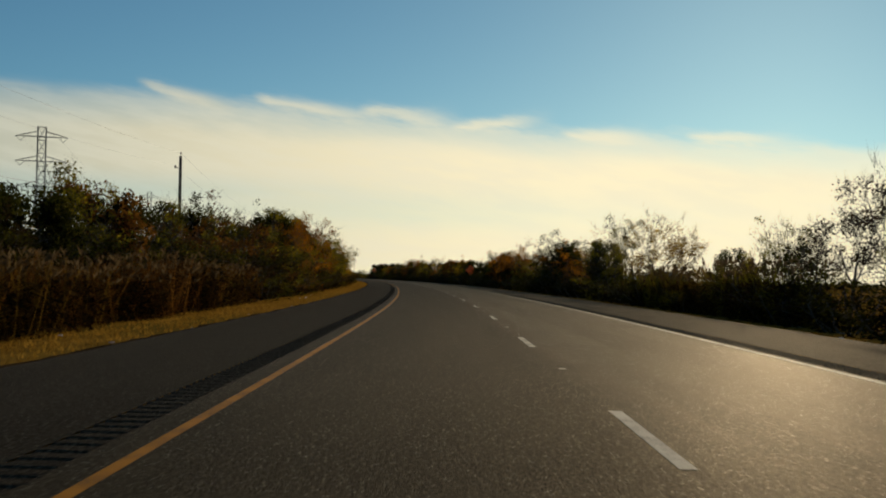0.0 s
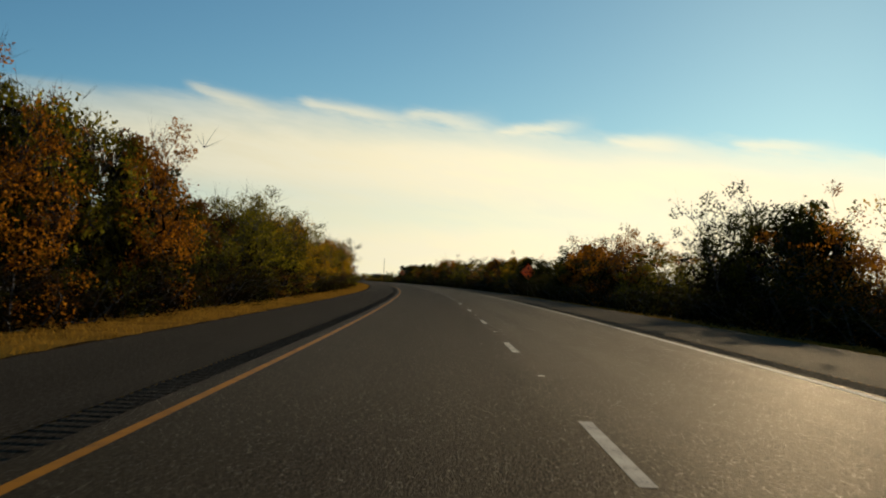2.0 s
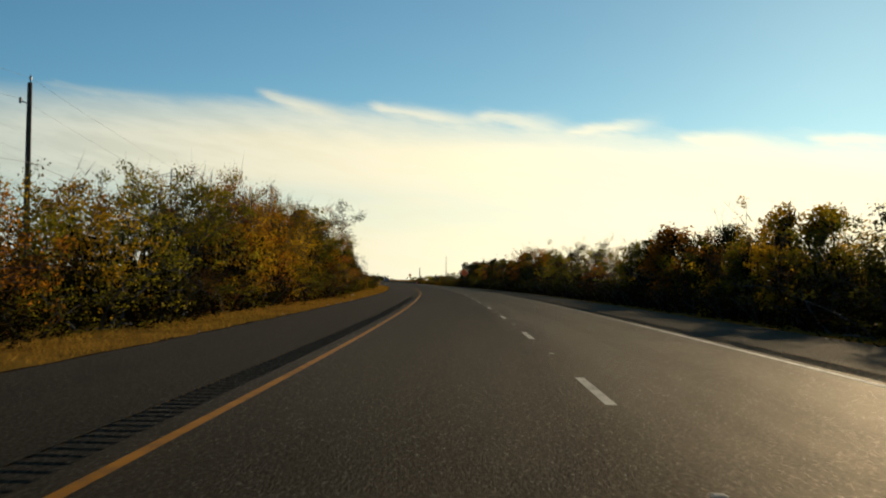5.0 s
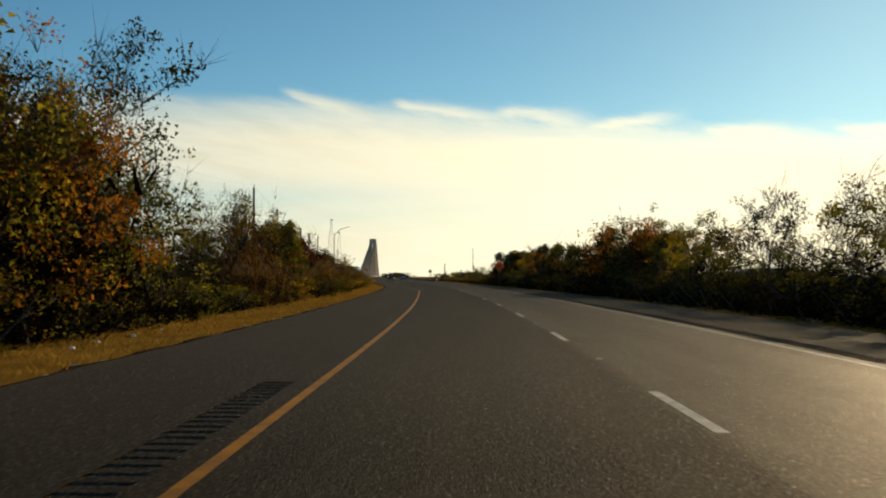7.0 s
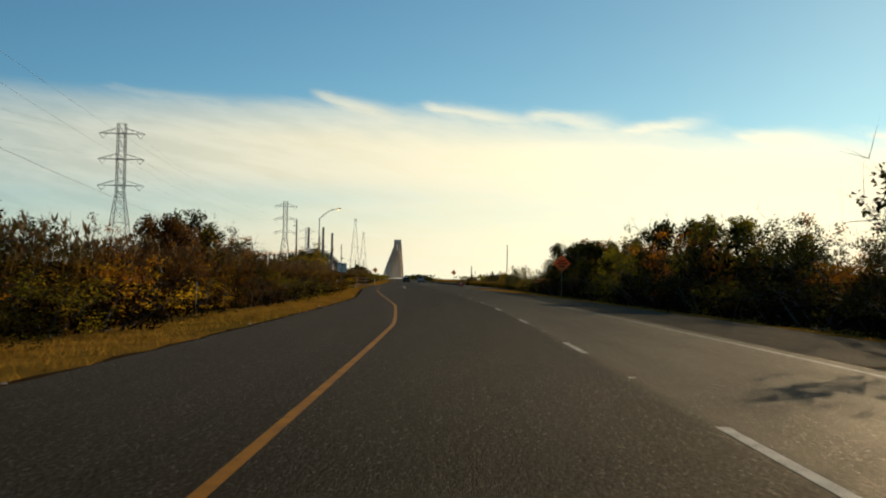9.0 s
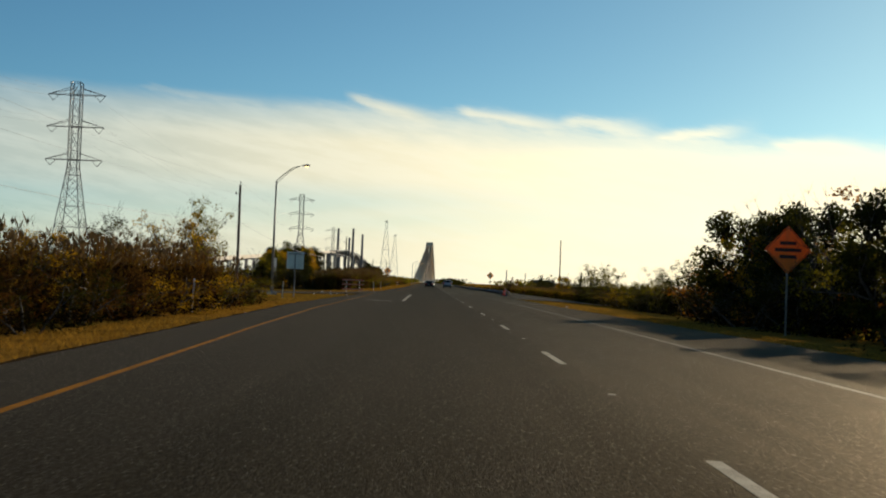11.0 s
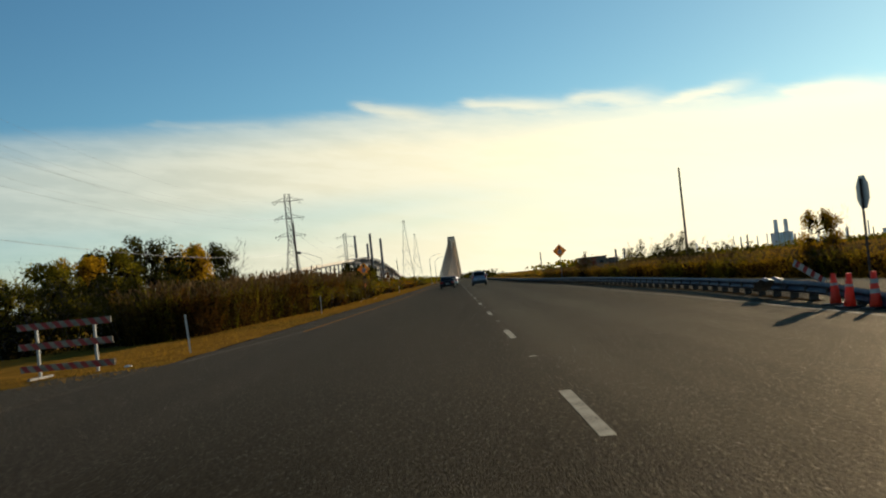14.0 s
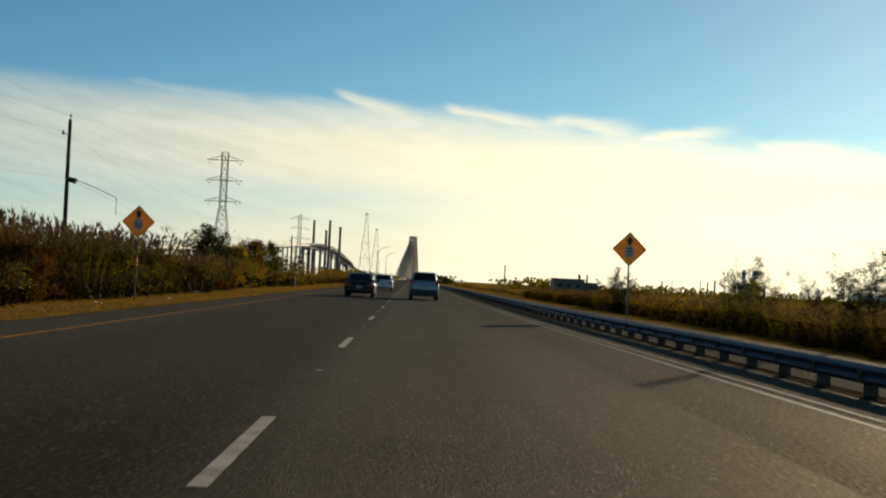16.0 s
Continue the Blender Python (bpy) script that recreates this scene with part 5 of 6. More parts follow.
def steel_pole(x, y, top, r, label):
    base = float(fall(su_of(x, y)))
    ob = thing("pole", label, "pole", "single poles")
    ob.matrix_basis = pose(x, y, base)
    sh = Shape()
    sh.ring([[(rr * math.cos(a), rr * math.sin(a), z) for a in np.linspace(0, 2 * math.pi, 9)[:-1]] for rr, z in ((r, -0.3), (r * 0.9, (top - base) * 0.5), (r * 0.7, top - base))])
    part("shaft", sh, M_POLE, ob, smooth=True)
    cap = Shape()
    cap.tube((0, 0, top - base), (0, 0, top - base + 0.12), r * 0.8, r * 0.3, 8)
    part("cap", cap, M_PYLON, ob)


steel_pole(22.5, 549.8, 9.8, 0.13, "tall thin dark pole standing among shrubs")


def street_lamp(x, y, z, top, reach, toward, label):
    """A tapered pole with a trussed arm and a lit head."""
    ob = thing("street_lamp", label, "street lamp", "street lamps")
    ob.matrix_basis = pose(x, y, z, 0, 0, toward)
    foot = Shape()
    foot.box((0, 0, 0.0), (0.62, 0.62, 0.5))
    part("footing", foot, M_CONCRETE, ob, "square concrete footing")
    flange = Shape()
    flange.ring([[(r * math.cos(a), r * math.sin(a), w) for a in np.linspace(0, 2 * math.pi, 13)[:-1]] for r, w in ((0.24, 0.25), (0.24, 0.31), (0.15, 0.34), (0.14, 0.75))])
    part("base", flange, M_STEEL, ob)
    sh = Shape()
    h = top - 1.2
    sh.ring([[(r * math.cos(a), r * math.sin(a), w) for a in np.linspace(0, 2 * math.pi, 11)[:-1]] for r, w in ((0.115, 0.7), (0.1, h * 0.5), (0.07, h))])
    part("shaft", sh, M_STEEL, ob, smooth=True)
    arm = Shape()
    up = [Vector((reach * a, 0, h + 1.2 * b)) for a, b in ((0.0, 0.0), (0.17, 0.30), (0.34, 0.56), (0.50, 0.78), (0.66, 0.93), (0.82, 1.0), (1.0, 1.03))]
    low = [p - Vector((-0.02, 0, 0.30 * (1 - i / 6))) for i, p in enumerate(up)]
    for a, b in zip(up, up[1:]):
        arm.tube(a, b, 0.035, 0.032, 6, False)
    for a, b in zip(low[:5], low[1:6]):
        arm.tube(a, b, 0.025, 0.025, 6, False)
    for a, b in zip(low[:5], up[:5]):
        arm.tube(a, b, 0.018, 0.018, 4, False)
    part("arm", arm, M_STEEL, ob)
    head = Shape()
    e = up[-1]
    head.ring([[e + Vector((0.12 + k, w * a, d * b)) for a, b in ((-1, 0), (-0.7, 1), (0.7, 1), (1, 0), (0.7, -0.6), (-0.7, -0.6))]
               for k, w, d in ((-0.15, 0.06, 0.05), (0.1, 0.16, 0.09), (0.45, 0.17, 0.1), (0.62, 0.08, 0.05))])
    hd = part("head", head, M_STEEL, ob)
    glass = Shape()
    glass.ring([[e + Vector((0.40 + r * math.cos(a), 0.75 * r * math.sin(a), -0.06 - w)) for a in np.linspace(0, 2 * math.pi, 11)[:-1]] for r, w in ((0.17, 0.0), (0.15, 0.06), (0.06, 0.10))])
    part("lens", glass, M_LAMP, hd, "glowing amber lens")
    return ob


def lamp_glow(n):
    em = n.add("ShaderNodeEmission")
    em.inputs[0].default_value, em.inputs[1].default_value = rgb(1.0, 0.62, 0.22), 3.0
    return em.outputs[0]


M_LAMP = material("lit_lamp_lens", lamp_glow)
street_lamp(-16.12, 443.6, -0.50, 11.4, 3.3, -38.0, "tall galvanised street lamp with lit amber head")
street_lamp(-8.6, 800.0, -0.2, 9.6, 3.0, -20.0, "galvanised street lamp beside the highway")
street_lamp(-8.6, 900.0, -0.2, 10.4, 3.0, -20.0, "galvanised street lamp beside the highway")


def diamond(name, x, y, z, centre, side, mat, label, writing, turn=0.0, steel=None, marker=0.0):
    """A diamond-shaped sign on one post, facing the traffic."""
    ob = thing(name, label, "road sign", "diamond signs")
    ob.matrix_basis = pose(x, y, z, 0, 0, turn)
    post = Shape()
    post.box((0, 0.03, (centre + side * 0.62) / 2 - 0.1), (0.06, 0.04, centre + side * 0.62 + 0.2))
    part("post", post, steel or M_STEEL, ob)
    if marker:
        mk = Shape()
        mk.box((0, -0.0, marker), (0.09, 0.05, 0.30))
        part("marker", mk, M_ORANGE, ob, "small orange marker on the post")
    r = side / math.sqrt(2)
    pl = Shape()
    c = 0.04 * side
    ring = []
    for k in range(4):
        a = math.pi / 2 * k
        p = Vector((math.cos(a), 0, math.sin(a))) * r
        t = Vector((-math.sin(a), 0, math.cos(a)))
        inward = -p.normalized() * c
        ring += [p + inward - t * c, p + inward * 0.3, p + inward + t * c]
    pl.ring([[v + Vector((0, y0, centre)) for v in ring] for y0 in (-0.004, 0.0)])
    plate = part("panel", pl, mat, ob)
    bd = Shape()
    m = len(ring)
    for k in range(m):
        a, b = ring[k], ring[(k + 1) % m]
        o = Vector((0, -0.006, centre))
        bd.poly((a * 0.95 + o, b * 0.95 + o, b * 0.915 + o, a * 0.915 + o))
    part("border", bd, M_BLACK, plate)
    writing(plate, centre, side)
    return ob


def clearance(plate, c, side):
    letters("lettering", "15'-6\"", side * 0.27, M_BLACK, plate, pose(0, -0.008, c, 90, 0, 0))
    for k in (1, -1):
        ar = Shape()
        o = Vector((0, -0.008, c + k * side * 0.36))
        w = side * 0.13
        ar.poly([o + Vector((0, 0, -k * w)), o + Vector((w, 0, k * 0.02)), o + Vector((w * 0.4, 0, k * 0.02)), o + Vector((w * 0.4, 0, k * w)),
                 o + Vector((-w * 0.4, 0, k * w)), o + Vector((-w * 0.4, 0, k * 0.02)), o + Vector((-w, 0, k * 0.02))][::k])
        part("arrow", ar, M_BLACK, plate)


def speed_ahead(plate, c, side, text):
    disc = Shape()
    disc.ring([[(side * 0.21 * math.cos(a), y, c - side * 0.10 + side * 0.25 * math.sin(a)) for a in np.linspace(0, 2 * math.pi, 21)[:-1]] for y in (-0.007, -0.005)])
    part("plaque", disc, M_WHITEP, plate)
    ar = Shape()
    o = Vector((0, -0.008, c + side * 0.34))
    w = side * 0.16
    ar.poly([o + Vector((-w * 0.5, 0, -w)), o + Vector((w * 0.5, 0, -w)), o + Vector((w * 0.5, 0, 0)), o + Vector((w, 0, 0)), o + Vector((0, 0, w * 1.1)), o + Vector((-w, 0, 0)), o + Vector((-w * 0.5, 0, 0))])
    part("arrow", ar, M_BLACK, plate)
    if text:
        letters("lettering", text, side * 0.32, M_BLACK, plate, pose(0, -0.010, c - side * 0.16, 90, 0, 0))
    else:
        for dz, w in ((0.02, 0.20), (-0.10, 0.26), (-0.22, 0.18)):
            b = Shape()
            b.box((0, -0.009, c + side * dz), (side * w, 0.002, side * 0.05))
            part("writing", b, M_BLACK, plate)


def bars(plate, c, side):
    for dz, w in ((0.2, 0.5), (0.0, 0.8), (-0.2, 0.5)):
        b = Shape()
        b.box((0, -0.007, c + side * dz), (side * w, 0.002, side * 0.10))
        part("writing", b, M_BLACK, plate)


x, y, z = spot(178, 9.9)
diamond("clearance_sign", x, y, z, 2.55, 1.2, M_ORANGE, "orange diamond clearance sign half sunk in bushes", clearance, heading(178))
diamond("warning_sign", 10.6, 384.5, float(fall(10.6)), 2.83 - float(fall(10.6)), 1.22, M_ORANGE, "orange diamond warning sign beside bushes", bars, 4.0)
diamond("warning_sign", -9.62, 545.6, -0.17, 3.05, 0.91, M_SIGNYELLOW, "amber diamond sign with a speed figure, before reeds", lambda p, c, s: speed_ahead(p, c, s, "50"), 0.0, M_POLE, 1.5)
diamond("warning_sign", 9.1, 543.0, -0.1, 2.80, 0.91, M_SIGNYELLOW, "amber diamond sign on a thin post behind the rail", lambda p, c, s: speed_ahead(p, c, s, ""), 0.0, M_DARKSTEEL)


def sign_back(x, y, z):
    """A square sign seen from behind, on a T-shaped post."""
    ob = thing("road_sign", "square road sign seen from its bare metal back", "road sign")
    ob.matrix_basis = pose(x, y, z, 0, 0, 2)
    post = Shape()
    post.tube((0, 0, -0.3), (0, 0, 3.18), 0.038, 0.038, 8)
    part("post", post, M_DARKSTEEL, ob)
    bar = Shape()
    bar.box((0, -0.02, 3.12), (0.95, 0.05, 0.06))
    part("crossbar", bar, M_DARKSTEEL, ob)
    pl = Shape()
    pl.box((0, 0.05, 2.65), (1.2, 0.012, 1.2))
    bevel(part("panel", pl, M_SIGNBACK, ob), 0.005, 1)


sign_back(-11.7, 423.6, -0.32)


def marker_post(s, u, height, lean=0.0):
    x, y, z = spot(s, u)
    ob = thing("marker_post", "thin white plastic marker post in dry grass", "post", "marker posts")
    ob.matrix_basis = pose(x, y, z, 0, lean, heading(s))
    sh = Shape()
    sh.ring([[(0.026 * math.cos(a), 0.016 * math.sin(a), w) for a in np.linspace(0, 2 * math.pi, 9)[:-1]] for w in (-0.2, height * 0.7, height)])
    part("post", sh, M_WHITEPOST, ob)


for s, u, h, lean in ((320, -10.6, 1.15, 0), (383, -10.2, 1.2, 2), (419.6, -12.0, 1.15, 3), (470, -8.3, 1.05, -3), (505, -9.0, 1.05, 0), (548.3, -11.7, 1.0, 1), (600, -9.2, 1.0, 0)):
    marker_post(s, u, h, lean)


def plate_post(x, y, z):
    """A dark post with two narrow plates, one on each face, seen almost edge-on."""
    ob = thing("sign_post", "dark slender post with two narrow white plates", "post")
    ob.matrix_basis = pose(x, y, z, 0, 0, 62)
    post = Shape()
    post.tube((0, 0, -0.2), (0, 0, 3.4), 0.034, 0.030, 8)
    part("post", post, M_POLE, ob)
    for py, low, high in ((0.05, 2.1, 3.3), (-0.05, 2.5, 3.4)):
        pl = Shape()
        pl.box((0, py, (low + high) / 2), (0.46, 0.02, high - low))
        bevel(part("plate", pl, M_WHITEPOST, ob, "narrow white plate"), 0.006, 1)


plate_post(-16.8, 449.6, float(fall(-17.0)))


def barricade(x, y, z, turn):
    ob = thing("barricade", "three-rail red and white striped road barricade", "barricade")
    ob.matrix_basis = pose(x, y, z, 0, 0, turn)
    for sx in (-0.75, 0.75):
        leg = Shape()
        leg.box((sx, 0, 0.68), (0.06, 0.06, 1.36))
        part("upright", leg, M_WHITEP, ob)
        ft = Shape()
        ft.box((sx, 0, 0.03), (0.07, 1.1, 0.06))
        part("foot", ft, M_STEEL, ob)
    for z in (0.26, 0.80, 1.28):
        b = Shape()
        b.box((0, -0.05, z), (2.44, 0.03, 0.16))
        board = part("rail", b, M_SHADEDWHITE, ob)
        for k in range(8):
            st = Shape()
            x0 = -1.22 + k * 0.305
            st.poly([(x0, -0.067, z + 0.08), (x0 + 0.15, -0.067, z + 0.08), (min(x0 + 0.28, 1.22), -0.067, z - 0.08), (x0 + 0.13, -0.067, z - 0.08)])
            part("stripe", st, M_RED, board, "slanted red stripe")


barricade(-10.45, 466.7, -0.24, -8)


# the W-beam rail along the right shoulder
W_SECTION = [(0.0, 0.0), (-0.045, 0.028), (-0.07, 0.060), (-0.045, 0.092), (-0.018, 0.124), (-0.045, 0.156), (-0.07, 0.188), (-0.045, 0.22), (0.0, 0.248)]
rail = thing("guardrail", "blue-grey steel guardrail on posts along the shoulder", "guardrail")


def rail_u(s):
    return float(np.interp(s, [450, 456, 474, 492, 513, 531, 548, 4600], [5.75, 5.85, 6.7, 7.0, 7.0, 6.55, 6.25, 6.1]))


def rail_z(s):
    return float(np.interp(s, [456.4, 458.0, 462.0, 4600], [-0.10, 0.01, 0.16, 0.16]))


def rail_piece(s0, s1, step):
    sh, rows = Shape(), []
    for s in np.arange(s0, s1 + step / 2, step):
        rows.append([(*rd(s, rail_u(s) + a), rail_z(s) + b) for a, b in W_SECTION])
    back = [[(p[0] + 0.012, p[1], p[2]) for p in r] for r in rows]
    sh.ring(rows, closed=False)
    sh.ring(back, closed=False)
    return part("rail_beam", sh, M_RAIL, rail)


s = 456.4
while s < 900:
    rail_piece(s, s + 3.81, 1.27)
    s += 3.81
far = Shape()
far.ring([[(*rd(q, 6.2 + a), 0.16 + b) for a, b in W_SECTION] for q in np.arange(s, 2800, 20.0)], closed=False)
part("rail_beam", far, M_RAIL, rail)
# a narrow dark strip along the feet of the rail posts
strip("dirt_edge", 462, 640, lambda s: rail_u(s) - 0.05, lambda s: rail_u(s) + 0.20, 0.012, M_SOIL, road, 1.5, label="narrow dark strip under the guardrail")
post_shape = Shape()
post_shape.box((0.10, 0, 0.07), (0.15, 0.12, 0.66))
post_mesh = post_shape.mesh("rail_post", M_POLE)
block_shape = Shape()
block_shape.box((-0.02, 0, 0.33), (0.10, 0.11, 0.17))
block_mesh = block_shape.mesh("spacer_block", M_POLE)
for k in range(290):
    s = 459.6 + k * 1.5
    p = part("rail_post", post_mesh, None, rail)
    x, y = rd(s, rail_u(s))
    p.matrix_basis = pose(float(x), float(y), rail_z(s) - 0.22, 0, 0, heading(s))
    if k < 115:
        b = part("spacer_block", block_mesh, None, p)


def cone(x, y, z, h, lean=0.0, banded=True):
    ob = thing("traffic_cone", "orange traffic cone with a white band by the rail end", "traffic cone", "cones at the rail end")
    ob.matrix_basis = pose(x, y, z, lean, 0, 20)
    base = Shape()
    base.box((0, 0, 0.02), (0.36, 0.36, 0.04))
    part("base", base, M_BLACK, ob)
    body = Shape()
    body.ring([[(r * math.cos(a), r * math.sin(a), w) for a in np.linspace(0, 2 * math.pi, 15)[:-1]] for r, w in ((0.105, 0.04), (0.085, h * 0.3), (0.062, h * 0.7), (0.045, h))])
    part("cone_body", body, M_CONE, ob, smooth=True)
    for lo, hi in ((0.42, 0.54), (0.68, 0.80)) if banded else ((0.62, 0.70),):
        band = Shape()
        band.ring([[(r * math.cos(a), r * math.sin(a), w * h) for a in np.linspace(0, 2 * math.pi, 15)[:-1]] for r, w in ((0.107 - 0.06 * lo, lo), (0.107 - 0.06 * hi, hi))], caps=False)
        part("band", band, M_WHITEP, ob)


cone(5.90, 460.3, 0.0, 0.58, 0, False)
cone(5.72, 459.1, 0.0, 0.60, 5, False)
cone(5.82, 458.2, 0.0, 0.62, 2)
# a striped board fallen against the rail
board = thing("striped_board", "red and white striped board leaning over the rail", "board")
board.matrix_basis = pose(6.35, 463.0, 0.57, 0, 34, 15)
b = Shape()
b.box((0, 0, 0), (0.8, 0.03, 0.13))
part("panel", b, M_WHITEP, board)
for k in range(4):
    st = Shape()
    st.box((-0.32 + k * 0.2, -0.018, 0), (0.09, 0.006, 0.125))
    part("stripe", st, M_RED, board)



# a loose bent length of rail lying behind the end
bent = Shape()
bent.ring([[(q * 0.30, a * 1.2, b + 0.10 * math.sin(q * 1.3)) for a, b in ((0.0, 0.0), (0.10, 0.03), (0.18, 0.0), (0.27, 0.04), (0.36, 0.0))] for q in range(5)], closed=False)
ob = part("rail_scrap", bent, M_STEEL, None)
ob.matrix_basis = pose(6.22, 464.3, 0.42, 0, 8, 95)
tagged(ob, "bent loose length of grey rail lying on the guardrail", "rail scrap")


def octagon_sign(x, y, z, centre, size, turn):
    """An eight-sided sign on one post, seen from its bare back and edge."""
    ob = thing("stop_sign", "eight-sided sign on a post, seen almost edge on", "road sign")
    ob.matrix_basis = pose(x, y, z, 0, 0, turn)
    post = Shape()
    post.box((0, 0.03, (centre + size * 0.4) / 2 - 0.15), (0.06, 0.04, centre + size * 0.4 + 0.3))
    part("post", post, M_POLE, ob)
    ring = [(size / 2 / math.cos(math.pi / 8) * math.cos(a), size / 2 / math.cos(math.pi / 8) * math.sin(a)) for a in np.linspace(0, 2 * math.pi, 9)[:-1] + math.pi / 8]
    pl = Shape()
    pl.ring([[(p, w, centre + q) for p, q in ring] for w in (-0.006, 0.004)])
    plate = part("panel", pl, M_SIGNBACK, ob)
    fc = Shape()
    fc.ring([[(p * 0.96, w, centre + q * 0.96) for p, q in ring] for w in (-0.010, -0.007)])
    part("face", fc, M_RED, plate, "red sheeting on the face")


octagon_sign(8.5, 465.3, -0.10, 2.3, 0.76, 90.0)
# ---- pylons, bridges and the far shore ----
def lattice(name, x, y, top, base_w, label, arms=(0.935, 0.77, 0.60), arm_w=5.2, waist=0.56, bars=0.10, turn=0.0, slim=0.26, mat=None):
    """A lattice mast: four legs that narrow to a waist, cross bracing and arms with hanging insulators."""
    base = -0.8
    h = top - base
    ob = thing(name, label, "pylon", "power pylons")
    ob.matrix_basis = pose(x, y, base, 0, 0, turn)
    top_w = base_w * slim
    mat = mat or M_PYLON

    def half(t):
        return (base_w + (top_w - base_w) * min(1, t / waist)) / 2

    legs, br = Shape(), Shape()
    n = 11
    ts = [0.0] + [waist * (1 - (1 - k / 6) ** 1.5) for k in range(1, 7)] + list(np.linspace(waist, 1.0, n - 5)[1:])
    for a, b in zip(ts, ts[1:]):
        wa, wb = half(a), half(b)
        ca = [Vector((sx * wa, sy * wa, a * h)) for sx, sy in ((-1, -1), (1, -1), (1, 1), (-1, 1))]
        cb = [Vector((sx * wb, sy * wb, b * h)) for sx, sy in ((-1, -1), (1, -1), (1, 1), (-1, 1))]
        for k in range(4):
            legs.tube(ca[k], cb[k], bars, bars, 4, False)
            j = (k + 1) % 4
            br.tube(ca[k], cb[j], bars * 0.55, bars * 0.55, 3, False)
            br.tube(ca[j], cb[k], bars * 0.55, bars * 0.55, 3, False)
            br.tube(cb[k], cb[j], bars * 0.55, bars * 0.55, 3, False)
    k = len(legs.v)
    legs.v += br.v
    legs.f += [tuple(i + k for i in q) for q in br.f]
    part("frame", legs, mat, ob)
    for k, t in enumerate(arms):
        ar = Shape()
        w = half(t)
        for side in (-1, 1):
            tip = Vector((side * (arm_w + w), 0, t * h))
            for sy in (-1, 1):
                ar.tube((side * w, sy * w, t * h), tip, bars * 0.7, bars * 0.6, 4, False)
                ar.tube((side * w, sy * w, t * h + h * 0.035), tip, bars * 0.6, bars * 0.5, 4, False)
            for q in (0.35, 0.65):
                ar.tube(Vector((side * w, 0, t * h + h * 0.03)).lerp(tip, q), Vector((side * w, 0, t * h)).lerp(tip, q), bars * 0.4, bars * 0.4, 3, False)
        for sy in (-1, 1):
            ar.tube((-w, sy * w, t * h), (w, sy * w, t * h), bars * 0.7, bars * 0.7, 4, False)
        ar.tube((-w, -w, t * h), (w, w, t * h), bars * 0.6, bars * 0.6, 4, False)
        arm = part("arm", ar, mat, ob)
        for side in (-1, 1):
            ins = Shape()
            tip = Vector((side * (arm_w + w), 0, t * h))
            mid = tip + Vector((-side * arm_w * 0.22, 0, -h * 0.032))
            ins.tube(tip, mid, 0.06, 0.06, 5, False)
            ins.tube(Vector((side * (w + arm_w * 0.55), 0, t * h)), mid, 0.06, 0.06, 5, False)
            part("insulator", ins, mat, arm)
    return ob


PYLONS = [(-86.2, 291.0, 36.5), (-80.0, 583.0, 41.5), (-64.8, 877.0, 41.2)]
lattice("pylon", *PYLONS[0], 7.5, "tall grey lattice power pylon with three arms", turn=5)
lattice("pylon", *PYLONS[1], 8.0, "tall grey lattice power pylon with three arms")
lattice("pylon", *PYLONS[2], 8.0, "tall grey lattice power pylon with three arms")
lattice("pylon", -103.5, 1500.0, 54.6, 10.0, "distant lattice power pylon above the bridge", bars=0.15, arm_w=8, mat=M_HAZESTEEL)
lattice("river_mast", -87.0, 2500.0, 117.7, 22.0, "distant slender river-crossing mast", arms=(0.985, 0.52, 0.30), arm_w=2.0, waist=0.98, bars=0.19, slim=0.12, mat=M_HAZESTEEL)
lattice("river_mast", -81.7, 2900.0, 107.4, 22.0, "distant slender river-crossing mast", arms=(0.985, 0.52, 0.30), arm_w=2.0, waist=0.98, bars=0.19, slim=0.12, mat=M_HAZESTEEL)
for (xa, ya, za), (xb, yb, zb) in zip(PYLONS, PYLONS[1:]):
    for t in (0.97, 0.83):
        for side in (-1, 1):
            wire("power_line", (xa + side * 4.5, ya, za * t - 2), (xb + side * 4.5, yb, zb * t - 2), 7.0, 0.012, "sagging high-voltage power line", 20)


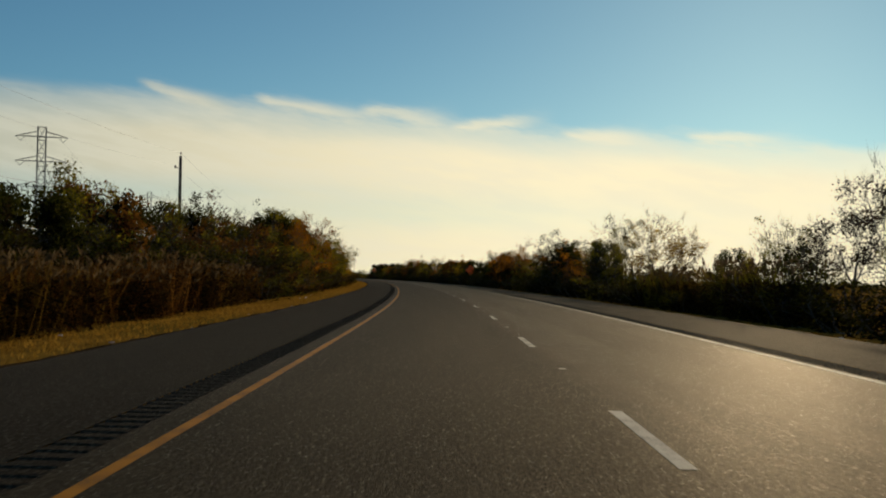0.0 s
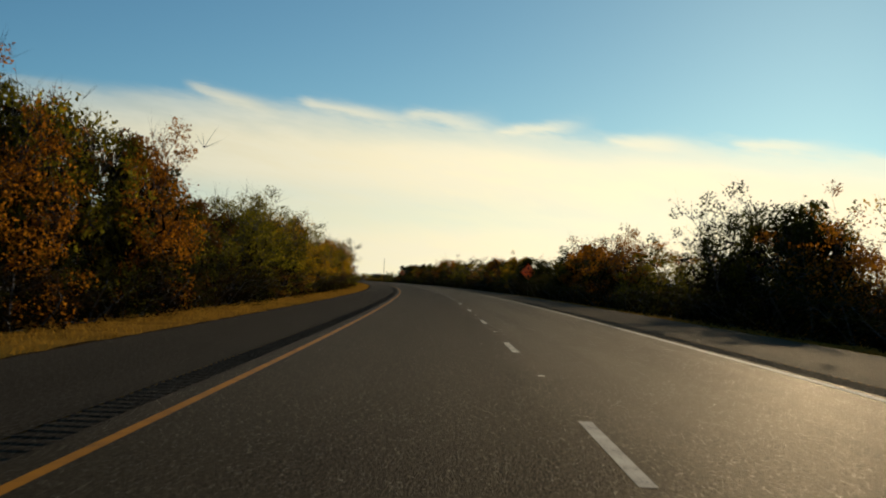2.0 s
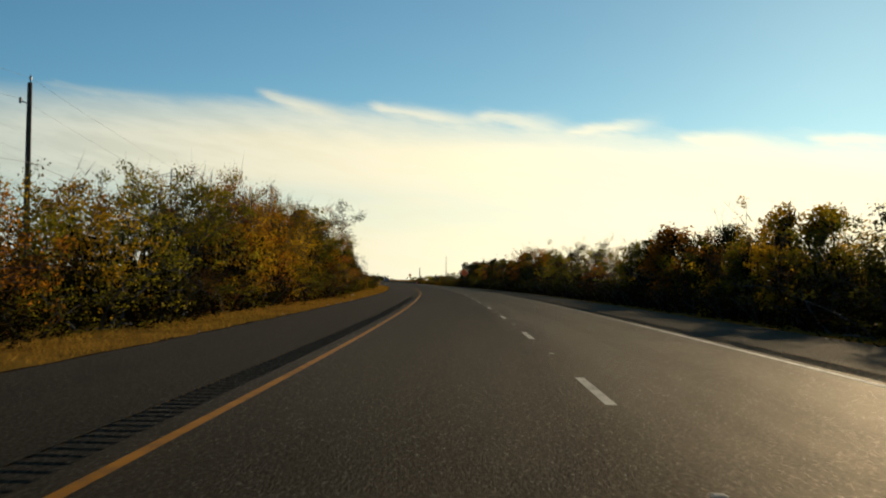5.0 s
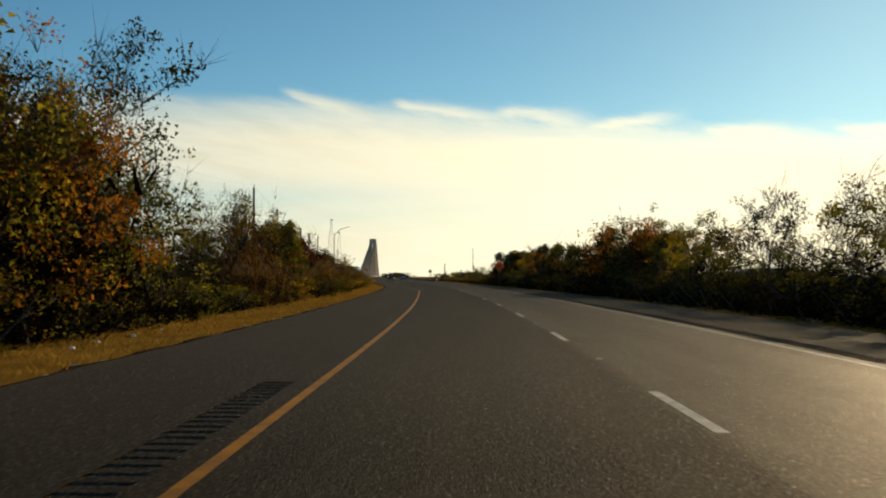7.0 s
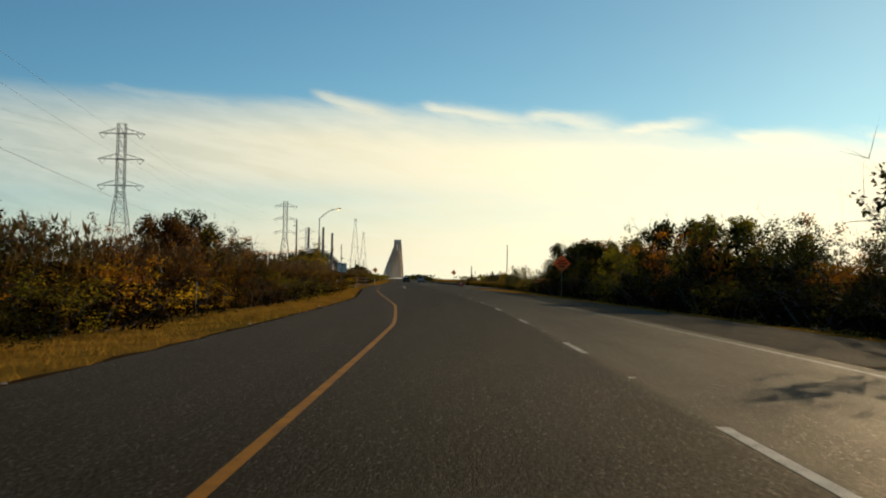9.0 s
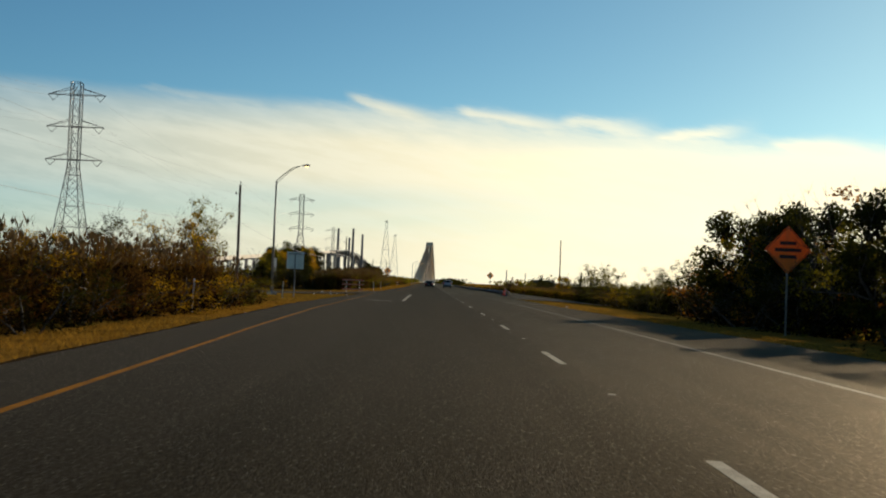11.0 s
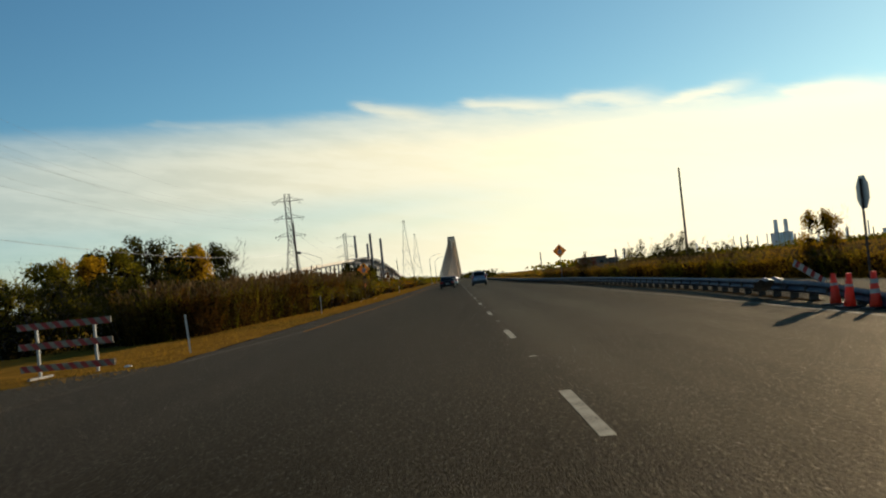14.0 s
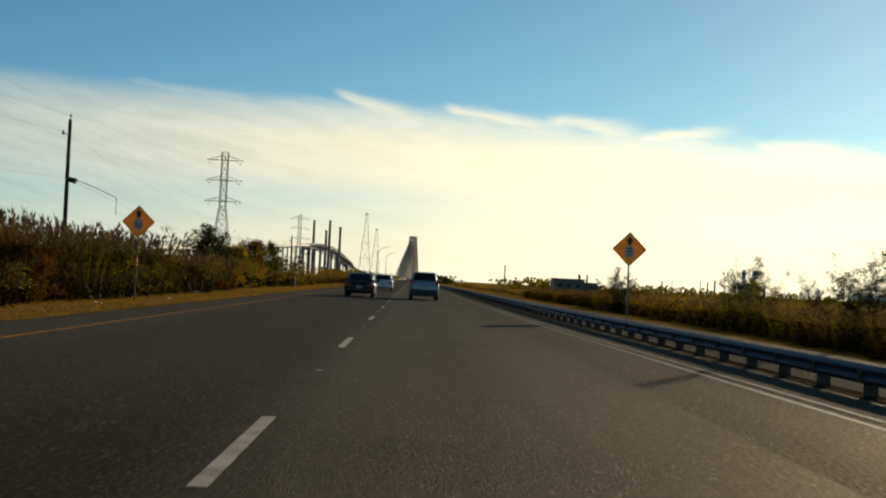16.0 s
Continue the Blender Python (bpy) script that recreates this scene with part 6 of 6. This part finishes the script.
def cable_bridge(x0, y, top):
    """Cable-stayed bridge seen along its axis: two towers, deck, fans of stays."""
    ob = thing("cable_stayed_bridge", "far pale cable-stayed bridge with a tall twin-legged tower", "bridge")
    for name, d in (("near_tower", 0.0), ("far_tower", 195.0)):
        sh = Shape()
        for sx in (-1, 1):
            sh.hexa([(x0 + sx * 12 - 1.6, y + d - 3, -2), (x0 + sx * 12 + 1.6, y + d - 3, -2), (x0 + sx * 12 + 1.6, y + d + 3, -2), (x0 + sx * 12 - 1.6, y + d + 3, -2),
                     (x0 + sx * 5.0 - 1.5, y + d - 2, top), (x0 + sx * 5.0 + 1.5, y + d - 2, top), (x0 + sx * 5.0 + 1.5, y + d + 2, top), (x0 + sx * 5.0 - 1.5, y + d + 2, top)])
        sh.box((x0, y + d, top - 2.5), (12.6, 4.4, 6))
        sh.box((x0, y + d, top * 0.78), (11, 3.6, 2.2))
        sh.box((x0, y + d, top * 0.45), (14, 3.6, 2.2))
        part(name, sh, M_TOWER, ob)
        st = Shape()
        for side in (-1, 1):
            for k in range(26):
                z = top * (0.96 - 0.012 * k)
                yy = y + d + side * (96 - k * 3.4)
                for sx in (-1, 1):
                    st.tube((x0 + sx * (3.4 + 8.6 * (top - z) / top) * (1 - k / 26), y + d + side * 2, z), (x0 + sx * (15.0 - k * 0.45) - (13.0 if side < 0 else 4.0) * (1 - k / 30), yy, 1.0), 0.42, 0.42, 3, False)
            for k in range(22):        # extra inner stays, shaped to fill the gap between the legs in the camera's view
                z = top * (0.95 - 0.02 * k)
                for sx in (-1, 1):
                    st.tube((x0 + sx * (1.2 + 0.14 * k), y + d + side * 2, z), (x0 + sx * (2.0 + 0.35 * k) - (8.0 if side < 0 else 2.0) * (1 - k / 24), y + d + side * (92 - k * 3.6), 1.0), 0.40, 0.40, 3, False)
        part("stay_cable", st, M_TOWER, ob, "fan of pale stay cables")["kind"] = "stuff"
    deck = Shape()
    deck.ring([[(x0 - 20.5, y + q, z), (x0 + 15.5, y + q, z), (x0 + 15.5, y + q, z - 1.5), (x0 - 20.5, y + q, z - 1.5)] for q, z in ((-700, -0.1), (-300, 0.4), (100, 1.2), (500, 0.4), (900, -1.0))])
    part("deck", deck, M_HAZEPALE, ob)
    return ob


cable_bridge(-0.5, 2400.0, 74.5)


def truss_bridge():
    """The older high bridge to the left: a ramp on bents that climbs to a steel truss and falls beyond it."""
    ob = thing("truss_bridge", "far steel truss bridge with a long ramp on piers", "bridge")
    line = [(-175, 860, -1.0), (-182, 1000, 3.2), (-192, 1150, 8.0), (-186, 1350, 16.2), (-181, 1600, 24.5), (-166, 2100, 42.3), (-161, 2250, 47.0), (-157, 2400, 49.6), (-150, 2520, 47.0), (-142, 2650, 38.8), (-124, 2950, 15.5), (-118, 3100, 3.0)]
    ys = [q[1] for q in line]

    def on(y):
        return np.interp(y, ys, [q[0] for q in line]), np.interp(y, ys, [q[2] for q in line])

    dk = Shape()
    dk.ring([[(x - 5, y, z), (x + 5, y, z), (x + 5, y, z - 1.6), (x - 5, y, z - 1.6)] for x, y, z in line])
    part("deck", dk, M_HAZEPALE, ob)
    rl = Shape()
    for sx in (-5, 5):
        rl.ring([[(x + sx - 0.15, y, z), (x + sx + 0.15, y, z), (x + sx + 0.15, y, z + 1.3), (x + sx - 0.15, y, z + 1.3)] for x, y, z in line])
    part("parapet", rl, M_HAZEPALE, ob)
    for y in np.arange(1000, 3050, 42.0):
        if 2180 < y < 2560:
            continue
        x, z = on(y)
        if z < 4:
            continue
        p = Shape()
        for sx in (-3.2, 3.2):
            p.box((x + sx, y, (z - 2) / 2 - 0.6), (1.5, 1.5, z - 1.2))
        p.box((x, y, z - 2.6), (9, 1.6, 1.6))
        part("pier", p, M_DARKSTEEL, ob)
    for y in (2180, 2330, 2560):
        x, z = on(y)
        p = Shape()
        for sx in (-5, 5):
            p.box((x + sx, y, (z - 4) / 2 - 0.6), (4.0, 5.0, z - 3))
        p.box((x, y, z - 6), (14, 4, 3))
        part("pier", p, M_DARKSTEEL, ob, "broad dark river pier")
    tr = Shape()
    n = 28
    for sx in (-6, 6):
        prev = None
        for k in range(n + 1):
            t = k / n
            y = 2180 + 640 * t
            x, z = on(y)
            a = Vector((x + sx, y, z + 1.5 + 2.5 * math.sin(math.pi * t)))
            b = Vector((x + sx, y, z - 3.5 - 7.0 * min(1.0, t * 2.2)))
            tr.tube(a, b, 0.6, 0.6, 4, False)
            if prev:
                for p, q in ((prev[0], a), (prev[1], b), (prev[0], b)):
                    tr.tube(p, q, 0.7, 0.7, 4, False)
            prev = (a, b)
    part("truss", tr, M_DARKSTEEL, ob)
    return ob


truss_bridge()
for x, y, h in ((-172.9, 2400.0, 94.4), (-155.4, 2450.0, 79.8), (-140.1, 2330.0, 92.3), (-127.3, 2400.0, 84.9)):
    p = Shape()
    p.ring([[(x + r * math.cos(a), y + r * math.sin(a), z) for a in np.linspace(0, 2 * math.pi, 11)[:-1]] for r, z in ((2.7, -1), (2.3, h * 0.6), (2.0, h))])
    tagged(part("smokestack", p, M_DARKSTEEL, None), "far dark slender smokestack by the bridge", "smokestack", "smokestacks")


def far_building(x, y, z0, w, d, h, mat, label, roof=0.0, columns=0):
    ob = thing("building", label, "building", "far buildings")
    ob.matrix_basis = pose(x, y, z0)
    b = Shape()
    b.box((0, 0, h / 2), (w, d, h))
    part("wall", b, mat, ob)
    r = Shape()
    if roof:
        r.hexa([(-w / 2 - 0.4, -d / 2 - 0.4, h), (w / 2 + 0.4, -d / 2 - 0.4, h), (w / 2 + 0.4, d / 2 + 0.4, h), (-w / 2 - 0.4, d / 2 + 0.4, h),
                (-w * 0.25, -d * 0.1, h + roof), (w * 0.25, -d * 0.1, h + roof), (w * 0.25, d * 0.1, h + roof), (-w * 0.25, d * 0.1, h + roof)])
    else:
        r.box((0, 0, h + 0.15), (w + 0.6, d + 0.6, 0.3))
    part("roof", r, M_BROWNROOF, ob)
    for k in range(columns):
        co = Shape()
        q = -w / 2 + w * (k + 0.5) / columns
        co.tube((q, -d / 2 - 0.6, -0.5), (q, -d / 2 - 0.6, h * (1.06 if k % 2 else 0.94)), w / columns * 0.30, w / columns * 0.30, 8)
        part("column", co, M_WHITEPOST if k % 2 else mat, ob)
    for k in range(0 if columns else 3):
        wn = Shape()
        wn.box((-w * 0.3 + k * w * 0.3, -d / 2 - 0.02, h * 0.55), (w * 0.14, 0.06, h * 0.28))
        part("window", wn, M_BLACK, ob)


far_building(53.5, 870.0, -0.8, 10, 10, 4.4, M_BROWNROOF, "low dark flat-roofed building beyond the shrubs")
far_building(61.0, 868.0, -0.8, 4, 7, 3.4, M_BROWNROOF, "small annex beside a dark building")
far_building(250.0, 900.0, -0.8, 60, 20, 6.0, M_BROWNROOF, "long low dark roof behind shrubs", 3.0)
far_building(300.0, 820.0, -0.8, 36, 18, 6.5, M_BROWNROOF, "low dark building with a pitched roof", 3.5)
far_building(560.0, 2300.0, -0.8, 31, 26, 22.0, M_HAZEGREY, "far pale grey refinery unit of upright vessels", columns=7)
far_building(760.0, 2100.0, -0.8, 200, 40, 11.0, M_HAZEGREY, "far long pale refinery shed", columns=24)


def stack(x, y, h, r, mat):
    sh = Shape()
    sh.ring([[(x + q * math.cos(a), y + q * math.sin(a), z) for a in np.linspace(0, 2 * math.pi, 9)[:-1]] for q, z in ((r * 1.15, -1), (r, h * 0.5), (r * 0.85, h))])
    cap = part("smokestack", sh, mat, None)
    tagged(cap, "far slender refinery smokestack", "smokestack", "refinery stacks")


RF = random.Random(12)
for k in range(26):
    a = radians(RF.uniform(8.5, 27.0))
    d = RF.uniform(1500, 2100)
    stack(d * math.sin(a), 480 + d * math.cos(a), RF.uniform(9, 24), RF.uniform(0.8, 1.6), M_HAZEGREY if RF.random() < 0.6 else M_DARKSTEEL)
for dx in (-8, 9):
    stack(560 + dx, 2302, 44, 4.0, M_HAZEGREY)
stack(56, 1150, 12, 0.4, M_DARKSTEEL)


def far_woods(name, pts, high, n, seed, mat):
    """A distant belt of trees as many leafy clumps with an uneven top."""
    rng = np.random.default_rng(seed)
    pts = np.array(pts, float)
    seg = np.concatenate([[0], np.cumsum(np.hypot(*np.diff(pts, axis=0).T))])
    t = rng.random(n) * seg[-1]
    x = np.interp(t, seg, pts[:, 0]) + rng.normal(0, 4, n)
    y = np.interp(t, seg, pts[:, 1]) + rng.normal(0, 4, n)
    crest = np.array([high * (0.62 + 0.5 * noise.noise((q * 0.02, seed, 0)) + 0.3 * noise.noise((q * 0.09, seed, 5))) for q in t])
    z = -1 + np.clip(crest, 1.0, None) * rng.random(n) ** 0.7
    me = leaf_mesh(name, np.stack([x, y, z], 1), rng.uniform(0.5, 1.3, n), rng)
    me.materials.append(mat)
    tagged(new(name, me), "far belt of dark woods on the horizon", "woods", kind="stuff")


far_woods("far_woods", [(35, 900), (120, 1000), (420, 950), (900, 800)], 5.0, 9000, 1, M_LEAF["olive"])
far_woods("far_woods", [(14, 1000), (16, 1500), (30, 2300)], 6.0, 5000, 2, M_LEAF["dark"])
far_woods("far_woods", [(-30, 900), (-24, 1300), (-22, 2000)], 6.0, 5000, 3, M_LEAF["olive"])
far_woods("far_woods", [(-60, 900), (-200, 850), (-500, 700)], 6.0, 8000, 4, M_LEAF["olive"])
far_woods("far_woods", [(-60, 560), (-130, 500), (-300, 420)], 4.0, 8000, 5, M_LEAF["dark"])
far_woods("far_woods", [(60, 300), (50, 420), (120, 520)], 3.0, 6000, 6, M_LEAF["olive"])

# ---- cars standing on the road ----
def car(x, y, turn, paint_mat, label, tall, length, width, hatch):
    """A parked-still car: body, glasshouse, wheels, lamps; the back faces the camera's way."""
    ob = thing("car", label, "car", "cars on the road")
    ob.matrix_basis = pose(x, y, 0, 0, 0, turn)
    w = width / 2
    roof = tall
    belt = tall * (0.69 if hatch else 0.66)
    L = length

    def rounded(q, e):
        """A point on a rounded square; q runs once round its four sides from 0 to 4."""
        k, f = int(q) % 4, 2 * (q - int(q)) - 1
        x, y = ((f, -1), (1, f), (-f, 1), (-1, -f))[k]
        d = (abs(x) ** e + abs(y) ** e) ** (1 / e)
        return x / d, y / d

    body = Shape()
    rows = [(-0.03, 0.40, belt - 0.26, w * 0.80), (0.0, 0.32, belt - 0.14, w * 0.90), (0.07, 0.27, belt - 0.03, w * 0.96), (0.30, 0.22, belt, w), (L * 0.45, 0.20, belt, w),
            (L * 0.72, 0.20, belt - 0.03, w), (L * 0.93, 0.24, belt - 0.16, w * 0.96), (L, 0.34, belt - 0.30, w * 0.84)]
    body.ring([[(half * x, yy, (lo + hi) / 2 + (hi - lo) / 2 * z) for x, z in (rounded(k / 6, 5) for k in range(24))] for yy, lo, hi, half in rows])
    part("body", body, paint_mat, ob, smooth=True)
    y0, y1, y2, y3 = (0.08, 0.36, L * 0.54, L * 0.76) if hatch else (L * 0.13, L * 0.29, L * 0.52, L * 0.73)
    narrow = 0.20 if hatch else 0.17

    def cabin_at(q, t, out=0.0):
        """A point of the glasshouse: q round it, t up it; the top fifth curls over into the roof."""
        curl = max(0.0, (t - 0.8) / 0.2) * math.pi / 2
        z = belt - 0.04 + (roof - belt + 0.04) * (t * 1.1 if t < 0.8 else 0.88 + 0.12 * math.sin(curl))
        half = w * (0.95 - narrow * min(t, 0.85) - 0.22 * (1 - math.cos(curl))) + out
        back = y0 + (y1 - y0) * t + 0.16 * (1 - math.cos(curl)) - out
        front = y3 + (y2 - y3) * t - 0.25 * (1 - math.cos(curl)) + out
        x, y = rounded(q, 8)
        return half * x, (back + front) / 2 + (front - back) / 2 * y, z

    def levels(ts):
        sh = Shape()
        sh.ring([[cabin_at(k / 8, t) for k in range(32)] for t in ts])
        return sh

    cb = part("cabin", levels((0.0, 0.3, 0.6, 0.8)), paint_mat, ob, smooth=True)
    part("roof", levels((0.8, 0.85, 0.9, 0.95, 1.0)), paint_mat, ob, smooth=True)

    def pane(name, q0, q1, t0, t1):
        """A curved window pane that lies just proud of the cabin."""
        sh = Shape()
        qs = np.linspace(q0, q1, 9)
        sh.ring([[cabin_at(q, t, 0.010) for q in qs] + [cabin_at(q, t, -0.010) for q in qs[::-1]] for t in np.linspace(t0, t1, 5)])
        part(name, sh, M_CARGLASS, cb, "dark tinted glass", smooth=True)

    pane("rear_window", 0.07, 0.93, 0.12, 0.82)
    pane("windscreen", 2.06, 2.94, 0.10, 0.82)
    for q0, q1 in ((1.10, 1.50), (1.54, 1.92), (3.08, 3.46), (3.50, 3.90)):
        pane("side_window", q0, q1, 0.12, 0.76)
    for sx in (-1, 1):
        tl = Shape()
        if hatch:
            tl.box((sx * w * 0.87, 0.04, belt - 0.12), (0.15, 0.12, 0.36))
        else:
            tl.box((sx * w * 0.74, 0.01, belt - 0.22), (0.36, 0.10, 0.17))
        bevel(part("tail_lamp", tl, M_TAIL, ob, "red tail lamp"), 0.02, 2)
        mr = Shape()
        mr.box((sx * (w + 0.10), L * 0.66, belt + 0.06), (0.20, 0.10, 0.14))
        bevel(part("mirror", mr, paint_mat, ob), 0.02, 2)
        for yy in (L * 0.20, L * 0.80):
            ty = Shape()
            ty.ring([[(sx * (w - 0.02 - d), yy + r * math.cos(a), 0.32 + r * math.sin(a)) for a in np.linspace(0, 2 * math.pi, 21)[:-1]] for d, r in ((0.0, 0.27), (0.02, 0.31), (0.18, 0.32), (0.21, 0.28))])
            wheel = part("wheel", ty, M_TYRE, ob)
            hub = Shape()
            hub.ring([[(sx * (w - 0.015 + d), yy + r * math.cos(a), 0.32 + r * math.sin(a)) for a in np.linspace(0, 2 * math.pi, 15)[:-1]] for d, r in ((-0.02, 0.20), (0.0, 0.19), (0.005, 0.06))])
            part("rim", hub, M_STEEL, wheel)
    bp = Shape()
    bp.box((0, 0.0, 0.43 if hatch else 0.45), (width * 0.94, 0.18, 0.36 if hatch else 0.24))
    bevel(part("bumper", bp, M_BUMPER if hatch else paint_mat, ob), 0.04, 2)
    pt = Shape()
    pt.box((0, -0.09 if not hatch else -0.03, 0.60 if not hatch else 0.82), (0.32, 0.015, 0.15))
    plate = part("number_plate", pt, M_WHITEP, ob, "pale blank number plate")
    bar = Shape()
    bar.box((0, -0.10 if not hatch else -0.04, 0.60 if not hatch else 0.82), (0.24, 0.006, 0.06))
    part("writing", bar, M_BLACK, plate)
    return ob


M_CARDARK = painted("dark_maroon_car_paint", (0.014, 0.003, 0.004), (0.020, 0.004, 0.005), 0.18, 0.28)
M_CARSILVER = plain("silver_blue_car_paint", (0.22, 0.25, 0.33), 0.28, 0.3, 0.12, 2.0)
M_CARWHITE = plain("pale_grey_car_paint", (0.45, 0.46, 0.46), 0.3, 0.3, 0.12, 2.0)
M_CARGLASS = material("tinted_car_glass", lambda n: shiny(n, n.mix(n.noise(place(n), 1.5), rgb(0.004, 0.006, 0.006), rgb(0.010, 0.013, 0.013)), 0.12, 0.0, None, 0.0, 0.22))
M_BUMPER = plain("black_bumper_plastic", (0.025, 0.025, 0.027), 0.6, 0, 0.2, 4.0)
M_TAIL = plain("red_lamp_plastic", (0.35, 0.015, 0.012), 0.2, 0, 0.1, 5.0)
car(-1.85, 565.0, 0.0, M_CARDARK, "dark maroon sedan seen from behind on asphalt", 1.40, 4.8, 1.74, False)
car(1.85, 565.5, 0.0, M_CARSILVER, "silver-blue hatchback with black bumper seen from behind", 1.62, 4.4, 1.72, True)
car(-1.45, 600.0, 0.0, M_CARWHITE, "pale grey car farther along the road", 1.46, 4.6, 1.78, False)

# ---- litter and stones along the edges ----
RL = random.Random(8)


def scrap(s, u, size, mat, name, label):
    sh = Shape()
    n = 7
    ring = [(size * RL.uniform(0.5, 1) * math.cos(2 * math.pi * k / n), size * RL.uniform(0.5, 1) * math.sin(2 * math.pi * k / n)) for k in range(n)]
    sh.ring([[(a, b, 0) for a, b in ring], [(a * 0.8, b * 0.8, size * 0.3) for a, b in ring], [(a * 0.3, b * 0.3, size * 0.42) for a, b in ring]])
    ob = part(name, sh, mat, None)
    x, y, z = spot(s, u)
    ob.matrix_basis = pose(x, y, z + 0.02, 0, 0, RL.uniform(0, 360))
    tagged(ob, label, name.replace("_", " "), "bits along the verge")


for s, u in ((24, -9.2), (60, -8.6), (62, -8.5), (70, -8.9), (147, -7.2), (239, -8.8), (241, -9.0), (243, -8.9), (246, -9.1), (386, -10.9), (430, -8.4), (466, -8.8), (540, -9.3), (541, -9.8), (549, -9.0)):
    scrap(s, u, RL.uniform(0.05, 0.12), M_LITTER, "litter", "crumpled pale litter in the dry grass")
for s, u in ((28, 7.9), (150, 7.7), (147, 7.9), (260, 7.4), (412, 6.3)):
    scrap(s, u, RL.uniform(0.05, 0.11), M_LITTER, "litter", "crumpled pale litter at the shoulder's edge")
for k in range(60):
    s = RL.uniform(8, 440)
    scrap(s, left_edge(s) - RL.uniform(0.0, 0.5), RL.uniform(0.03, 0.08), M_STONE, "stone", "small pale stone at the asphalt's edge")
